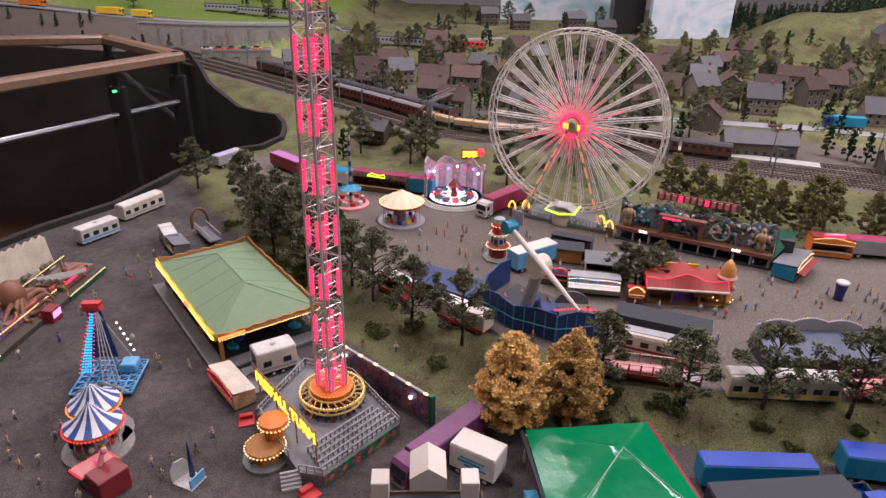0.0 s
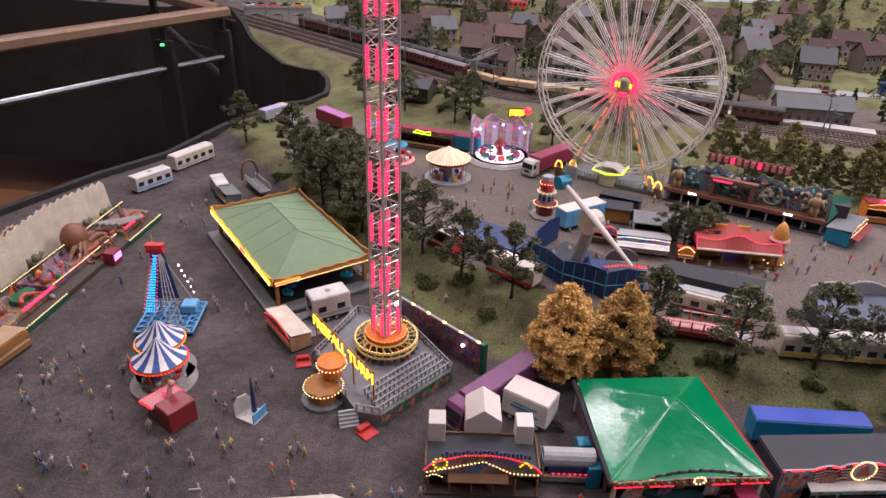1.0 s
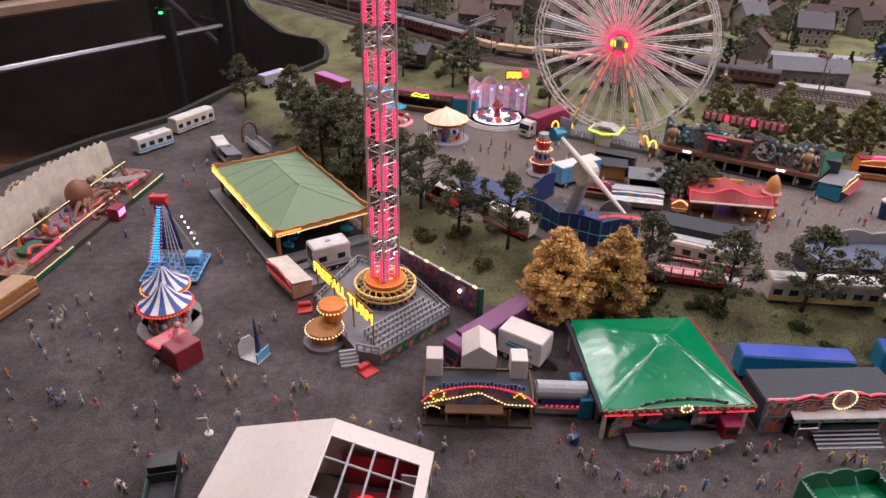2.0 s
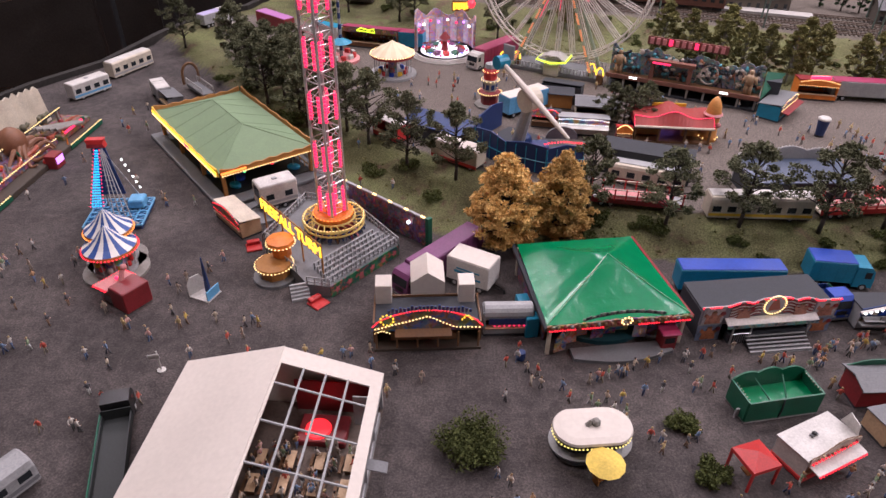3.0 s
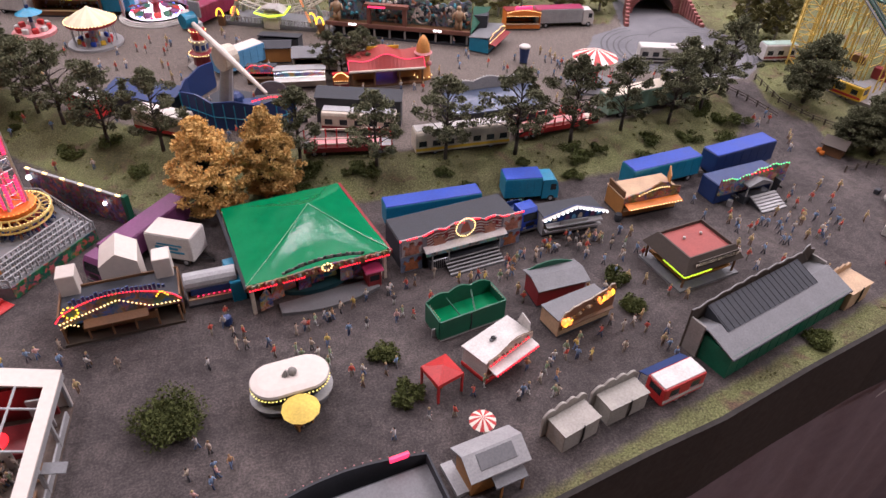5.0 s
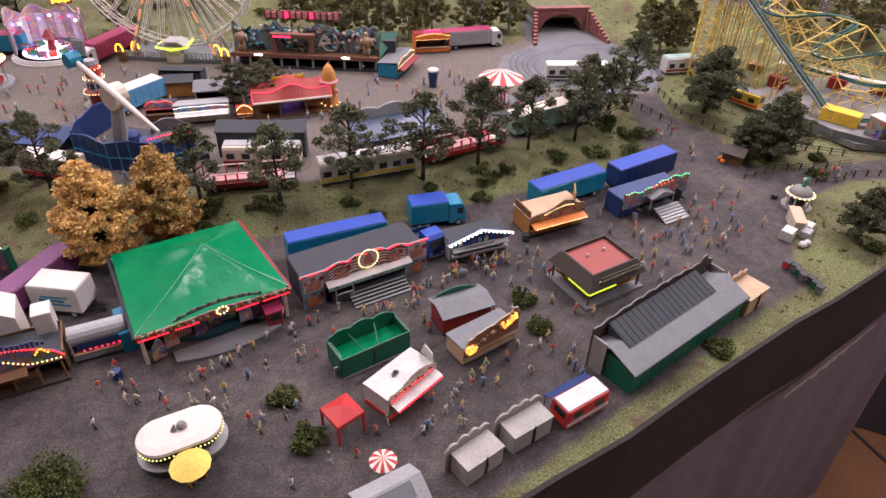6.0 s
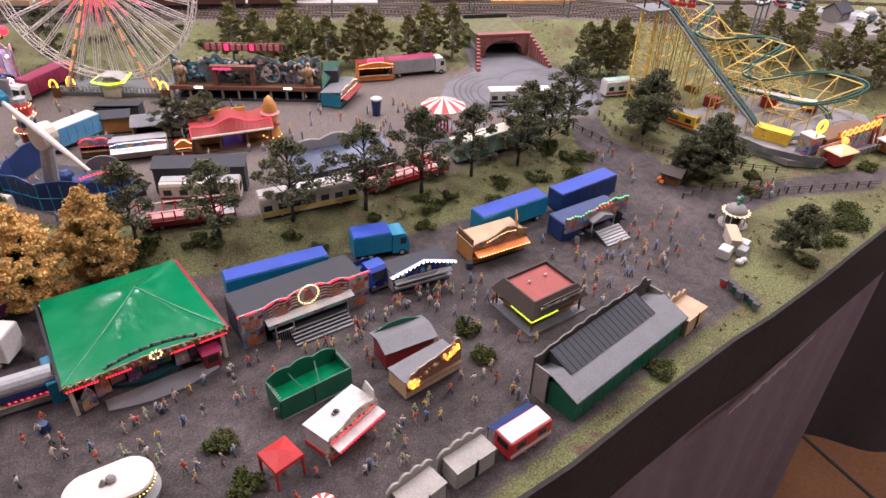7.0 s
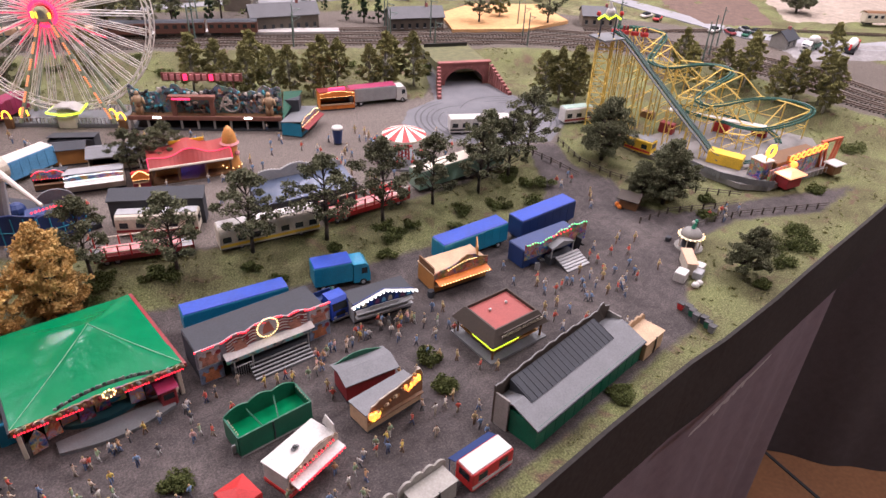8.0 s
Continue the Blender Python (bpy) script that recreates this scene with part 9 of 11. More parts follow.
def ghost_house():
    a, b = Vector((36.5, 132.9)), Vector((64.2, 120.5))
    c, L = (a + b) / 2, (b - a).length
    rz = math.degrees(math.atan2(b.y - a.y, b.x - a.x))
    z0 = gz(50, 124)
    t = thing("ghost_train", cmat(c.x + 0.7, c.y + 1.6, z0, rz), "long ghost train front with dark painted monsters above an open gallery", "ghost train")
    part("gallery_floor", S().box(-L / 2, -3.2, 0, L / 2, 3.2, 0.4), DARK, t)
    part("back_wall", S().box(-L / 2, 1.0, 0.4, L / 2, 1.2, 3.0), BLACK, t)
    part("balcony", S().box(-L / 2, -3.2, 2.5, L / 2, 1.2, 2.9, 0.08), BROWN, t)
    part("balcony_edge", S().box(-L / 2 - 0.2, -3.45, 2.3, L / 2 + 0.2, -3.15, 3.2, 0.08), mat("red_brown_timber", (0.20, 0.085, 0.06), 0.7), t)
    for k in range(10):
        x = -L / 2 + 0.4 + (L - 0.8) * k / 9
        part("gallery_post", S().box(x - 0.2, -3.2, 0.4, x + 0.2, -2.8, 2.5), STONE, t)
    top = []
    rnd = random.Random(6)
    for k in range(61):
        top.append((L / 2 - L * k / 60, 7.9 + 0.7 * math.sin(k * 0.33) + 0.3 * math.sin(k * 1.1) + rnd.uniform(-0.3, 0.3)))
    part("monster_front", S().wall([(-L / 2, 2.9), (L / 2, 2.9)] + top, -0.6, -0.3), ART_GHOST, t, "dark painted front with a ragged top")
    # carved monsters: ribs, arms and bony ridges standing proud of the board
    teal, bone, coal = mat("teal_relief_paint", (0.08, 0.34, 0.42), 0.5), mat("bone_relief_paint", (0.50, 0.45, 0.40), 0.6), mat("coal_relief_paint", (0.018, 0.018, 0.022), 0.5)
    rust = mat("rust_relief_paint", (0.30, 0.12, 0.06), 0.6)
    for k in range(120):
        x, z = rnd.uniform(-L / 2 + 0.8, L / 2 - 0.8), rnd.uniform(3.4, 7.4)
        a0, ln, bend = rnd.uniform(0.6, 2.5), rnd.uniform(0.5, 1.3), rnd.uniform(-1.4, 1.4)
        rib = [(x + ln * q * math.cos(a0 + bend * q) / 1.5, -0.68 - 0.12 * math.sin(2 * q), min(8.2, z + ln * q * math.sin(a0 + bend * q) / 1.5)) for q in (0, 0.4, 0.8, 1.2, 1.5)]
        left = x < -2
        m = (coal, teal, teal, bone)[k % 4] if left else (coal, bone, rust, coal, bone, teal)[k % 6]
        part("carved_relief", S().path(rib, [0.12, 0.30, 0.38, 0.26, 0.09], 5), m, t)
    for k in range(14):
        x, z = -L / 2 + 1.5 + (L - 3.0) * k / 13, 5.0 + 1.6 * math.sin(k * 2.3)
        part("carved_head", S().ball((x, -0.72, z + 0.6), 0.34, 7, 5, 1.4).cyl((x - 0.3, -0.75, z + 0.2), (x - 0.7, -0.8, z - 0.8), 0.16, 0.08, 5).cyl((x + 0.3, -0.75, z + 0.2), (x + 0.6, -0.8, z - 0.9), 0.16, 0.08, 5), (bone, teal, coal, rust)[k % 4], t)
    gold = mat("bronze_statue", (0.40, 0.27, 0.16), 0.45)
    for x in (-L / 2 + 2.0, L / 2 - 2.4):
        part("giant_statue", S().cyl((x - 0.35, -1.8, 2.9), (x - 0.4, -1.8, 5.0), 0.45, 0.4, 8).cyl((x + 0.35, -1.8, 2.9), (x + 0.4, -1.8, 5.0), 0.45, 0.4, 8).lathe([(0.7, 4.9), (0.95, 6.4), (0.4, 7.0)], 9, (x, -1.8, 0)).ball((x, -1.8, 7.4), 0.5, 8, 5)
             .cyl((x - 0.9, -1.8, 6.5), (x - 1.3, -2.2, 5.0), 0.28, 0.22, 6).cyl((x + 0.9, -1.8, 6.5), (x + 1.4, -2.2, 5.2), 0.28, 0.22, 6), gold, t, "bronze coloured giant statue", smooth=True)
    rw = S()
    rw.path([(5.0 + 1.7 * math.cos(a), -0.9, 5.2 + 1.9 * math.sin(a)) for a in [2 * math.pi * k / 18 for k in range(18)]], 0.16, 6, close=True)
    part("mouth_ring", rw, bone, t)
    por = part("portal", S().box(-6.6, -2.6, 2.9, -5.8, -1.6, 6.6).box(1.0, -2.6, 2.9, 1.8, -1.6, 6.6).box(-7.0, -2.8, 6.4, 2.2, -1.4, 7.1), mat("red_brown_timber_b", (0.20, 0.085, 0.06), 0.7), t, "timber portal on the balcony")
    part("red_tube", S().cyl((-6.2, -2.9, 6.6), (-2.6, -2.9, 6.6), 0.2, 0.2, 6), G_PINK, por)
    for x in (-9.5, 8.6):
        part("gallery_lamp", S().box(x - 0.8, -3.6, 2.75, x + 0.8, -3.46, 3.1), G_WHITE, t)
    sg = part("roof_sign_frame", S().box(-8.5, 0.6, 9.2, 7.5, 0.9, 10.8).cyl((-6, 0.8, 2.9), (-6, 0.8, 9.4), 0.12, 0.12, 6).cyl((5.5, 0.8, 2.9), (5.5, 0.8, 9.4), 0.12, 0.12, 6), mat("dull_red_sign", (0.22, 0.07, 0.06), 0.6), t, "dull red roof sign board")
    for k in range(12):
        x = -8.0 + 1.28 * k
        g = k in (3, 7)
        part("sign_bar", S().box(x, 0.3, 9.4, x + 0.75, 0.6, 10.6), G_PINK if g else PINK, sg, "red glowing letter block" if g else "dull red letter block")
    part("green_sheet", S().rings([[(L / 2 + 0.3, -3.0, 2.6), (L / 2 + 0.3, 1.2, 7.0), (L / 2 + 3.8, 3.8, 6.4)], [(L / 2 + 0.3, -2.9, 2.4), (L / 2 + 0.3, 1.3, 6.8), (L / 2 + 3.8, 3.9, 6.2)]]), DGREEN, t, "green sheet side awning")
    part("side_roof", S().box(L / 2 + 0.3, 0, 0, L / 2 + 3.4, 3.6, 5.6), DARK, t)


ghost_house()
stall(67.6, 119.2, 50, 9.4, 4.2, 3.0, TEAL, GREY, ART_BLUE, "rainbow painted snack stall with grey folding roof", G_WARM, crest_h=0.9, waves=2, awning=DRED)
st = stall(78.8, 128.2, -10, 7.8, 4.2, 3.8, ORANGE, DRED, ORANGE, "orange snack stall with a red glowing sign", G_WARM, crest_h=0.6, waves=1, counter=ORANGE)
part("red_sign", S().cyl((-1.8, -1.6, 4.6), (1.8, -1.6, 4.8), 0.45, 0.45, 8), G_PINK, st, "red glowing sign")
lorry(88.6, 127.4, -6, 13.6, 3.0, 4.2, WHITE, LGREY, "white cabbed lorry with maroon roofed trailer near the tunnel", top=CRIMSON)


def chair_swing(x, y, r, e, h, cloth, label):
    z0 = gz(x, y)
    t = thing("chair_swing", cmat(x, y, z0), label, "carousel")
    part("tent_roof", S().lathe([(r, e), (r * 0.5, e + 0.9), (0.06, h)], 18), cloth, t, "striped tent roof")
    part("valance", S().lathe([(r, e), (r + 0.05, e - 0.4)], 18), CREAM, t)
    lat = S()
    for k in range(4):
        a = math.pi * (k + 0.5) / 2
        lat.cyl((1.1 * math.cos(a), 1.1 * math.sin(a), 0), (0.8 * math.cos(a), 0.8 * math.sin(a), e), 0.16, 0.16, 6)
    for q in range(6):
        for k in range(4):
            a, b = math.pi * (k + 0.5) / 2, math.pi * (k + 1.5) / 2
            lat.cyl((1.0 * math.cos(a), 1.0 * math.sin(a), e * q / 6), (1.0 * math.cos(b), 1.0 * math.sin(b), e * (q + 1) / 6), 0.08, 0.08, 4)
    part("lattice_column", lat, RED, t)
    part("base_plate", S().lathe([(r + 0.6, 0), (r + 0.6, 0.4)], 20), GREY, t)
    for k in range(8):
        a = 2 * math.pi * k / 8
        part("chain_seat", S().cyl((r * 0.85 * math.cos(a), r * 0.85 * math.sin(a), e), (r * 0.9 * math.cos(a), r * 0.9 * math.sin(a), 1.6), 0.04, 0.04, 4).box(r * 0.9 * math.cos(a) - 0.3, r * 0.9 * math.sin(a) - 0.2, 1.3, r * 0.9 * math.cos(a) + 0.3, r * 0.9 * math.sin(a) + 0.2, 1.6), RED, t)
    return t


chair_swing(80.6, 96.2, 4.2, 5.6, 7.2, STRIPE_RED, "chair swing with a red and white striped tent roof")


def swing_tower():
    z0 = gz(-22.9, 144.4)
    t = thing("tall_chair_tower", cmat(-22.9, 144.4, z0), "slender blue and white striped swing tower", "ride")
    for k in range(14):
        part("column_ring", S().cyl((0, 0, 1.2 * k), (0, 0, 1.2 * k + 1.2), 0.42 - 0.01 * k, 0.42 - 0.01 * k, 8), (DBLUE, LGREY)[k % 2], t)
    part("tip", S().cyl((0, 0, 16.8), (0, 0, 20.5), 0.12, 0.05, 6), DARK, t)
    part("round_stage", S().lathe([(4.2, 0), (4.2, 0.6), (3.6, 0.9)], 20), PINK, t)
    for k in range(10):
        a = 2 * math.pi * k / 10
        part("swing_gondola", S().box(-0.6, -0.4, 0, 0.6, 0.4, 1.0, 0.1).turned(turn(0, 0, math.degrees(a) + 90, (3.0 * math.cos(a), 3.0 * math.sin(a), 0.9))), (RED, WHITE)[k % 2], t)
    part("turquoise_roof", S().lathe([(2.6, 4.2), (0.6, 5.2)], 12), TEAL, t)


swing_tower()

# cup sculpture, bus, wagons of the showmen
t = thing("giant_cup", cmat(71.9, 108.8, gz(72, 109)), "large dark drinks cup sculpture with a white lid", "sculpture")
part("cup", S().lathe([(0.75, 0.3), (1.05, 3.2)], 14), DBLUE, t)
part("lid", S().lathe([(1.1, 3.2), (1.15, 3.5), (0.9, 3.7)], 14), WHITE, t)
part("foot", S().lathe([(0.9, 0), (0.8, 0.3)], 12), BLACK, t)
caravan(101.6, 103.2, -18, 13.0, 2.9, 3.5, WHITE, BLACK, "white city bus with dark windows on the asphalt", tow=0, cat="bus", round_top=0.25)


def flat_wagon(x, y, rz, L, body, deck, label, posts=RED):
    t = thing("packing_wagon", cmat(x, y, gz(x, y), rz), label, "wagon")
    part("deck", S().box(-L / 2, -1.5, 1.0, L / 2, 1.5, 1.3), deck, t)
    part("side_rail", S().box(-L / 2, -1.6, 0.8, L / 2, -1.5, 1.6).box(-L / 2, 1.5, 0.8, L / 2, 1.6, 1.6), body, t)
    s = S()
    n = int(L / 1.7)
    for k in range(n + 1):
        u = -L / 2 + 0.1 + (L - 0.2) * k / n
        for sg in (-1, 1):
            s.box(u - 0.1, sg * 1.5 - 0.1, 1.3, u + 0.1, sg * 1.5 + 0.1, 3.2)
    part("stanchion", s, posts, t)
    part("top_rail", S().cyl((-L / 2, -1.5, 3.1), (L / 2, -1.5, 3.1), 0.1, 0.1, 5).cyl((-L / 2, 1.5, 3.1), (L / 2, 1.5, 3.1), 0.1, 0.1, 5).cyl((-L / 2, -1.5, 2.2), (L / 2, -1.5, 2.2), 0.08, 0.08, 5), CREAM, t)
    part("load", S().box(-L / 2 + 1, -1.0, 1.3, L / 2 - 2, 1.0, 2.0, 0.1), PINK, t)
    wheels_at(t, (-L * 0.38, -L * 0.38 + 1.4, L * 0.36), 2.8)
    return t


flat_wagon(32.0, 81.9, -8, 13.6, DRED, LGREY, "red sided packing wagon with white railings")
caravan(49.6, 79.4, 0, 15.4, 3.0, 4.0, CREAM, YELLOW, "long cream and yellow showman's coach with red base", roof=WHITE, tow=0, cat="coach", round_top=0.5)
flat_wagon(66.4, 81.2, 7, 15.6, RED, CREAM, "red sided open wagon with cream railings")
box_trailer(86.6, 85.6, 10, 20.0, 3.2, 4.4, mat("pale_green_wagon", (0.20, 0.32, 0.24), 0.5), "long pale green living wagon with a cream roof", top=CREAM)
t = whole("red_plastic_cover", S().box(-1.6, -1.3, 0, 1.6, 1.3, 1.5, 0.25).box(-1.2, -1.0, 1.5, 1.0, 0.9, 2.1, 0.2), RED, cmat(71.0, 85.5, gz(71, 85.5), 10), "crumpled red plastic cover beside the wagons", "cover")


def sheet_building(x, y, rz, L, D, H, roof, label, back=None):
    t = thing("show_back", cmat(x, y, gz(x, y), rz), label, "show booth")
    part("wall", S().box(-L / 2, -D / 2, 0, L / 2, D / 2, H), DARK, t)
    part("roof", S().rings([[(u, -D / 2 - 0.2, H), (u, D / 2, H + 0.9), (u, D / 2, H + 0.7), (u, -D / 2 - 0.2, H - 0.2)] for u in (-L / 2 - 0.2, L / 2 + 0.2)]), roof, t, "smooth flat roof sheet")
    if back:
        part("crest_front", S().wall([(-L / 2, 0), (L / 2, 0)] + crest(L, H + 1.6, 1.4, 30, 3), D / 2 + 0.1, D / 2 + 0.4), back, t, "pale crested front board seen from behind")
        part("crest_lamps", S().bulbs([(u, D / 2 + 0.25, w + 0.1) for u, w in crest(L, H + 1.6, 1.4, 30, 3)], 0.45, 0.14), WHITE, t)
    return t


sheet_building(58.0, 87.6, 3, 16.4, 6.4, 3.2, mat("blue_grey_sheet", (0.055, 0.075, 0.12), 0.35), "low building with a blue grey sheet roof and pale crest", LGREY)
sheet_building(35.6, 91.4, -19, 14.0, 2.6, 4.6, DARK, "dark grey board wall of a show seen from behind")
caravan(35.0, 88.3, -19, 12.0, 3.0, 3.6, CREAM, DRED, "rounded grey roofed wagon in front of a dark wall", roof=LGREY, round_top=0.6, tow=0)
sheet_building(1.2, 103.6, -29, 12.5, 5.0, 3.0, DBLUE, "low show with a dark blue roof among the trees")
stall(-7.6, 104.0, -40, 6.4, 3.2, 3.2, RED, WHITE, None, "red and white sales stall among the trees")
box_trailer(4.6, 94.6, -34, 9.4, 3.0, 3.8, CREAM, "cream box wagon with a red base behind the trees", skirt=RED, top=ROOFWHITE)
box_trailer(-43.5, 167.0, -40, 12.0, 3.2, 4.0, DRED, "maroon trailer with a pink roof at the back of the fair", top=mat("pink_sheet", (0.42, 0.16, 0.40), 0.5))
box_trailer(-28.5, 158.5, -27, 8.0, 3.2, 4.2, WHITE, "white and pale blue trailer at the back of the fair", top=TEAL)
st = stall(-17.0, 155.0, -14, 14.0, 3.6, 4.4, BROWN, CRIMSON, ART_WOOD, "long brown stall with a lime lit sign", None, crest_h=0.5, waves=2)
part("lime_sign", S().path([(-3, -2.2, 4.2), (-2, -2.2, 4.9), (0, -2.2, 4.5), (1.4, -2.2, 4.9), (1.6, -2.2, 4.0), (-3, -2.2, 4.2)], 0.16, 5), G_LIME, st)
box_trailer(-7.5, 153.6, -12, 7.0, 3.0, 4.4, TEAL, "teal trailer with a crimson roof beside the stall", top=CRIMSON)
lorry(-60.5, 170.0, 60, 9.0, 2.8, 3.6, WHITE, LGREY, "white lorry at the edge of the visitors' bay", top=mat("lilac_sheet", (0.40, 0.36, 0.55), 0.5))
stall(-55.0, 163.0, -30, 5.0, 3.4, 3.4, WHITE, LGREY, None, "white booth at the back of the fair")


# ---------------------------------------------------------------- the coaster corner
def coaster():
    z0 = 1.2
    t = thing("roller_coaster", cmat(0, 0, z0), "yellow lattice roller coaster with dark green rails and a lit station", "roller coaster")

    def at(s_, w_, z_):
        """A place on the slab: s_ from the lift to the front, w_ from the drop to the far side."""
        a, b = Vector((131.5, 97.5, z_)).lerp(Vector((139.5, 72.5, z_)), s_), Vector((146.5, 105.0, z_)).lerp(Vector((167.0, 76.0, z_)), s_)
        return a.lerp(b, w_)

    drop = [Vector((144.5, 66.6, 1.7)), Vector((141.8, 68.6, 1.2)), Vector((139.6, 72.4, 1.6)), Vector((138.5, 76.0, 4.2)), Vector((136.4, 83.4, 9.6)), Vector((134.4, 90.4, 15.0)), Vector((132.8, 95.6, 19.0)), Vector((131.6, 98.4, 20.6))]
    zig = [(-0.08, 0.12, 20.6), (-0.08, 0.55, 19.6), (-0.04, 0.86, 18.8), (0.06, 1.0, 18.2), (0.15, 0.86, 17.6), (0.20, 0.45, 16.6), (0.25, 0.16, 15.8), (0.34, 0.08, 15.4), (0.40, 0.22, 14.8), (0.41, 0.6, 13.8), (0.44, 0.9, 13.0),
           (0.53, 1.0, 12.5), (0.61, 0.88, 11.9), (0.63, 0.5, 11.0), (0.66, 0.2, 10.2), (0.74, 0.12, 9.8), (0.80, 0.25, 9.3), (0.81, 0.6, 8.6), (0.86, 0.92, 7.9), (0.99, 1.04, 7.2), (1.12, 0.92, 6.8), (1.17, 0.6, 6.5), (1.12, 0.32, 6.2),
           (1.0, 0.26, 5.9), (0.8, 0.36, 5.2), (0.6, 0.46, 4.4), (0.4, 0.62, 3.8), (0.42, 0.84, 3.4), (0.7, 0.84, 2.8), (1.0, 0.7, 2.4), (1.16, 0.5, 2.0)]
    tr = drop + [at(*q) for q in zig]
    pts = []
    n = len(tr)
    for i in range(n - 1):
        p0, p1, p2, p3 = (tr[min(n - 1, max(0, i + k - 1))] for k in range(4))
        for q in range(5):
            u = q / 5
            pts.append(0.5 * ((2 * p1) + (p2 - p0) * u + (2 * p0 - 5 * p1 + 4 * p2 - p3) * u * u + (3 * p1 - p0 - 3 * p2 + p3) * u ** 3))
    last = len(pts) - 1

    def side_of(i):
        d = pts[min(last, i + 1)] - pts[max(0, i - 1)]
        return Vector((-d.y, d.x, 0)).normalized()

    for side in (-1, 1):
        part("rail", S().path([p + side_of(i) * 0.45 * side for i, p in enumerate(pts)], 0.19, 5), TRACKGREEN, t, "dark green tubular rail")
    for i in range(0, last):
        for u in (0, 0.5):
            c, w = pts[i].lerp(pts[i + 1], u), side_of(i)
            part("sleeper", S().cyl(c + w * 0.62 - Vector((0, 0, 0.2)), c - w * 0.62 - Vector((0, 0, 0.2)), 0.1, 0.1, 4), TRACKGREEN, t)
    run = range(9, 37)
    for name, off, z_, wid, m, lab in (("drop_walkway", 1.2, -0.35, 0.32, GREY, "grey plank walkway beside the drop"), ("drop_trough", 0.0, -0.05, 0.8, TRACKGREEN, "dark green trough under the drop rails")):
        part(name, S().rings([[pts[i] + side_of(i) * (off + e) + Vector((0, 0, z_ + h)) for e, h in ((-wid, 0), (wid, 0), (wid, -0.22), (-wid, -0.22))] for i in run]), m, t, lab)
    for sg in (0.7, 1.6):
        part("drop_handrail", S().path([pts[i] + side_of(i) * sg + Vector((0, 0, 0.75)) for i in run], 0.08, 4), GREY, t)
    # bents under the drop
    for i in range(14, 38, 3):
        p, w = pts[i], side_of(i)
        s = S()
        for e in (-0.8, 1.5):
            s.cyl(p + w * e - Vector((0, 0, 0.5)), (p.x + w.x * e, p.y + w.y * e, 0.0), 0.15, 0.15, 4)
        h, k = p.z - 0.6, 0
        while h > 1.5:
            nh = max(0.2, h - 3.2)
            a, b = p + w * 1.5, p - w * 0.8
            s.cyl((a.x, a.y, h), (b.x, b.y, h), 0.11, 0.11, 4)
            s.cyl((a.x, a.y, h), (b.x, b.y, nh), 0.08, 0.08, 4) if k % 2 else s.cyl((b.x, b.y, h), (a.x, a.y, nh), 0.08, 0.08, 4)
            h, k = nh, k + 1
            if nh <= 0.2:
                break
        part("support_bent", s, COASTER, t, "yellow lattice support")
    # bents across the zigzag, each post as tall as the track above it
    rows = (0.0, 0.13, 0.26, 0.40, 0.53, 0.66, 0.80, 0.95, 1.10)
    cols = (0.14, 0.36, 0.62, 0.94)
    tops = []
    for r in rows:
        line = []
        for w_ in cols:
            g = at(r, w_, 0)
            near = [p.z for i, p in enumerate(pts) if i > 38 and math.hypot(p.x - g.x, p.y - g.y) < 3.4]
            line.append((max(near) - 0.35 if near else max(3.0, 15.5 - 11 * r)))
        tops.append(line)
    for r, line in zip(rows, tops):
        s = S()
        foot = [at(r, w_, 0) for w_ in cols]
        for g, h in zip(foot, line):
            s.cyl(g, (g.x, g.y, h), 0.15, 0.15, 4)
        for (g0, h0), (g1, h1) in zip(zip(foot, line), zip(foot[1:], line[1:])):
            s.cyl((g0.x, g0.y, h0), (g1.x, g1.y, h1), 0.14, 0.14, 4)
            z_ = min(h0, h1) - 3.2
            while z_ > 1.0:
                s.cyl((g0.x, g0.y, z_), (g1.x, g1.y, z_), 0.09, 0.09, 4)
                z_ -= 4.2
            m_ = min(h0, h1)
            s.cyl((g0.x, g0.y, m_), (g1.x, g1.y, max(0.3, m_ - 4.0)), 0.08, 0.08, 4)
        part("support_bent", s, COASTER, t, "yellow lattice support")
    for j, w_ in enumerate(cols):
        for k in range(len(rows) - 1):
            g0, g1 = at(rows[k], w_, 0), at(rows[k + 1], w_, 0)
            h0, h1 = tops[k][j], tops[k + 1][j]
            part("side_beam", S().cyl((g0.x, g0.y, h0), (g1.x, g1.y, h1), 0.14, 0.14, 4), COASTER, t)
            z_ = min(h0, h1) - 3.6
            if z_ > 1.2:
                part("side_beam", S().cyl((g0.x, g0.y, z_), (g1.x, g1.y, z_), 0.09, 0.09, 4).cyl((g0.x, g0.y, z_), (g1.x, g1.y, min(h0, h1) - 0.4), 0.07, 0.07, 4), COASTER, t)
    a, b = at(0.36, 0.5, 4.0), at(1.0, 0.62, 4.0)
    part("service_deck", S().rings([[p + Vector((0.75, 0.55, 0)), p - Vector((0.75, 0.55, 0)), p - Vector((0.75, 0.55, 0.25)), p + Vector((0.75, 0.55, -0.25))] for p in (a, b)]), WHITE, t, "white service deck between the posts")
    for q, m in (((0.45, 0.3, 0), DRED), ((0.7, 0.68, 0), RED), ((0.9, 0.8, 0), DRED), ((0.22, 0.5, 0), BROWN)):
        p = at(*q)
        part("service_box", S().box(-1.6, -0.9, 0.12, 1.6, 0.9, 2.4, 0.1).turned(turn(0, 0, -66, (p.x, p.y, 0))), m, t)
    lift = S()
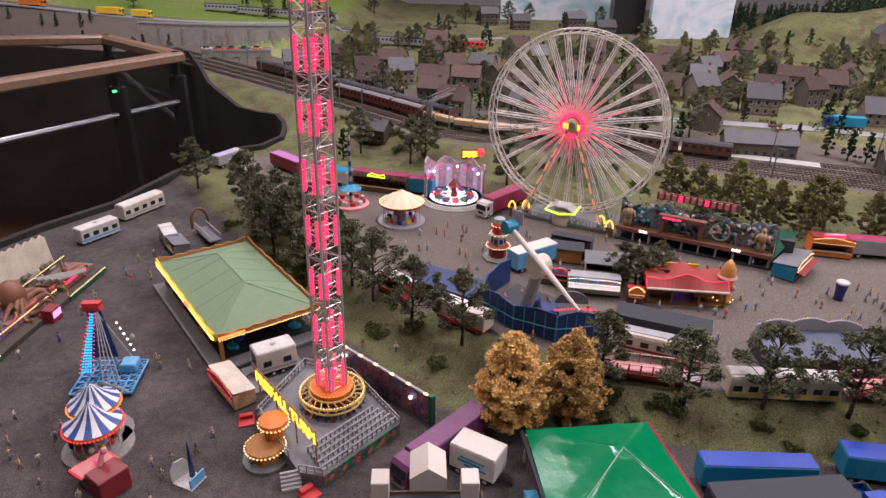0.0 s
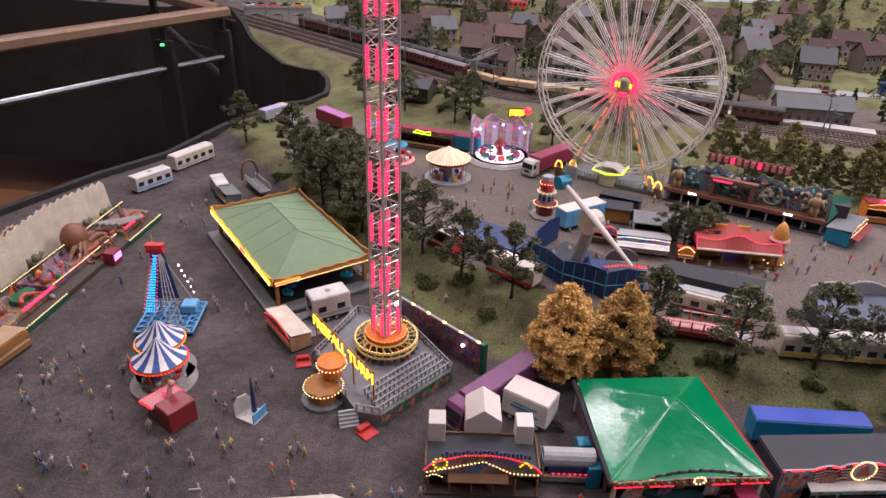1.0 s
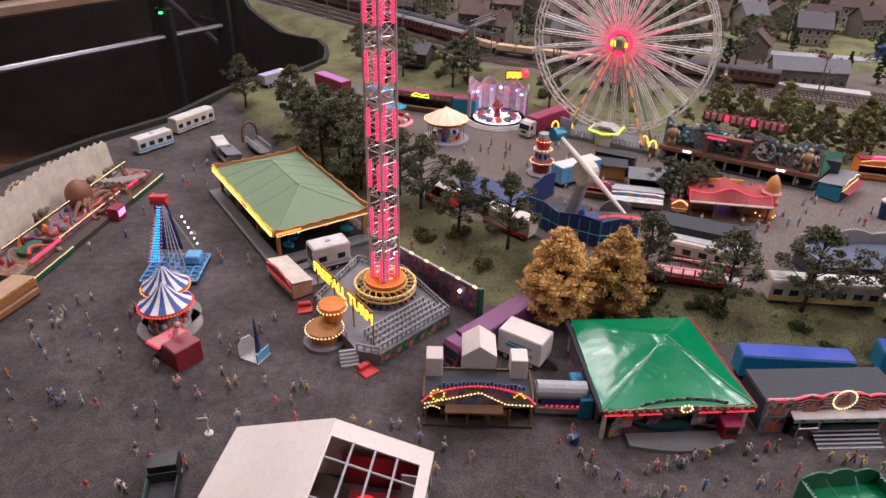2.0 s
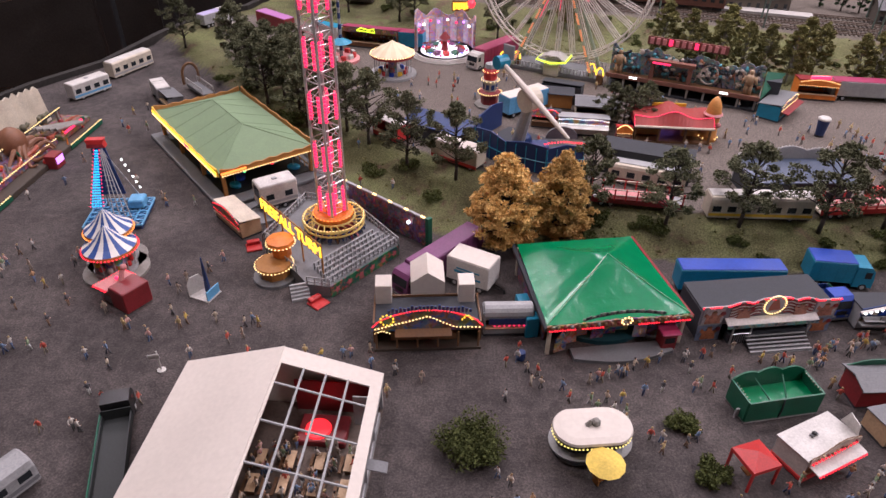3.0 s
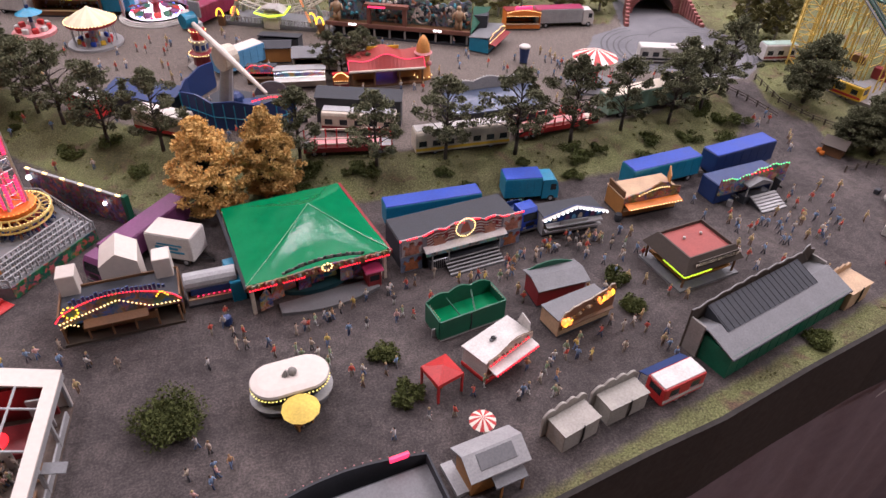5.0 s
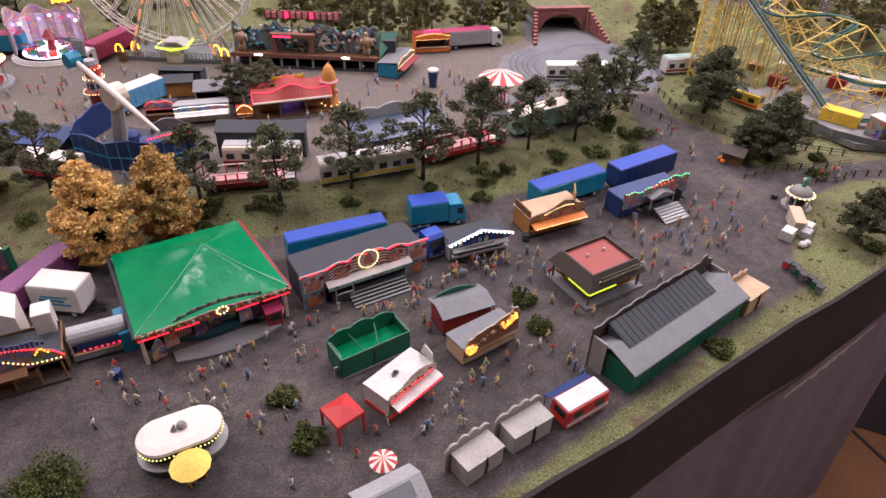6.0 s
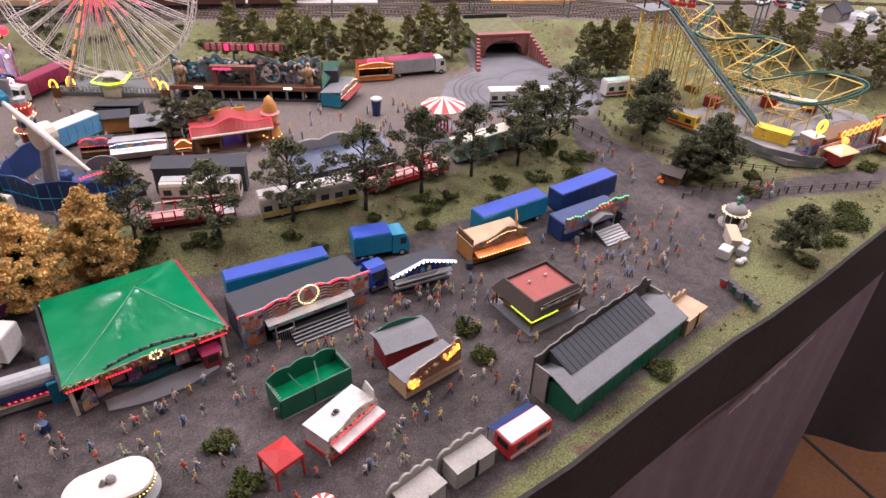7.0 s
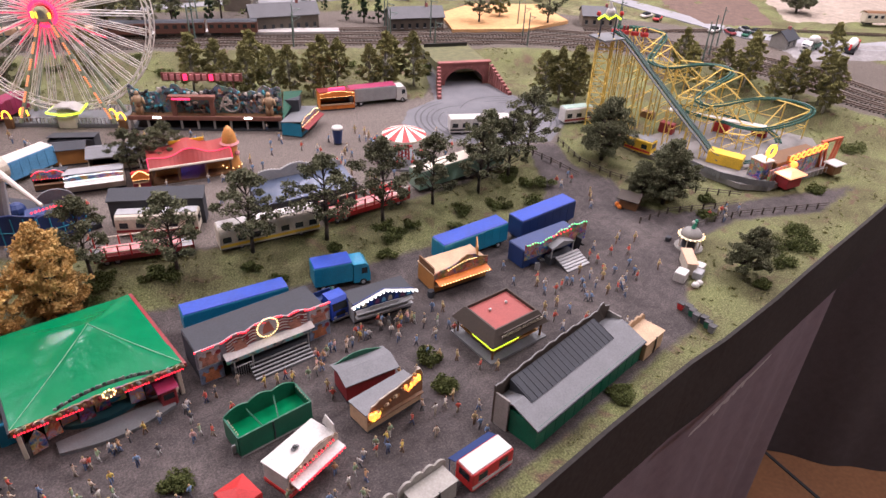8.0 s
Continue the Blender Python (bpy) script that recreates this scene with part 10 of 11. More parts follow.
    for x, y in ((125.4, 97.0), (127.2, 99.4), (129.6, 97.4), (127.8, 95.0)):
        lift.cyl((x, y, 0), (x, y, 20.2), 0.2, 0.2, 5)
    for k in range(8):
        z = 2.5 * k
        for (x0, y0), (x1, y1) in zip(((125.4, 97.0), (127.2, 99.4), (129.6, 97.4), (127.8, 95.0)), ((127.2, 99.4), (129.6, 97.4), (127.8, 95.0), (125.4, 97.0))):
            lift.cyl((x0, y0, z), (x1, y1, z + 2.5), 0.1, 0.1, 4).cyl((x0, y0, z + 2.5), (x1, y1, z + 2.5), 0.1, 0.1, 4)
    part("lift_tower", lift, COASTER, t, "yellow lattice lift tower")
    part("top_platform", S().box(125.0, 94.6, 19.8, 130.4, 99.8, 20.1), GREY, t)
    for x, y in ((125.6, 97.2), (128.4, 96.0)):
        part("top_lamp_post", S().cyl((x, y, 20), (x, y, 24.4), 0.18, 0.18, 5), DARK, t)
    part("jester_head", S().ball((127.2, 96.6, 25.2), 1.0, 8, 6).cyl((127.2, 96.6, 25.6), (126.6, 96.6, 27.6), 0.6, 0.15, 6), WHITE, t, "white and red clown ornament")
    part("lime_arc", S().path([(124.8, 97.4, 23.8), (126.0, 97.0, 24.6), (127.0, 96.6, 23.8), (128.2, 96.2, 24.6), (129.4, 95.8, 23.8)], 0.22, 5), G_LIME, t)
    part("red_ornament", S().ball((124.8, 97.4, 24.9), 0.5, 7, 4).ball((129.4, 95.8, 24.9), 0.5, 7, 4), RED, t)
    for k in range(4):
        p = Vector((131.6, 99.0, 19.9)) + Vector((1.9 * k, -0.9 * k, -0.2 * k))
        c = part("coaster_car", S().box(-0.8, -0.5, 0.1, 0.8, 0.5, 1.0, 0.12).turned(turn(0, 0, -25, tuple(p))), RED, t, "red coaster car")
        for q in (-0.4, 0.35):
            part("rider_seat", S().box(q - 0.14, -0.35, 1.0, q + 0.14, 0.35, 1.9).turned(turn(0, 0, -25, tuple(p))), (DGREEN, DRED)[k % 2], c)
    part("base_slab", S().prism([(124.0, 92.0), (133.5, 71.0), (136.0, 62.6), (140.5, 59.8), (160.0, 60.6), (170.0, 72.0), (160.0, 90.0), (146.0, 104.0), (128.0, 101.5)], -1.0, 0.12), mat("pale_concrete", (0.20, 0.19, 0.18), 0.85), t, "pale concrete slab")
    stn = part("station", S().box(143.8, 61.6, 0.1, 158.0, 66.0, 3.4, 0.1), BROWN, t, "brown station building")
    part("station_front", S().wall([(0, 0), (16, 0), (16, 3.2), (0, 2.4)], -0.12, 0.12).turned(turn(0, 0, 2, (141.6, 61.2, 0.1))), ART_SHOW, stn)
    rings_ = S()
    for k in range(7):
        x = 147.0 + 1.55 * k
        rings_.path([(x + 0.62 * math.cos(a), 60.9, 4.2 + 0.16 * k + 0.62 * math.sin(a)) for a in [2 * math.pi * q / 8 for q in range(8)]], 0.18, 5, close=True)
    part("ring_sign", rings_, G_ORANGE, stn, "row of glowing orange rings")
    part("sign_board", S().wall([(0, 0), (11.6, 1.2), (11.6, 2.6), (0, 1.4)], -0.1, 0.1).turned(turn(0, 0, 0, (146.0, 61.3, 3.3))), ART_WOOD, stn)
    part("round_sign", S().path([(142.0 + 1.1 * math.cos(a), 62.4, 6.0 + 1.1 * math.sin(a)) for a in [2 * math.pi * q / 12 for q in range(12)]], 0.3, 6, close=True), G_YELLOW, stn, "round glowing yellow sign")
    part("sign_pole", S().cyl((141.6, 62.6, 0), (141.6, 62.6, 6.2), 0.15, 0.15, 6), COASTER, stn)
    part("ticket_booth", S().box(143.4, 58.0, -0.6, 147.6, 60.8, 1.8, 0.15), DRED, stn)
    part("lit_roof", S().rings([[(143.0, 57.5, 1.85), (148.0, 57.5, 1.85), (148.0, 61.1, 1.85), (143.0, 61.1, 1.85)], [(143.0, 57.5, 2.1), (148.0, 57.5, 2.1), (148.0, 61.1, 2.1), (143.0, 61.1, 2.1)], [(144.6, 58.7, 2.9), (146.4, 58.7, 2.9), (146.4, 59.9, 2.9), (144.6, 59.9, 2.9)]]), glow("lit_orange_roof", (1.0, 0.48, 0.26), 0.9), stn, "glowing orange booth roof")
    part("star_lamp", S().ball((146.6, 60.0, 3.4), 0.7, 7, 5), G_ORANGE, stn)
    part("white_box", S().box(140.8, 62.2, 0.1, 143.6, 65.4, 3.7, 0.1), ART_BLUE, stn, "blue red painted end box")
    part("white_box_top", S().box(140.7, 62.1, 3.7, 143.7, 65.5, 3.9, 0.05), WHITE, stn)
    for x, lean in ((157.6, -14), (159.0, -14), (160.4, 6), (161.6, 6)):
        part("leaning_post", S().box(-0.18, -0.2, 0, 0.18, 0.2, 6.0).turned(turn(0, lean, 0, (x, 61.5, 0))), mat("red_orange_post", (0.50, 0.12, 0.06), 0.5), stn)
    part("post_beam", S().box(155.9, 61.2, 5.6, 161.9, 61.8, 6.0), mat("red_orange_beam", (0.50, 0.12, 0.06), 0.5), stn)
    for k in range(9):
        x = 147.4 + 1.25 * k
        part("queue_post", S().cyl((x, 59.6, -0.4), (x, 59.6, 1.0), 0.08, 0.08, 5), LGREY, stn)
    part("queue_bar", S().cyl((147.4, 59.6, 0.95), (157.4, 59.6, 0.95), 0.07, 0.07, 5), LGREY, stn)
    part("exit_booth", S().box(158.0, 58.4, -0.6, 160.6, 60.6, 1.4, 0.1), BROWN, stn)
    part("exit_booth_roof", S().box(157.6, 58.0, 1.4, 161.0, 61.0, 1.7, 0.1), WHITE, stn, "white booth roof")
    part("yellow_container", S().box(-3.4, -1.4, 0, 3.4, 1.4, 2.4, 0.1).turned(turn(0, 0, -62, (140.4, 70.6, 0.12))), YELLOW, t, "yellow container on the slab")
    fence = S()
    fl = [(133.0, 73.5), (134.4, 66.5), (137.5, 61.8), (141.0, 59.0)]
    for a, b in zip(fl, fl[1:]):
        for k in range(8):
            x, y = a[0] + (b[0] - a[0]) * k / 8, a[1] + (b[1] - a[1]) * k / 8
            fence.cyl((x, y, -0.8), (x, y, 1.4), 0.07, 0.07, 4)
        fence.rings([[(a[0], a[1], z) for z in (0, 1.3)] + [(a[0] + 0.1, a[1] + 0.1, z) for z in (1.3, 0)], [(b[0], b[1], z) for z in (0, 1.3)] + [(b[0] + 0.1, b[1] + 0.1, z) for z in (1.3, 0)]])
    part("mesh_fence", fence, GREY, t)


coaster()
caravan(129.3, 83.4, -70, 6.0, 2.8, 3.2, YELLOW, RED, "yellow and red showman's wagon with a grey roof", roof=GREY, round_top=0.3)
caravan(124.6, 99.6, -8, 7.0, 2.8, 3.6, WHITE, DRED, "white wagon with a pale green roof and maroon base", roof=mat("pale_green_roof", (0.30, 0.42, 0.36), 0.6), round_top=0.3)


def timber_fence(pts, label="weathered dark timber post and rail fence"):
    t = thing("timber_fence", cmat(0, 0), label, "fence", "fences")
    line = dense(pts, 2.0)
    for a, b in zip(line, line[1:]):
        za, zb = gz(*a), gz(*b)
        part("post", S().box(a[0] - 0.1, a[1] - 0.1, za - 0.2, a[0] + 0.1, a[1] + 0.1, za + 1.25), TIMBER, t)
        for h in (0.6, 1.05):
            part("rail", S().cyl((*a, za + h), (*b, zb + h), 0.08, 0.08, 4), TIMBER, t)


timber_fence([(103.5, 92), (107.5, 85), (110, 79)])
timber_fence([(114.5, 92.2), (114.0, 84), (116.5, 77.4), (120, 72), (127.5, 65.5), (134, 60.5)])
timber_fence([(109.4, 61.0), (116.4, 61.6), (125.7, 59.2), (131, 58.6)])
timber_fence([(111.5, 53.6), (118, 56.0), (128, 55.4), (137, 53.0), (146, 50.6)])


def small_hut():
    t = thing("wooden_shelter", cmat(111.9, 66.6, 0, -60), "small brown wooden shelter at the path", "shelter")
    part("wall", S().box(-1.6, -1.3, 0, 1.6, 1.3, 2.0), BROWN, t)
    part("roof", S().rings([[(u, -1.8, 1.9), (u, 0, 3.0), (u, 1.8, 1.9), (u, 1.8, 1.75), (u, 0, 2.85), (u, -1.8, 1.75)] for u in (-2.0, 2.0)]), TIMBER, t)
    part("goods", S().ball((-1.9, -1.2, 0.4), 0.5, 6, 4).ball((-1.2, -1.9, 0.35), 0.45, 6, 4), ORANGE, t)


small_hut()


def dome_kiosk():
    t = thing("domed_kiosk", cmat(111.4, 51.6, 0), "small round kiosk with a stone dome and green statue", "kiosk")
    part("plinth", S().lathe([(2.3, 0), (2.3, 0.2)], 16), STONE, t)
    part("drum", S().lathe([(1.2, 0.2), (1.2, 2.1)], 14), DARK, t)
    for k in range(7):
        a = 2 * math.pi * k / 7
        part("column", S().cyl((1.65 * math.cos(a), 1.65 * math.sin(a), 0.2), (1.65 * math.cos(a), 1.65 * math.sin(a), 2.2), 0.1, 0.1, 6), CREAM, t)
    part("brim", S().lathe([(1.9, 2.15), (2.1, 2.25), (2.05, 2.4), (1.75, 2.45)], 18), CREAM, t, "pale lit brim")
    part("dome", S().lathe([(1.75, 2.4), (1.65, 2.8), (1.3, 3.25), (0.8, 3.5), (0.3, 3.6)], 16), STONE, t, smooth=True)
    for k in range(18):
        a = 2 * math.pi * k / 18
        part("brim_lamp", S().ball((2.1 * math.cos(a), 2.1 * math.sin(a), 2.36), 0.11, 6, 4), G_WARM, t)
    st = part("statue", S().cyl((0, 0, 3.5), (0.3, 0, 4.5), 0.35, 0.28, 7).ball((0.35, 0, 4.85), 0.3, 7, 4).cyl((0.3, 0.1, 4.3), (1.1, 0.4, 4.5), 0.16, 0.1, 5).cyl((0.3, -0.1, 4.3), (-0.5, -0.2, 4.9), 0.16, 0.1, 5), mat("sea_green_paint", (0.03, 0.26, 0.16), 0.5), t, "green statue on the dome")
    part("white_ball", S().ball((-0.6, -0.2, 5.0), 0.28, 7, 5), WHITE, st)
    c = thing("narrow_stall", cmat(106.6, 47.2, 0, 57), "narrow cream stall with a red glowing end", "stall")
    part("body", S().box(-2.2, -0.75, 0, 2.2, 0.75, 2.0, 0.06), CREAM, c)
    part("roof", S().box(-2.4, -0.9, 2.0, 2.4, 0.9, 2.2, 0.06), mat("pale_orange_roof", (0.55, 0.36, 0.24), 0.6), c, "pale orange flat roof")
    part("red_lamp", S().box(1.4, -1.0, 1.2, 2.3, -0.92, 2.0), G_RED, c, "red glowing end sign")
    part("counter", S().box(-1.8, -1.1, 0.9, 1.2, -0.75, 1.05), LWOOD, c)


dome_kiosk()
for x, y, s_, m, lb in ((103.2, 45.2, 1.05, WHITE, "white goods box"), (106.0, 44.4, 0.85, LGREY, "pale grey goods box"), (107.6, 45.6, 0.85, WHITE, "white goods box"), (109.8, 54.6, 0.5, DARK, "dark goods box")):
    whole("goods_box", S().box(-s_, -s_ * 0.8, 0, s_, s_ * 0.8, s_ * 1.5, 0.08), m, cmat(x, y, 0, 25), lb + " beside the domed kiosk", "box", "goods boxes")
whole("white_sack", S().ball((0, 0, 0.5), 0.62, 8, 5, 0.8).ball((1.1, 0.2, 0.45), 0.55, 8, 5, 0.8), WHITE, cmat(103.6, 42.6), "two white sacks on the gravel", "sack", smooth=True)
for k in range(7):
    m = (GREY, DGREEN, DARK, GREY, DGREEN, GREY, RED)[k]
    x, y = 97.6 + 0.25 * (k % 3), 33.9 + 0.95 * k
    b = thing("waste_bin", cmat(x, y, 0, 15), "dark plastic wheeled waste bin", "bin", "waste bins")
    part("body", S().rings([[(-0.35, -0.35, 0.1), (0.35, -0.35, 0.1), (0.35, 0.35, 0.1), (-0.35, 0.35, 0.1)], [(-0.45, -0.45, 1.1), (0.45, -0.45, 1.1), (0.45, 0.45, 1.1), (-0.45, 0.45, 1.1)]]), m, b)
    part("lid", S().box(-0.5, -0.5, 1.1, 0.5, 0.5, 1.25, 0.04), BLACK, b)
for x, y, m, lb in ((66.0, 34.6, RED, "red barrel"), (66.6, 57.6, DARK, "dark barrel"), (12.4, 49.6, DBLUE, "dark blue barrel")):
    whole("barrel", S().lathe([(0.5, 0), (0.6, 0.5), (0.5, 1.1)], 10), m, cmat(x, y), lb + " standing on the gravel", "barrel")


def tunnel():
    z0 = 2.1
    t = thing("tunnel_portal", cmat(113.8, 131.0, z0, -13), "red sandstone tunnel portal with stepped wing walls", "tunnel")
    arch = [(5.0 * math.cos(a), 0.6 + 3.6 * math.sin(a)) for a in [math.pi * k / 16 for k in range(17)]]
    s = S().wall([(-6.4, 0), (-6.4, 5.4), (6.4, 5.4), (6.4, 0), (5.0, 0)] + arch + [(-5.0, 0)], -0.2, 0.8)
    part("portal_wall", s, BRICK, t, "red sandstone portal")
    part("coping", S().box(-6.8, -0.5, 5.4, 6.8, 1.0, 5.8), BRICK, t)
    for k in range(16):
        a, b = math.pi * k / 16 + 0.02, math.pi * (k + 1) / 16 - 0.02
        part("arch_stone", S().rings([[(5.0 * math.cos(q), y, 0.6 + 3.6 * math.sin(q)) for q in (a, b)] + [(5.7 * math.cos(q), y, 0.6 + 4.3 * math.sin(q)) for q in (b, a)] for y in (0.5, -0.42)]), BRICK, t)
    for sg in (-1, 1):
        for k in range(9):
            x0 = sg * (6.4 + 0.25 * k)
            part("wing_stone", S().box(min(x0, x0 + sg * 0.9), -0.3 - 1.05 * (k + 1), 0, max(x0, x0 + sg * 0.9), -0.3 - 1.05 * k, 5.0 - 0.52 * k, 0.06), BRICK, t)
    tub = S()
    tub.rings([[(x, y, z) for x, z in [(5.4, 0.1)] + arch + [(-5.4, 0.1)]] for y in (0.6, 18.0)], closed=False)
    part("tunnel_lining", tub, STONE, t, "dark tunnel lining")
    part("tunnel_end", S().box(-6, 17.8, 0, 6, 18.2, 5.4), BLACK, t)
    for x in (-2.6, -1.4):
        part("skylight_bar", S().box(x, 2.0, 3.5, x + 0.5, 9.0, 3.6), LGREY, t)
    part("deck", S().rings([[(-6.6, y, 3.0), (6.6, y, 3.0), (6.6, y, z), (-6.6, y, z)] for y, z in ((0.9, 5.3), (5.0, 4.9), (12.0, 4.6), (20.0, 4.45))]), mat("tunnel_turf", (0.115, 0.115, 0.055), 0.95, grain=500, var=0.45, big=60, bump=0.6), t, "turf over the tunnel")


tunnel()
def tyre_marks():
    """Dark rubber rings left by buses on the turning circle."""
    r = random.Random(8)
    rubber = mat("rubbed_asphalt", (0.085, 0.085, 0.092), 0.9, grain=250, var=0.3)
    for k in range(9):
        ra, a0, a1 = 8.6 + 0.75 * k + r.uniform(-0.2, 0.2), r.uniform(-2.2, -1.6), r.uniform(1.0, 2.4)
        side = k % 2
        cx, cy = (113, 107) if side else (103, 108)
        pts = []
        for q in range(25):
            a = a0 + (a1 - a0) * q / 24
            pts.append((cx + (1 if side else -1) * ra * 0.85 * math.cos(a), cy + ra * math.sin(a)))
        s = S()
        rings = []
        for (x, y), w in zip(pts, [0.1 + 0.12 * math.sin(math.pi * q / 24) for q in range(25)]):
            dx, dy = x - cx, y - cy
            m = math.hypot(dx, dy)
            rings.append([(x + dx / m * w, y + dy / m * w, gz(x, y) + 0.05), (x - dx / m * w, y - dy / m * w, gz(x, y) + 0.05)])
        keep = [g for g in rings if inside(np.array([g[0][0]]), np.array([g[0][1]]), ROAD)[0] > 0.6]
        if len(keep) > 2:
            whole("trim", s.rings(keep, closed=False), rubber, Matrix(), "dark tyre mark on the asphalt turning circle", "tyre mark", kind="structure")


tyre_marks()
# birches along the railway and trees by the coaster
for x, y in ((58, 142), (62, 140), (64.6, 146), (68, 141), (71.6, 138.5), (76.4, 136.5), (80, 139), (90, 134.5), (93.7, 134.7), (97, 138), (101.5, 134.6), (128.0, 110.5), (130.6, 108.0), (125.5, 113.0), (134, 112),
             (171, 101), (175, 97), (178, 99), (177, 89), (180, 86), (182.5, 79.3), (184, 82), (165, 106), (168, 112), (57, 147), (84, 141), (52, 151)):
    olive_tree(x, y, (x * 31) % 360, 0.9 + 0.25 * ((x * 3 + y) % 4) / 4)
for x, y, s_ in ((119.3, 83.6, 1.0), (118.6, 65.0, 0.95), (115.0, 67.5, 0.6), (121.5, 67.5, 0.62), (113.4, 41.9, 0.66)):
    broad_tree(x, y, x * 7, s_)
for x, y in ((35.5, 109.5), (40.2, 112.5), (33.4, 111.4), (38.0, 110.2)):
    park_tree(x, y, x * 9, 0.62)
for x, y, r in ((121.5, 41.5, 2.4), (126, 44.5, 2.6), (132, 46.5, 2.8), (129.5, 43.2, 2.4), (113.5, 38.6, 1.5), (122, 57.6, 1.8), (127, 62, 1.6), (133, 47, 2.0), (150, 56, 2.0), (175, 66, 3.2), (96, 74, 2.4), (101, 78, 2.0)):
    bush(x, y, r, r * 0.7, BUSH, 10, "moss green bush on the grass")



def moss_tufts():
    """Tufts of moss and dry grass scattered over the turf."""
    r = random.Random(17)
    s = S()
    n = 0
    xs, ys = np.array([r.uniform(-66, 190) for _ in range(9000)]), np.array([r.uniform(24, 172) for _ in range(9000)])
    away = np.minimum(-np.maximum(np.maximum(inside(xs, ys, LOWER), inside(xs, ys, UPPER)), inside(xs, ys, ROAD)), -inside(xs, ys, FARSIDE) - 1)
    front = ys - np.interp(xs, [p[0] for p in FRONT], [p[1] for p in FRONT])
    zs = ground_z(xs, ys)
    for x, y, z, d, e in zip(xs, ys, zs, away, front):
        near_pit = x < -50 and y > 140
        clump = noise.noise((x * 0.11, y * 0.11, 5))
        if d < 0.5 or e < 0.8 or near_pit or clump < -0.12 or 134 < x < 168 and 58 < y < 104:
            continue
        h = 0.12 + 0.5 * max(0, clump) * r.random()
        leaves(s, r, (x, y, z + h * 0.6), 0.35 + 0.9 * max(0, clump), 9, 0.16, 0.35)
        n += 1
    tagged(new("moss", s.mesh("moss", [foliage("moss_and_dry_grass", (0.055, 0.055, 0.022), (0.24, 0.24, 0.10))])), "scattered tufts of moss and dry grass", "moss", kind="stuff")


moss_tufts()
# ---------------------------------------------------------------- railway and the land behind


def offset_line(pts, d):
    out = []
    for i, p in enumerate(pts):
        a, b = pts[max(0, i - 1)], pts[min(len(pts) - 1, i + 1)]
        v = Vector((b[0] - a[0], b[1] - a[1])).normalized()
        out.append((p[0] - v.y * d, p[1] + v.x * d))
    return out


def railway(name, line, sleepers=True):
    t = thing(name, cmat(0, 0), "model railway track with brown rails on ballast", "track", "railway tracks")
    pts = dense(line, 3.0)
    for sg in (-0.82, 0.82):
        r = offset_line(pts, sg)
        part("rail", S().path([(x, y, gz(x, y) + 0.42) for x, y in r], 0.13, 4), mat_rail, t)
    s = S()
    fine = dense(line, 1.0)
    for a, b in zip(fine, fine[1:]):
        v = Vector((b[0] - a[0], b[1] - a[1])).normalized()
        n = Vector((-v.y, v.x)) * 1.5
        z = gz(*a) + 0.06
        s.rings([[(a[0] + n.x + v.x * q, a[1] + n.y + v.y * q, z), (a[0] - n.x + v.x * q, a[1] - n.y + v.y * q, z), (a[0] - n.x + v.x * q, a[1] - n.y + v.y * q, z + 0.22), (a[0] + n.x + v.x * q, a[1] + n.y + v.y * q, z + 0.22)] for q in (0, 0.42)])
    o = part("sleeper_bed", s, TIMBER, t)
    o["kind"] = "stuff"


mat_rail = mat("rusty_rail", (0.16, 0.11, 0.085), 0.45, 0.5)
for d in (3.0, 7.6, 12.2, 17.5):
    railway("railway_track", offset_line(TRACK, d))


def rail_car(x, y, rz, L, body, roof, label, h=3.6, flat=False):
    t = thing("railway_car", cmat(x, y, gz(x, y) + 0.55, rz), label, "railway car", "trains")
    if flat:
        part("frame", S().box(-L / 2, -1.4, 0.7, L / 2, 1.4, 1.2), DARK, t)
        part("load", S().box(-L / 2 + 0.4, -1.3, 1.2, -0.3, 1.3, 2.8, 0.1).box(0.3, -1.3, 1.2, L / 2 - 0.4, 1.3, 2.8, 0.1), body, t)
    else:
        part("body", S().box(-L / 2, -1.5, 0.7, L / 2, 1.5, h, 0.15), body, t)
        part("roof", S().rings([[(u, -1.45, h), (u, -0.8, h + 0.45), (u, 0.8, h + 0.45), (u, 1.45, h)] for u in (-L / 2, L / 2)]), roof, t)
        n = max(3, int(L / 2))
        for k in range(n):
            u = -L / 2 + L * (k + 0.5) / n
            part("window", S().box(u - 0.55, -1.56, h - 1.5, u + 0.55, -1.44, h - 0.6), GLASS, t)
    for u in (-L / 2 + 0.6, L / 2 - 3.0):
        part("bogie", S().box(u, -1.1, 0, u + 2.4, 1.1, 0.7), BLACK, t)


def train(line, start, cars):
    """Cars one behind the other along a line of (x, y)."""
    pts = dense(line, 1.0)
    acc = [0.0]
    for a, b in zip(pts, pts[1:]):
        acc.append(acc[-1] + math.hypot(b[0] - a[0], b[1] - a[1]))

    def at(s):
        for i in range(len(acc) - 1):
            if acc[i + 1] >= s:
                f = (s - acc[i]) / (acc[i + 1] - acc[i])
                return Vector(pts[i]).lerp(Vector(pts[i + 1]), f)
        return Vector(pts[-1])
    s = start
    for L, body, roof, label, flat in cars:
        p, q = at(s + 1), at(s + L - 1)
        c = (p + q) / 2
        rail_car(c.x, c.y, math.degrees(math.atan2(q.y - p.y, q.x - p.x)), L, body, roof, label, flat=flat)
        s += L + 0.8


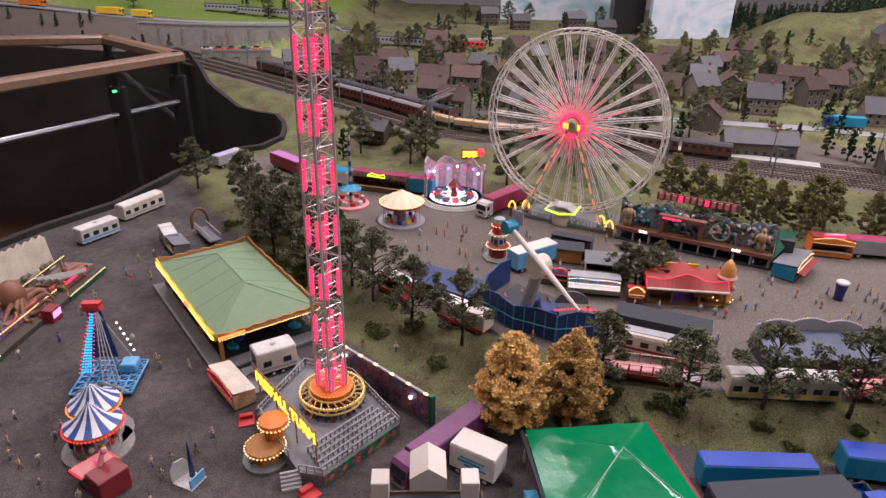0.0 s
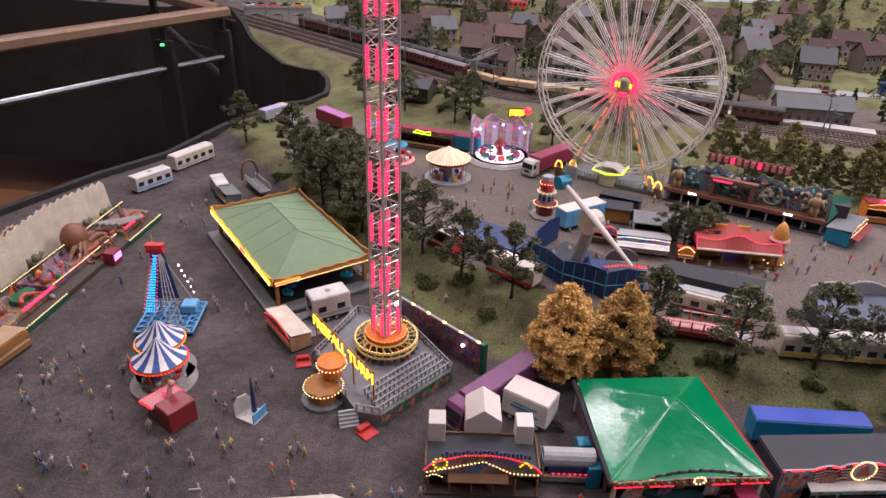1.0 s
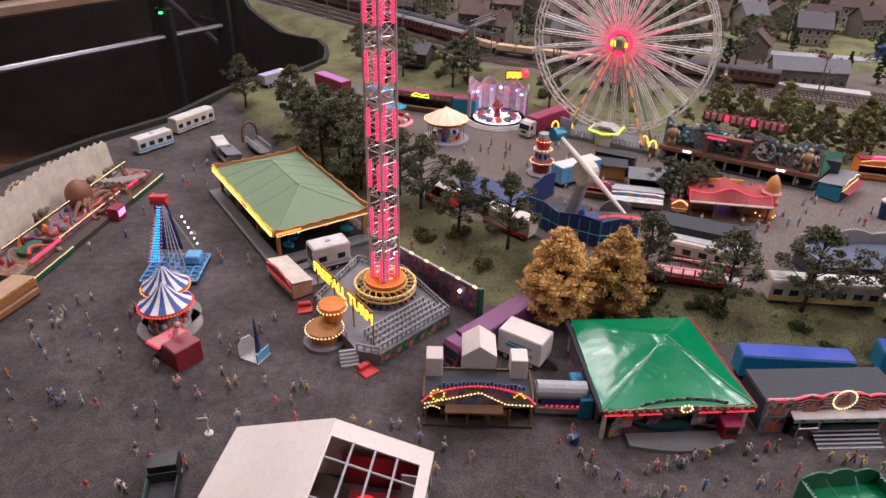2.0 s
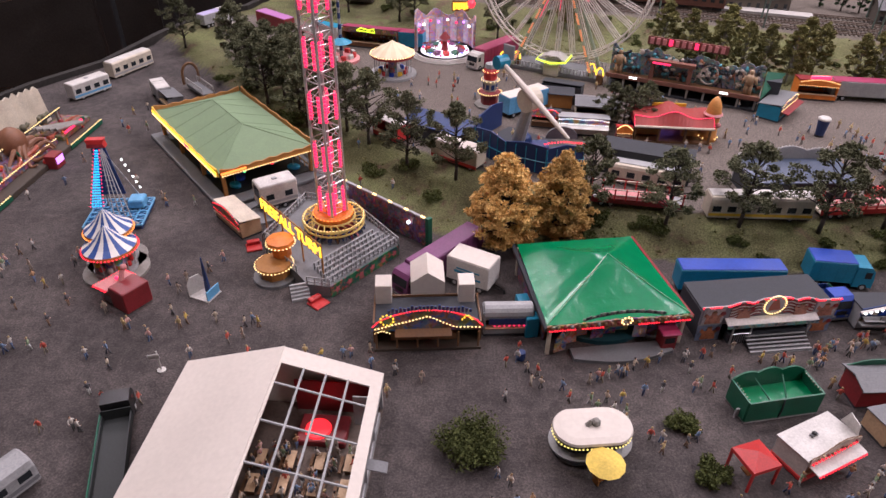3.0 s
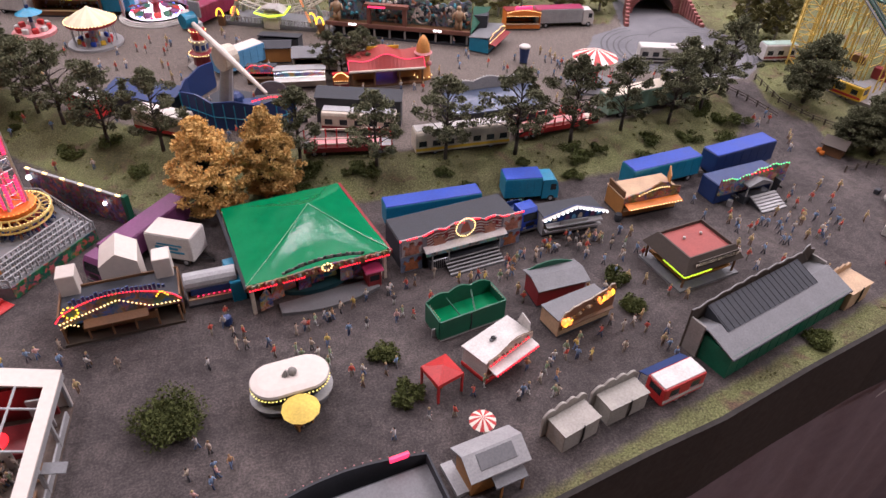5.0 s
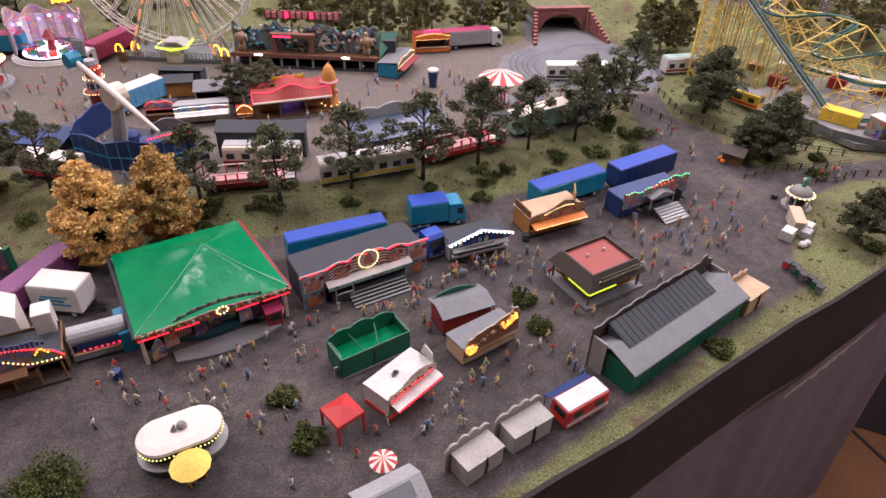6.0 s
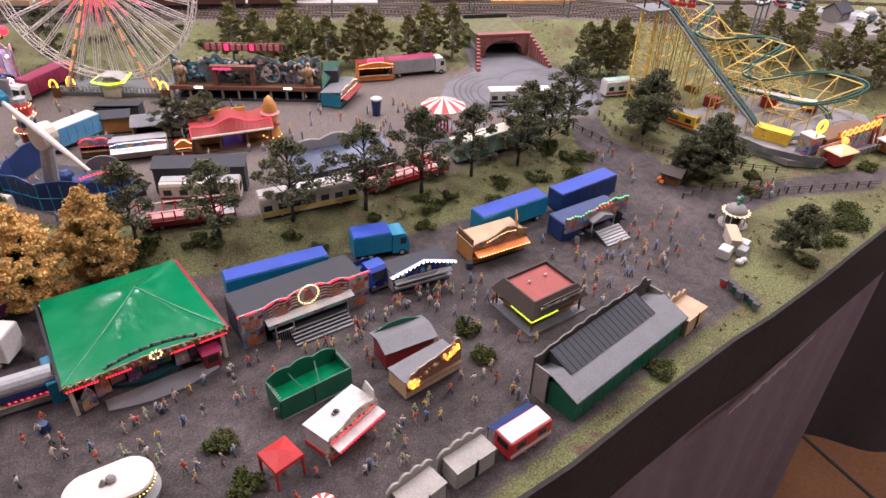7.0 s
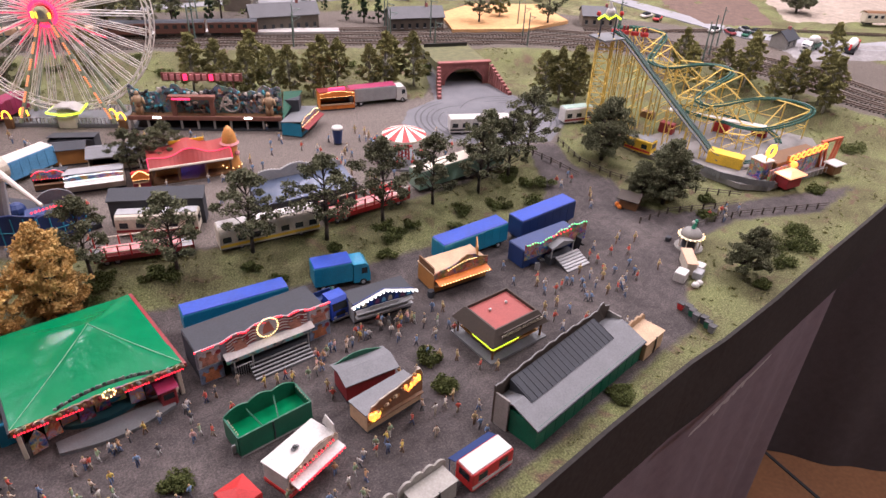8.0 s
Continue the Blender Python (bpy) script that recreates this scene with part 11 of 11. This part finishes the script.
MAROON = mat("maroon_coach", (0.13, 0.025, 0.022), 0.4)
DULLBROWN = mat("brown_goods_van", (0.11, 0.045, 0.03), 0.6)
train(offset_line(TRACK, 12.2), 128, [(14, MAROON, GREY, "maroon passenger coach on the main line", False)] * 3 + [(12, LWOOD, DARK, "flat railway wagon with pale timber load", True)] * 4 + [(13, DULLBROWN, DARK, "brown goods van on the main line", False)] * 3)
train(offset_line(TRACK, 17.5), 70, [(13, DULLBROWN, DARK, "brown goods van in the goods train", False)] * 8)
SILVERLINE = [(-330, 395), (-128, 372), (-12, 336), (98, 332), (200, 345)]
train(SILVERLINE, 190, [(19, LGREY, DARK, "silver grey express coach", False)] * 7 + [(17, RED, DRED, "red express locomotive standing on the rails", False)])


def platform_slab(line, w, z, label):
    s = S()
    rings = []
    for (ax, ay), (bx, by) in zip(offset_line(line, -w / 2), offset_line(line, w / 2)):
        g = gz(ax, ay)
        rings.append([(ax, ay, g - 0.3), (bx, by, g - 0.3), (bx, by, g + z), (ax, ay, g + z)])
    s.rings(rings)
    whole("platform", s, mat("pale_platform", (0.36, 0.34, 0.32), 0.85), Matrix(), label, "platform", kind="structure")


platform_slab(dense([(22, 196), (60, 186), (97, 174)], 6), 4.2, 0.9, "pale concrete station platform")
platform_slab(dense([(-45, 245), (-15, 215), (10, 203)], 6), 3.6, 0.9, "pale concrete station platform")


def gable_house(x, y, rz, L, D, H, roof_h, wall, roof, label, storeys=2, timber=False, name="house"):
    t = thing(name, cmat(x, y, gz(x, y) - 0.1, rz), label, "house", "town houses")
    part("wall", S().rings([[(u, -D / 2, 0), (u, D / 2, 0), (u, D / 2, H), (u, 0, H + roof_h), (u, -D / 2, H)] for u in (-L / 2, L / 2)]), wall, t)
    for sg in (-1, 1):
        part("roof", S().rings([[(u, 0, H + roof_h + 0.25), (u, sg * (D / 2 + 0.5), H - 0.25), (u, sg * (D / 2 + 0.5), H - 0.45), (u, 0, H + roof_h)] for u in (-L / 2 - 0.4, L / 2 + 0.4)]), roof, t)
    n = max(2, int(L / 2.2))
    for s_ in range(storeys):
        z = 0.9 + s_ * (H - 0.4) / storeys
        for k in range(n):
            u = -L / 2 + L * (k + 0.5) / n
            w = part("window", S().box(u - 0.42, -D / 2 - 0.06, z, u + 0.42, -D / 2 + 0.02, z + 1.2), GLASS, t)
            part("window_sill", S().box(u - 0.55, -D / 2 - 0.14, z - 0.12, u + 0.55, -D / 2, z), LGREY, w)
    part("chimney", S().box(L * 0.2, -0.4, H + roof_h * 0.5, L * 0.2 + 0.7, 0.4, H + roof_h + 1.0), BRICK, t)
    if timber:
        s = S()
        for k in range(n + 1):
            u = -L / 2 + L * k / n
            s.box(u - 0.09, -D / 2 - 0.05, 0, u + 0.09, -D / 2, H)
        for z in (0.1, H / 2, H - 0.15):
            s.box(-L / 2, -D / 2 - 0.05, z, L / 2, -D / 2, z + 0.14)
        part("timber_frame", s, TIMBER, t)
    return t


gable_house(84, 184, -5, 19, 6.5, 4.6, 2.4, HOUSEWALL, SLATE, "long grey station goods building with pale doors", 1, name="station_building")
gable_house(-24, 193, -20, 8.5, 6, 4.2, 2.2, TIMBER, SLATE, "dark timber railway shed", 1, name="shed")
gable_house(120, 172, -12, 16, 7, 4.0, 2.0, HOUSEWALL, SLATE, "low pale station annex", 1, name="annex")
gable_house(176, 156, -30, 10, 7, 3.6, 1.8, HOUSEWALL, SLATE, "small house by the railway", 1)
gable_house(212.5, 115.5, 10, 6.0, 5.0, 3.0, 1.8, STONE, DARK, "small stone signal house", 1, name="signal_house")
rh = random.Random(33)
TOWN = [(-24, 262), (-10, 248), (2, 252), (14, 262), (22, 250), (8, 275), (-4, 282), (24, 285), (-38, 268), (74, 250), (86, 245), (98, 252), (112, 250), (124, 244), (70, 262), (92, 265), (-30, 290), (40, 262), (52, 255), (136, 256), (30, 300),
        (62, 226), (40, 232), (-55, 300), (-70, 318)]
for _ in range(400):
    hx, hy = rh.uniform(-70, 230), rh.uniform(205, 335)
    if len(TOWN) < 58 and hy - ramp1(hx, TRACK) > 28 and all(math.hypot(hx - a, hy - b) > 12.5 for a, b in TOWN):
        TOWN.append((hx, hy))
for k, (x, y) in enumerate(TOWN):
    L, D = rh.uniform(8, 12), rh.uniform(6.5, 8.5)
    gable_house(x, y, rh.choice([-20, -10, 65, 80, 20]), L, D, rh.uniform(4.5, 7), rh.uniform(2.8, 4.2), HOUSEWALL, HOUSEROOF if k % 5 else SLATE,
                ("plastered town house with a red tile roof", "half-timbered town house with a red roof", "town house with a weathered roof")[k % 3], 2, k % 3 == 1)
for x, y, h in ((12, 420, 12), (30, 405, 9), (75, 385, 9), (60, 395, 14)):
    gable_house(x, y, 10, 10, 8, h * 0.6, 3, TIMBER, SLATE, "dark timber mining building on the far hill", 2, name="timber_building")


def footbridge():
    z = gz(0, 215)
    t = thing("footbridge", cmat(-4, 212, z, 65), "grey steel footbridge over the railway with stairs", "bridge")
    part("deck", S().box(-11, -1, 7.4, 11, 1, 7.7), STEEL, t)
    s = S()
    for sg in (-1, 1):
        s.cyl((-11, sg, 8.9), (11, sg, 8.9), 0.12, 0.12, 4)
        for k in range(13):
            s.cyl((-11 + 22 * k / 12, sg, 7.6), (-11 + 22 * k / 12, sg, 8.9), 0.08, 0.08, 4)
    part("bridge_rail", s, STEEL, t)
    for x in (-11, 11):
        part("pier", S().box(x - 0.5, -0.9, 0, x + 0.5, 0.9, 7.4), STEEL, t)
        part("stair", S().rings([[(x, 1, 7.6), (x, 8, 0.2), (x, 8, -0.1), (x, 1, 7.2)], [(x + 1.6, 1, 7.6), (x + 1.6, 8, 0.2), (x + 1.6, 8, -0.1), (x + 1.6, 1, 7.2)]]), STEEL, t)


footbridge()


def mast(x, y, h=9.5):
    t = thing("catenary_mast", cmat(x, y, gz(x, y)), "slim green grey railway catenary mast", "mast", "catenary masts")
    m = mat_mast
    part("pole", S().cyl((0, 0, -0.2), (0, 0, h), 0.24, 0.14, 6), m, t)
    part("arm", S().cyl((0, 0, h - 1.0), (2.6, 0.8, h - 1.6), 0.09, 0.09, 4).cyl((0, 0, h - 2.4), (2.6, 0.8, h - 1.6), 0.07, 0.07, 4), m, t)


mat_mast = mat("green_grey_mast", (0.10, 0.14, 0.12), 0.6)
for d in (0.6, 10.0, 21.5):
    for i, (x, y) in enumerate(offset_line(dense(TRACK, 24), d)):
        if -120 < x < 205:
            mast(x, y, 9 + (i % 3))


def far_road(line, w, label, z=0.12):
    s = S()
    pts = dense(line, 5)
    rings = []
    for (ax, ay), (bx, by) in zip(offset_line(pts, -w / 2), offset_line(pts, w / 2)):
        g = max(gz(ax, ay), gz(bx, by)) + z
        rings.append([(ax, ay, g), (bx, by, g), (bx, by, g - 0.6), (ax, ay, g - 0.6)])
    s.rings(rings)
    whole("road", s, mat_road, Matrix(), label, "road", kind="structure")


mat_road = mat("pale_asphalt", (0.24, 0.24, 0.25), 0.9, grain=300, big=20)
far_road([(30, 220), (75, 218), (115, 212), (150, 200), (185, 190), (230, 185)], 6, "pale asphalt road behind the station")
far_road([(200, 210), (206, 165), (212, 128), (236, 104), (300, 90)], 8, "pale asphalt road and yard by the railway")
far_road([(-330, 348), (-190, 343), (-125, 343), (-60, 352), (20, 372)], 6, "asphalt road along the far hillside")


def small_car(x, y, rz, m, label, z=None):
    t = thing("car", cmat(x, y, gz(x, y) + 0.15 if z is None else z, rz), label, "car", "parked cars")
    part("body", S().box(-2.4, -1.0, 0.3, 2.4, 1.0, 1.0, 0.2), m, t)
    part("cabin", S().rings([[(-1.5, -0.85, 1.0), (1.2, -0.85, 1.0), (1.2, 0.85, 1.0), (-1.5, 0.85, 1.0)], [(-1.1, -0.7, 1.65), (0.6, -0.7, 1.65), (0.6, 0.7, 1.65), (-1.1, 0.7, 1.65)]]), GLASS, t)
    wheels_at(t, (-1.5, 1.5), 2.0, 0.38)


for k, (x, y) in enumerate(((205, 134.5), (208, 131), (211, 127.5), (216, 128), (214.5, 131), (198, 152), (197, 156), (100, 214))):
    small_car(x, y, (10, 70, 30)[k % 3], (WHITE, DRED, DGREEN, BLACK, LGREY, RED)[k % 6], ("white", "dark red", "green", "black", "grey", "red")[k % 6] + " parked model car on the road")
for x, y, rz, m, lb in ((227, 103.5, 25, RED, "red concrete mixer lorry with a white drum"), (217, 109.5, 195, WHITE, "white concrete mixer lorry with a white drum")):
    lr = lorry(x, y, rz, 8.6, 2.6, 3.0, m, DARK, lb, flat=True)
    part("mixer_drum", S().rings([[(u, r_ * math.cos(a), 2.5 + 0.14 * (u + 4) + r_ * math.sin(a)) for a in [2 * math.pi * k / 12 for k in range(12)]] for u, r_ in ((-4.2, 0.6), (-3.0, 1.2), (-0.6, 1.35), (0.9, 0.9))][::-1]), WHITE, lr, "white mixer drum", smooth=True)
    part("chute", S().cyl((-4.2, 0, 2.9), (-5.0, 0, 1.6), 0.35, 0.25, 7), m, lr)
lorry(122, 214, 170, 12, 3, 4, DBLUE, TEAL, "blue lorry on the road behind the station")
lorry(-218, 345, 2, 13, 3, 4, ORANGE, ORANGE, "orange lorry on the hillside road")
lorry(-178, 343.5, 2, 13, 3, 4, YELLOW, YELLOW, "yellow lorry on the hillside road")
lorry(-162, 343.4, 2, 10, 3, 4, YELLOW, YELLOW, "yellow lorry on the hillside road")
whole("sand_pit", S().prism([(128, 163), (150, 156), (168, 160), (172, 182), (150, 190), (134, 182)], 5.6, 6.7), mat("orange_sand", (0.52, 0.30, 0.13), 0.95, grain=200), Matrix(), "orange sand pit behind the railway", "sand", kind="structure")
def draped_patch(name, quad, material, label, category, lift=0.2, n=10):
    """A patch of other soil that lies on the land, its edge folded under."""
    a, b, c, d = (Vector(p) for p in quad)
    rows = []
    for i in range(n + 1):
        row = []
        for j in range(n + 1):
            p = a.lerp(b, j / n).lerp(d.lerp(c, j / n), i / n)
            edge = i in (0, n) or j in (0, n)
            row.append((p.x, p.y, gz(p.x, p.y) + (-0.4 if edge else lift)))
        rows.append(row)
    whole(name, S().rings(rows, closed=False), material, Matrix(), label, category, kind="structure", smooth=True)


draped_patch("ploughed_field", [(206, 140), (230, 130), (258, 165), (216, 176)], mat("brown_field", (0.115, 0.075, 0.058), 0.95, grain=200, var=0.4), "brown ploughed field", "field")
draped_patch("gravel_yard", [(232, 131), (275, 112), (330, 150), (262, 172)], mat("pale_sandy_soil", (0.30, 0.25, 0.20), 0.95, grain=200, var=0.4), "pale sandy yard beside the field", "yard", 0.15)
draped_patch("depot_yard", [(203, 104), (234, 92), (246, 102), (212, 122)], mat("worn_grey_asphalt", (0.20, 0.19, 0.185), 0.9, grain=200, var=0.4), "worn grey asphalt yard by the depot", "yard", 0.25)
railway("railway_track", [(168, 152), (186, 142.6), (222, 130), (256, 108), (300, 80)])
rail_car(263, 118, -26, 13, CREAM, BROWN, "cream and brown railbus on the branch line")
# stone viaduct below the hillside road
t = thing("viaduct", cmat(-104, 306, 3, 12), "dark stone road viaduct over the railway", "viaduct")
for k in range(3):
    x0 = -14 + 10 * k
    arch = [(x0 + 4.9 - 3.6 * math.cos(a), 3.6 * math.sin(a)) for a in [math.pi * q / 10 for q in range(11)]]
    out = [(x0, -6), (x0, 6), (x0 + 9.8, 6), (x0 + 9.8, -6), (x0 + 8.5, -6)] + arch[::-1] + [(x0 + 1.3, -6)]
    part("arch", S().wall(out, -2.6, 2.6), STONE, t)
part("deck", S().box(-14, -2.6, 6.0, 16, 2.6, 6.4), STONE, t)
for k, dx in enumerate((-12, -6.5, -1, 4.5, 10)):
    q = cmat(-104, 306, 3, 12) @ Vector((dx * CM, 0, 0.064))
    small_car(q.x * 100, q.y * 100, 12, (WHITE, RED, RED, BLACK, ORANGE)[k], ("white", "red", "red", "black", "orange")[k] + " model car on the stone viaduct", q.z * 100)
part("parapet", S().box(-14, -2.9, 6, 16, -2.5, 7).box(-14, 2.5, 6, 16, 2.9, 7), STONE, t)
def retaining_wall():
    t = thing("retaining_wall", cmat(0, 0), "grey stone retaining wall below the hillside road", "wall", kind="structure")
    line = dense([(-158, 330.5), (-120, 333.5), (-84, 338)], 5)
    part("wall_face", S().rings([[(x, y - 2.2, 4.0), (x, y - 1.4, gz(x, y + 8) + 0.2), (x, y + 1.0, gz(x, y + 8) + 0.2), (x, y + 1.0, 4.0)] for x, y in line]), STONE, t)
    part("wall_coping", S().rings([[(x, y - 1.8, gz(x, y + 8) + 0.2), (x, y - 1.8, gz(x, y + 8) + 1.0), (x, y - 0.8, gz(x, y + 8) + 1.0), (x, y - 0.8, gz(x, y + 8) + 0.2)] for x, y in line]), LGREY, t)
    for x, y in line[::2]:
        part("buttress", S().box(x - 0.6, y - 2.9, 4.0, x + 0.6, y - 1.6, gz(x, y + 8) - 1.0), STONE, t)


retaining_wall()
# trees of the town, the hills and the forest
rt = random.Random(55)
for k in range(300):
    x, y = rt.uniform(-75, 230), rt.uniform(200, 345)
    if 8 < ramp1(x, TRACK) - y < -22:
        continue
    if y - ramp1(x, TRACK) < 24:
        continue
    (park_tree, fir_tree, olive_tree, fir_tree, park_tree)[k % 5](x, y, rt.uniform(0, 360), rt.uniform(0.55, 0.95))
def fir_wood():
    """Dark wood on the far hill, one mass of spires."""
    r = random.Random(91)
    w = S()
    for k in range(420):
        x, y = r.uniform(140, 330), r.uniform(372, 450)
        if x < 190 and y < 392:
            continue
        z, h = gz(x, y), r.uniform(11, 17)
        w.cyl((x, y, z - 0.3), (x, y, z + h * 0.9), 0.3, 0.08, 4, caps=False)
        for q in range(13):
            f = 0.10 + 0.07 * q
            a, d = q * 2.4 + k, 2.3 * (1 - f) * r.uniform(0.4, 1.0)
            leaves(w, r, (x + d * math.cos(a), y + d * math.sin(a), z + h * f), 1.5 * (1.1 - f), 16, 0.5, 0.6)
    tagged(new("fir_wood", w.mesh("fir_wood", [FIRLEAF])), "dark dense fir wood on the far hill", "wood", kind="stuff")


fir_wood()
for k in range(34):
    fir_tree(rt.uniform(-330, -135), rt.uniform(302, 328), rt.uniform(0, 360), rt.uniform(0.5, 0.8))
for k in range(46):
    (park_tree, fir_tree)[k % 2](rt.uniform(-330, 130), rt.uniform(350, 440), rt.uniform(0, 360), rt.uniform(0.7, 1.2))
for x, y, f in ((-31, 178, fir_tree), (-27, 184, park_tree), (-12, 176, park_tree), (-8, 178, park_tree), (-40, 190, park_tree), (14, 162, park_tree), (32, 168, olive_tree), (66, 196, fir_tree), (70, 200, park_tree),
                (108, 182, fir_tree), (112, 180, fir_tree), (104, 186, fir_tree), (150, 172, olive_tree), (140, 168, park_tree), (160, 160, park_tree), (206, 96, olive_tree), (250, 140, broad_tree), (56, 200, park_tree), (47, 190, park_tree)):
    f(x, y, x * 13, 1.0 if f is not fir_tree else 0.95)
for k in range(40):
    x = rt.uniform(-50, 125)
    y = ramp1(x, TRACK) - rt.uniform(4, 14)
    bush(x, y, rt.uniform(1.2, 2.4), rt.uniform(0.8, 1.5), BUSH, 6, "low bush on the railway bank")
scrub = S()
for k in range(420):
    x, y = rt.uniform(-70, 260), rt.uniform(200, 350)
    if y - ramp1(x, TRACK) < 22:
        continue
    leaves(scrub, rt, (x, y, gz(x, y) + 0.5), rt.uniform(1.0, 2.6), 26, 0.5, 0.5)
tagged(new("scrub", scrub.mesh("scrub", [BUSH])), "scattered low scrub on the far land", "scrub", kind="stuff")

# ---------------------------------------------------------------- figures on the fairground
rf = random.Random(101)
CROWDS = [(-54, 60, 7, 10, 22), (-50, 48, 9, 7, 12), (-36, 44, 6, 7, 8), (-44, 86, 6, 12, 10), (-60, 104, 6, 14, 12), (-30, 62, 8, 8, 9), (-26, 54, 8, 5, 7), (-6, 47, 8, 3, 8), (10, 47, 6, 4, 7), (23, 47.5, 7, 2.2, 16),
          (32, 48, 5, 3, 8), (44, 51, 6, 1.6, 16), (52, 53, 4, 2, 10), (59, 54, 4, 1.2, 12), (63, 50, 3, 4, 5), (48, 35, 4, 2.5, 9), (42, 32, 4, 2, 8), (55, 36, 5, 2, 7), (35, 29, 7, 3, 8), (22, 42, 4, 2.5, 7), (10, 30, 5, 4, 9),
          (27, 37, 3, 2, 5), (80, 50, 5, 5, 14), (90, 50, 6, 4, 20), (98, 54, 5, 6, 12), (84, 41, 5, 3, 6), (60, 34, 3, 4, 5), (106, 74, 3, 8, 8), (128, 57, 8, 1.5, 8), (60, 48, 22, 9, 40), (-20, 48, 30, 8, 26), (40, 110, 24, 8, 26), (70, 104, 16, 10, 24), (0, 130, 18, 8, 20), (92, 92, 8, 6, 10)]
BLOCKS = []
for ob in list(scene.collection.objects):
    if ob.parent is None and ob.type == "EMPTY" and ob.name.split(".")[0] in ("stall", "lorry", "box_trailer", "caravan", "sales_trailer"):
        BLOCKS.append((ob.matrix_basis.translation.x * 100, ob.matrix_basis.translation.y * 100))
BIG = [(-35, 99, 17), (-13, 72, 12), (22, 60, 11.5), (43, 58, 7.5), (1, 55, 7), (89, 60, 6), (71, 46, 6), (73, 34, 5), (39, 43, 4), (18, 37, 5), (-48, 79, 6), (-42, 65, 5.5), (-37, 58, 3), (6, 36, 4), (-14, 28, 14), (33.7, 34, 2)]
for cx, cy, sx, sy, n in CROWDS:
    made = 0
    for _ in range(n * 4):
        x, y = rf.gauss(cx, sx * 0.6), rf.gauss(cy, sy * 0.6)
        if any(math.hypot(x - bx, y - by) < 3.4 for bx, by in BLOCKS) or any(math.hypot(x - bx, y - by) < r for bx, by, r in BIG):
            continue
        figure(x, y)
        made += 1
        if made >= n * 0.86:
            break
for k in range(150):
    x, y = rf.uniform(-20, 108), rf.uniform(88, 132)
    if y > 132 - max(0, (x - 30)) * 0.45 or any(math.hypot(x - bx, y - by) < 5 for bx, by in BLOCKS + [(58, 88), (43, 107), (25, 137), (16, 98), (1, 147), (-10, 133), (80, 96)]):
        continue
    figure(x, y)


def distant_figures():
    """The rest of the visitors, past the first three hundred, as one crowd."""
    d = Shape()
    for x, y, z, rz, i in MORE_FIGURES:
        src = FIGURE_SHAPES[(i * 7 + 3) % len(FIGURE_SHAPES)]
        m = turn(0, 0, rz, (x, y, z))
        j = len(d.v)
        d.v += [tuple(m @ Vector(p)) for p in src.v]
        d.f += [tuple(j + q for q in f) for f in src.f]
        d.k += [k + 4 * (i % 4) for k in src.k]
    dress = []
    for top, legs in (((0.20, 0.30, 0.46), (0.10, 0.10, 0.12)), ((0.55, 0.10, 0.07), (0.22, 0.2, 0.18)), ((0.60, 0.55, 0.50), (0.10, 0.15, 0.26)), ((0.52, 0.40, 0.20), (0.20, 0.13, 0.09))):
        dress += [mat("figure_coat", top, 0.7, bump=0), mat("figure_legs", legs, 0.7, bump=0), SKIN, HAIR]
    tagged(new("distant_figures", d.mesh("distant_figures", dress, True)), "crowd of tiny painted model figures across the fairground", "figurine", kind="stuff")


distant_figures()
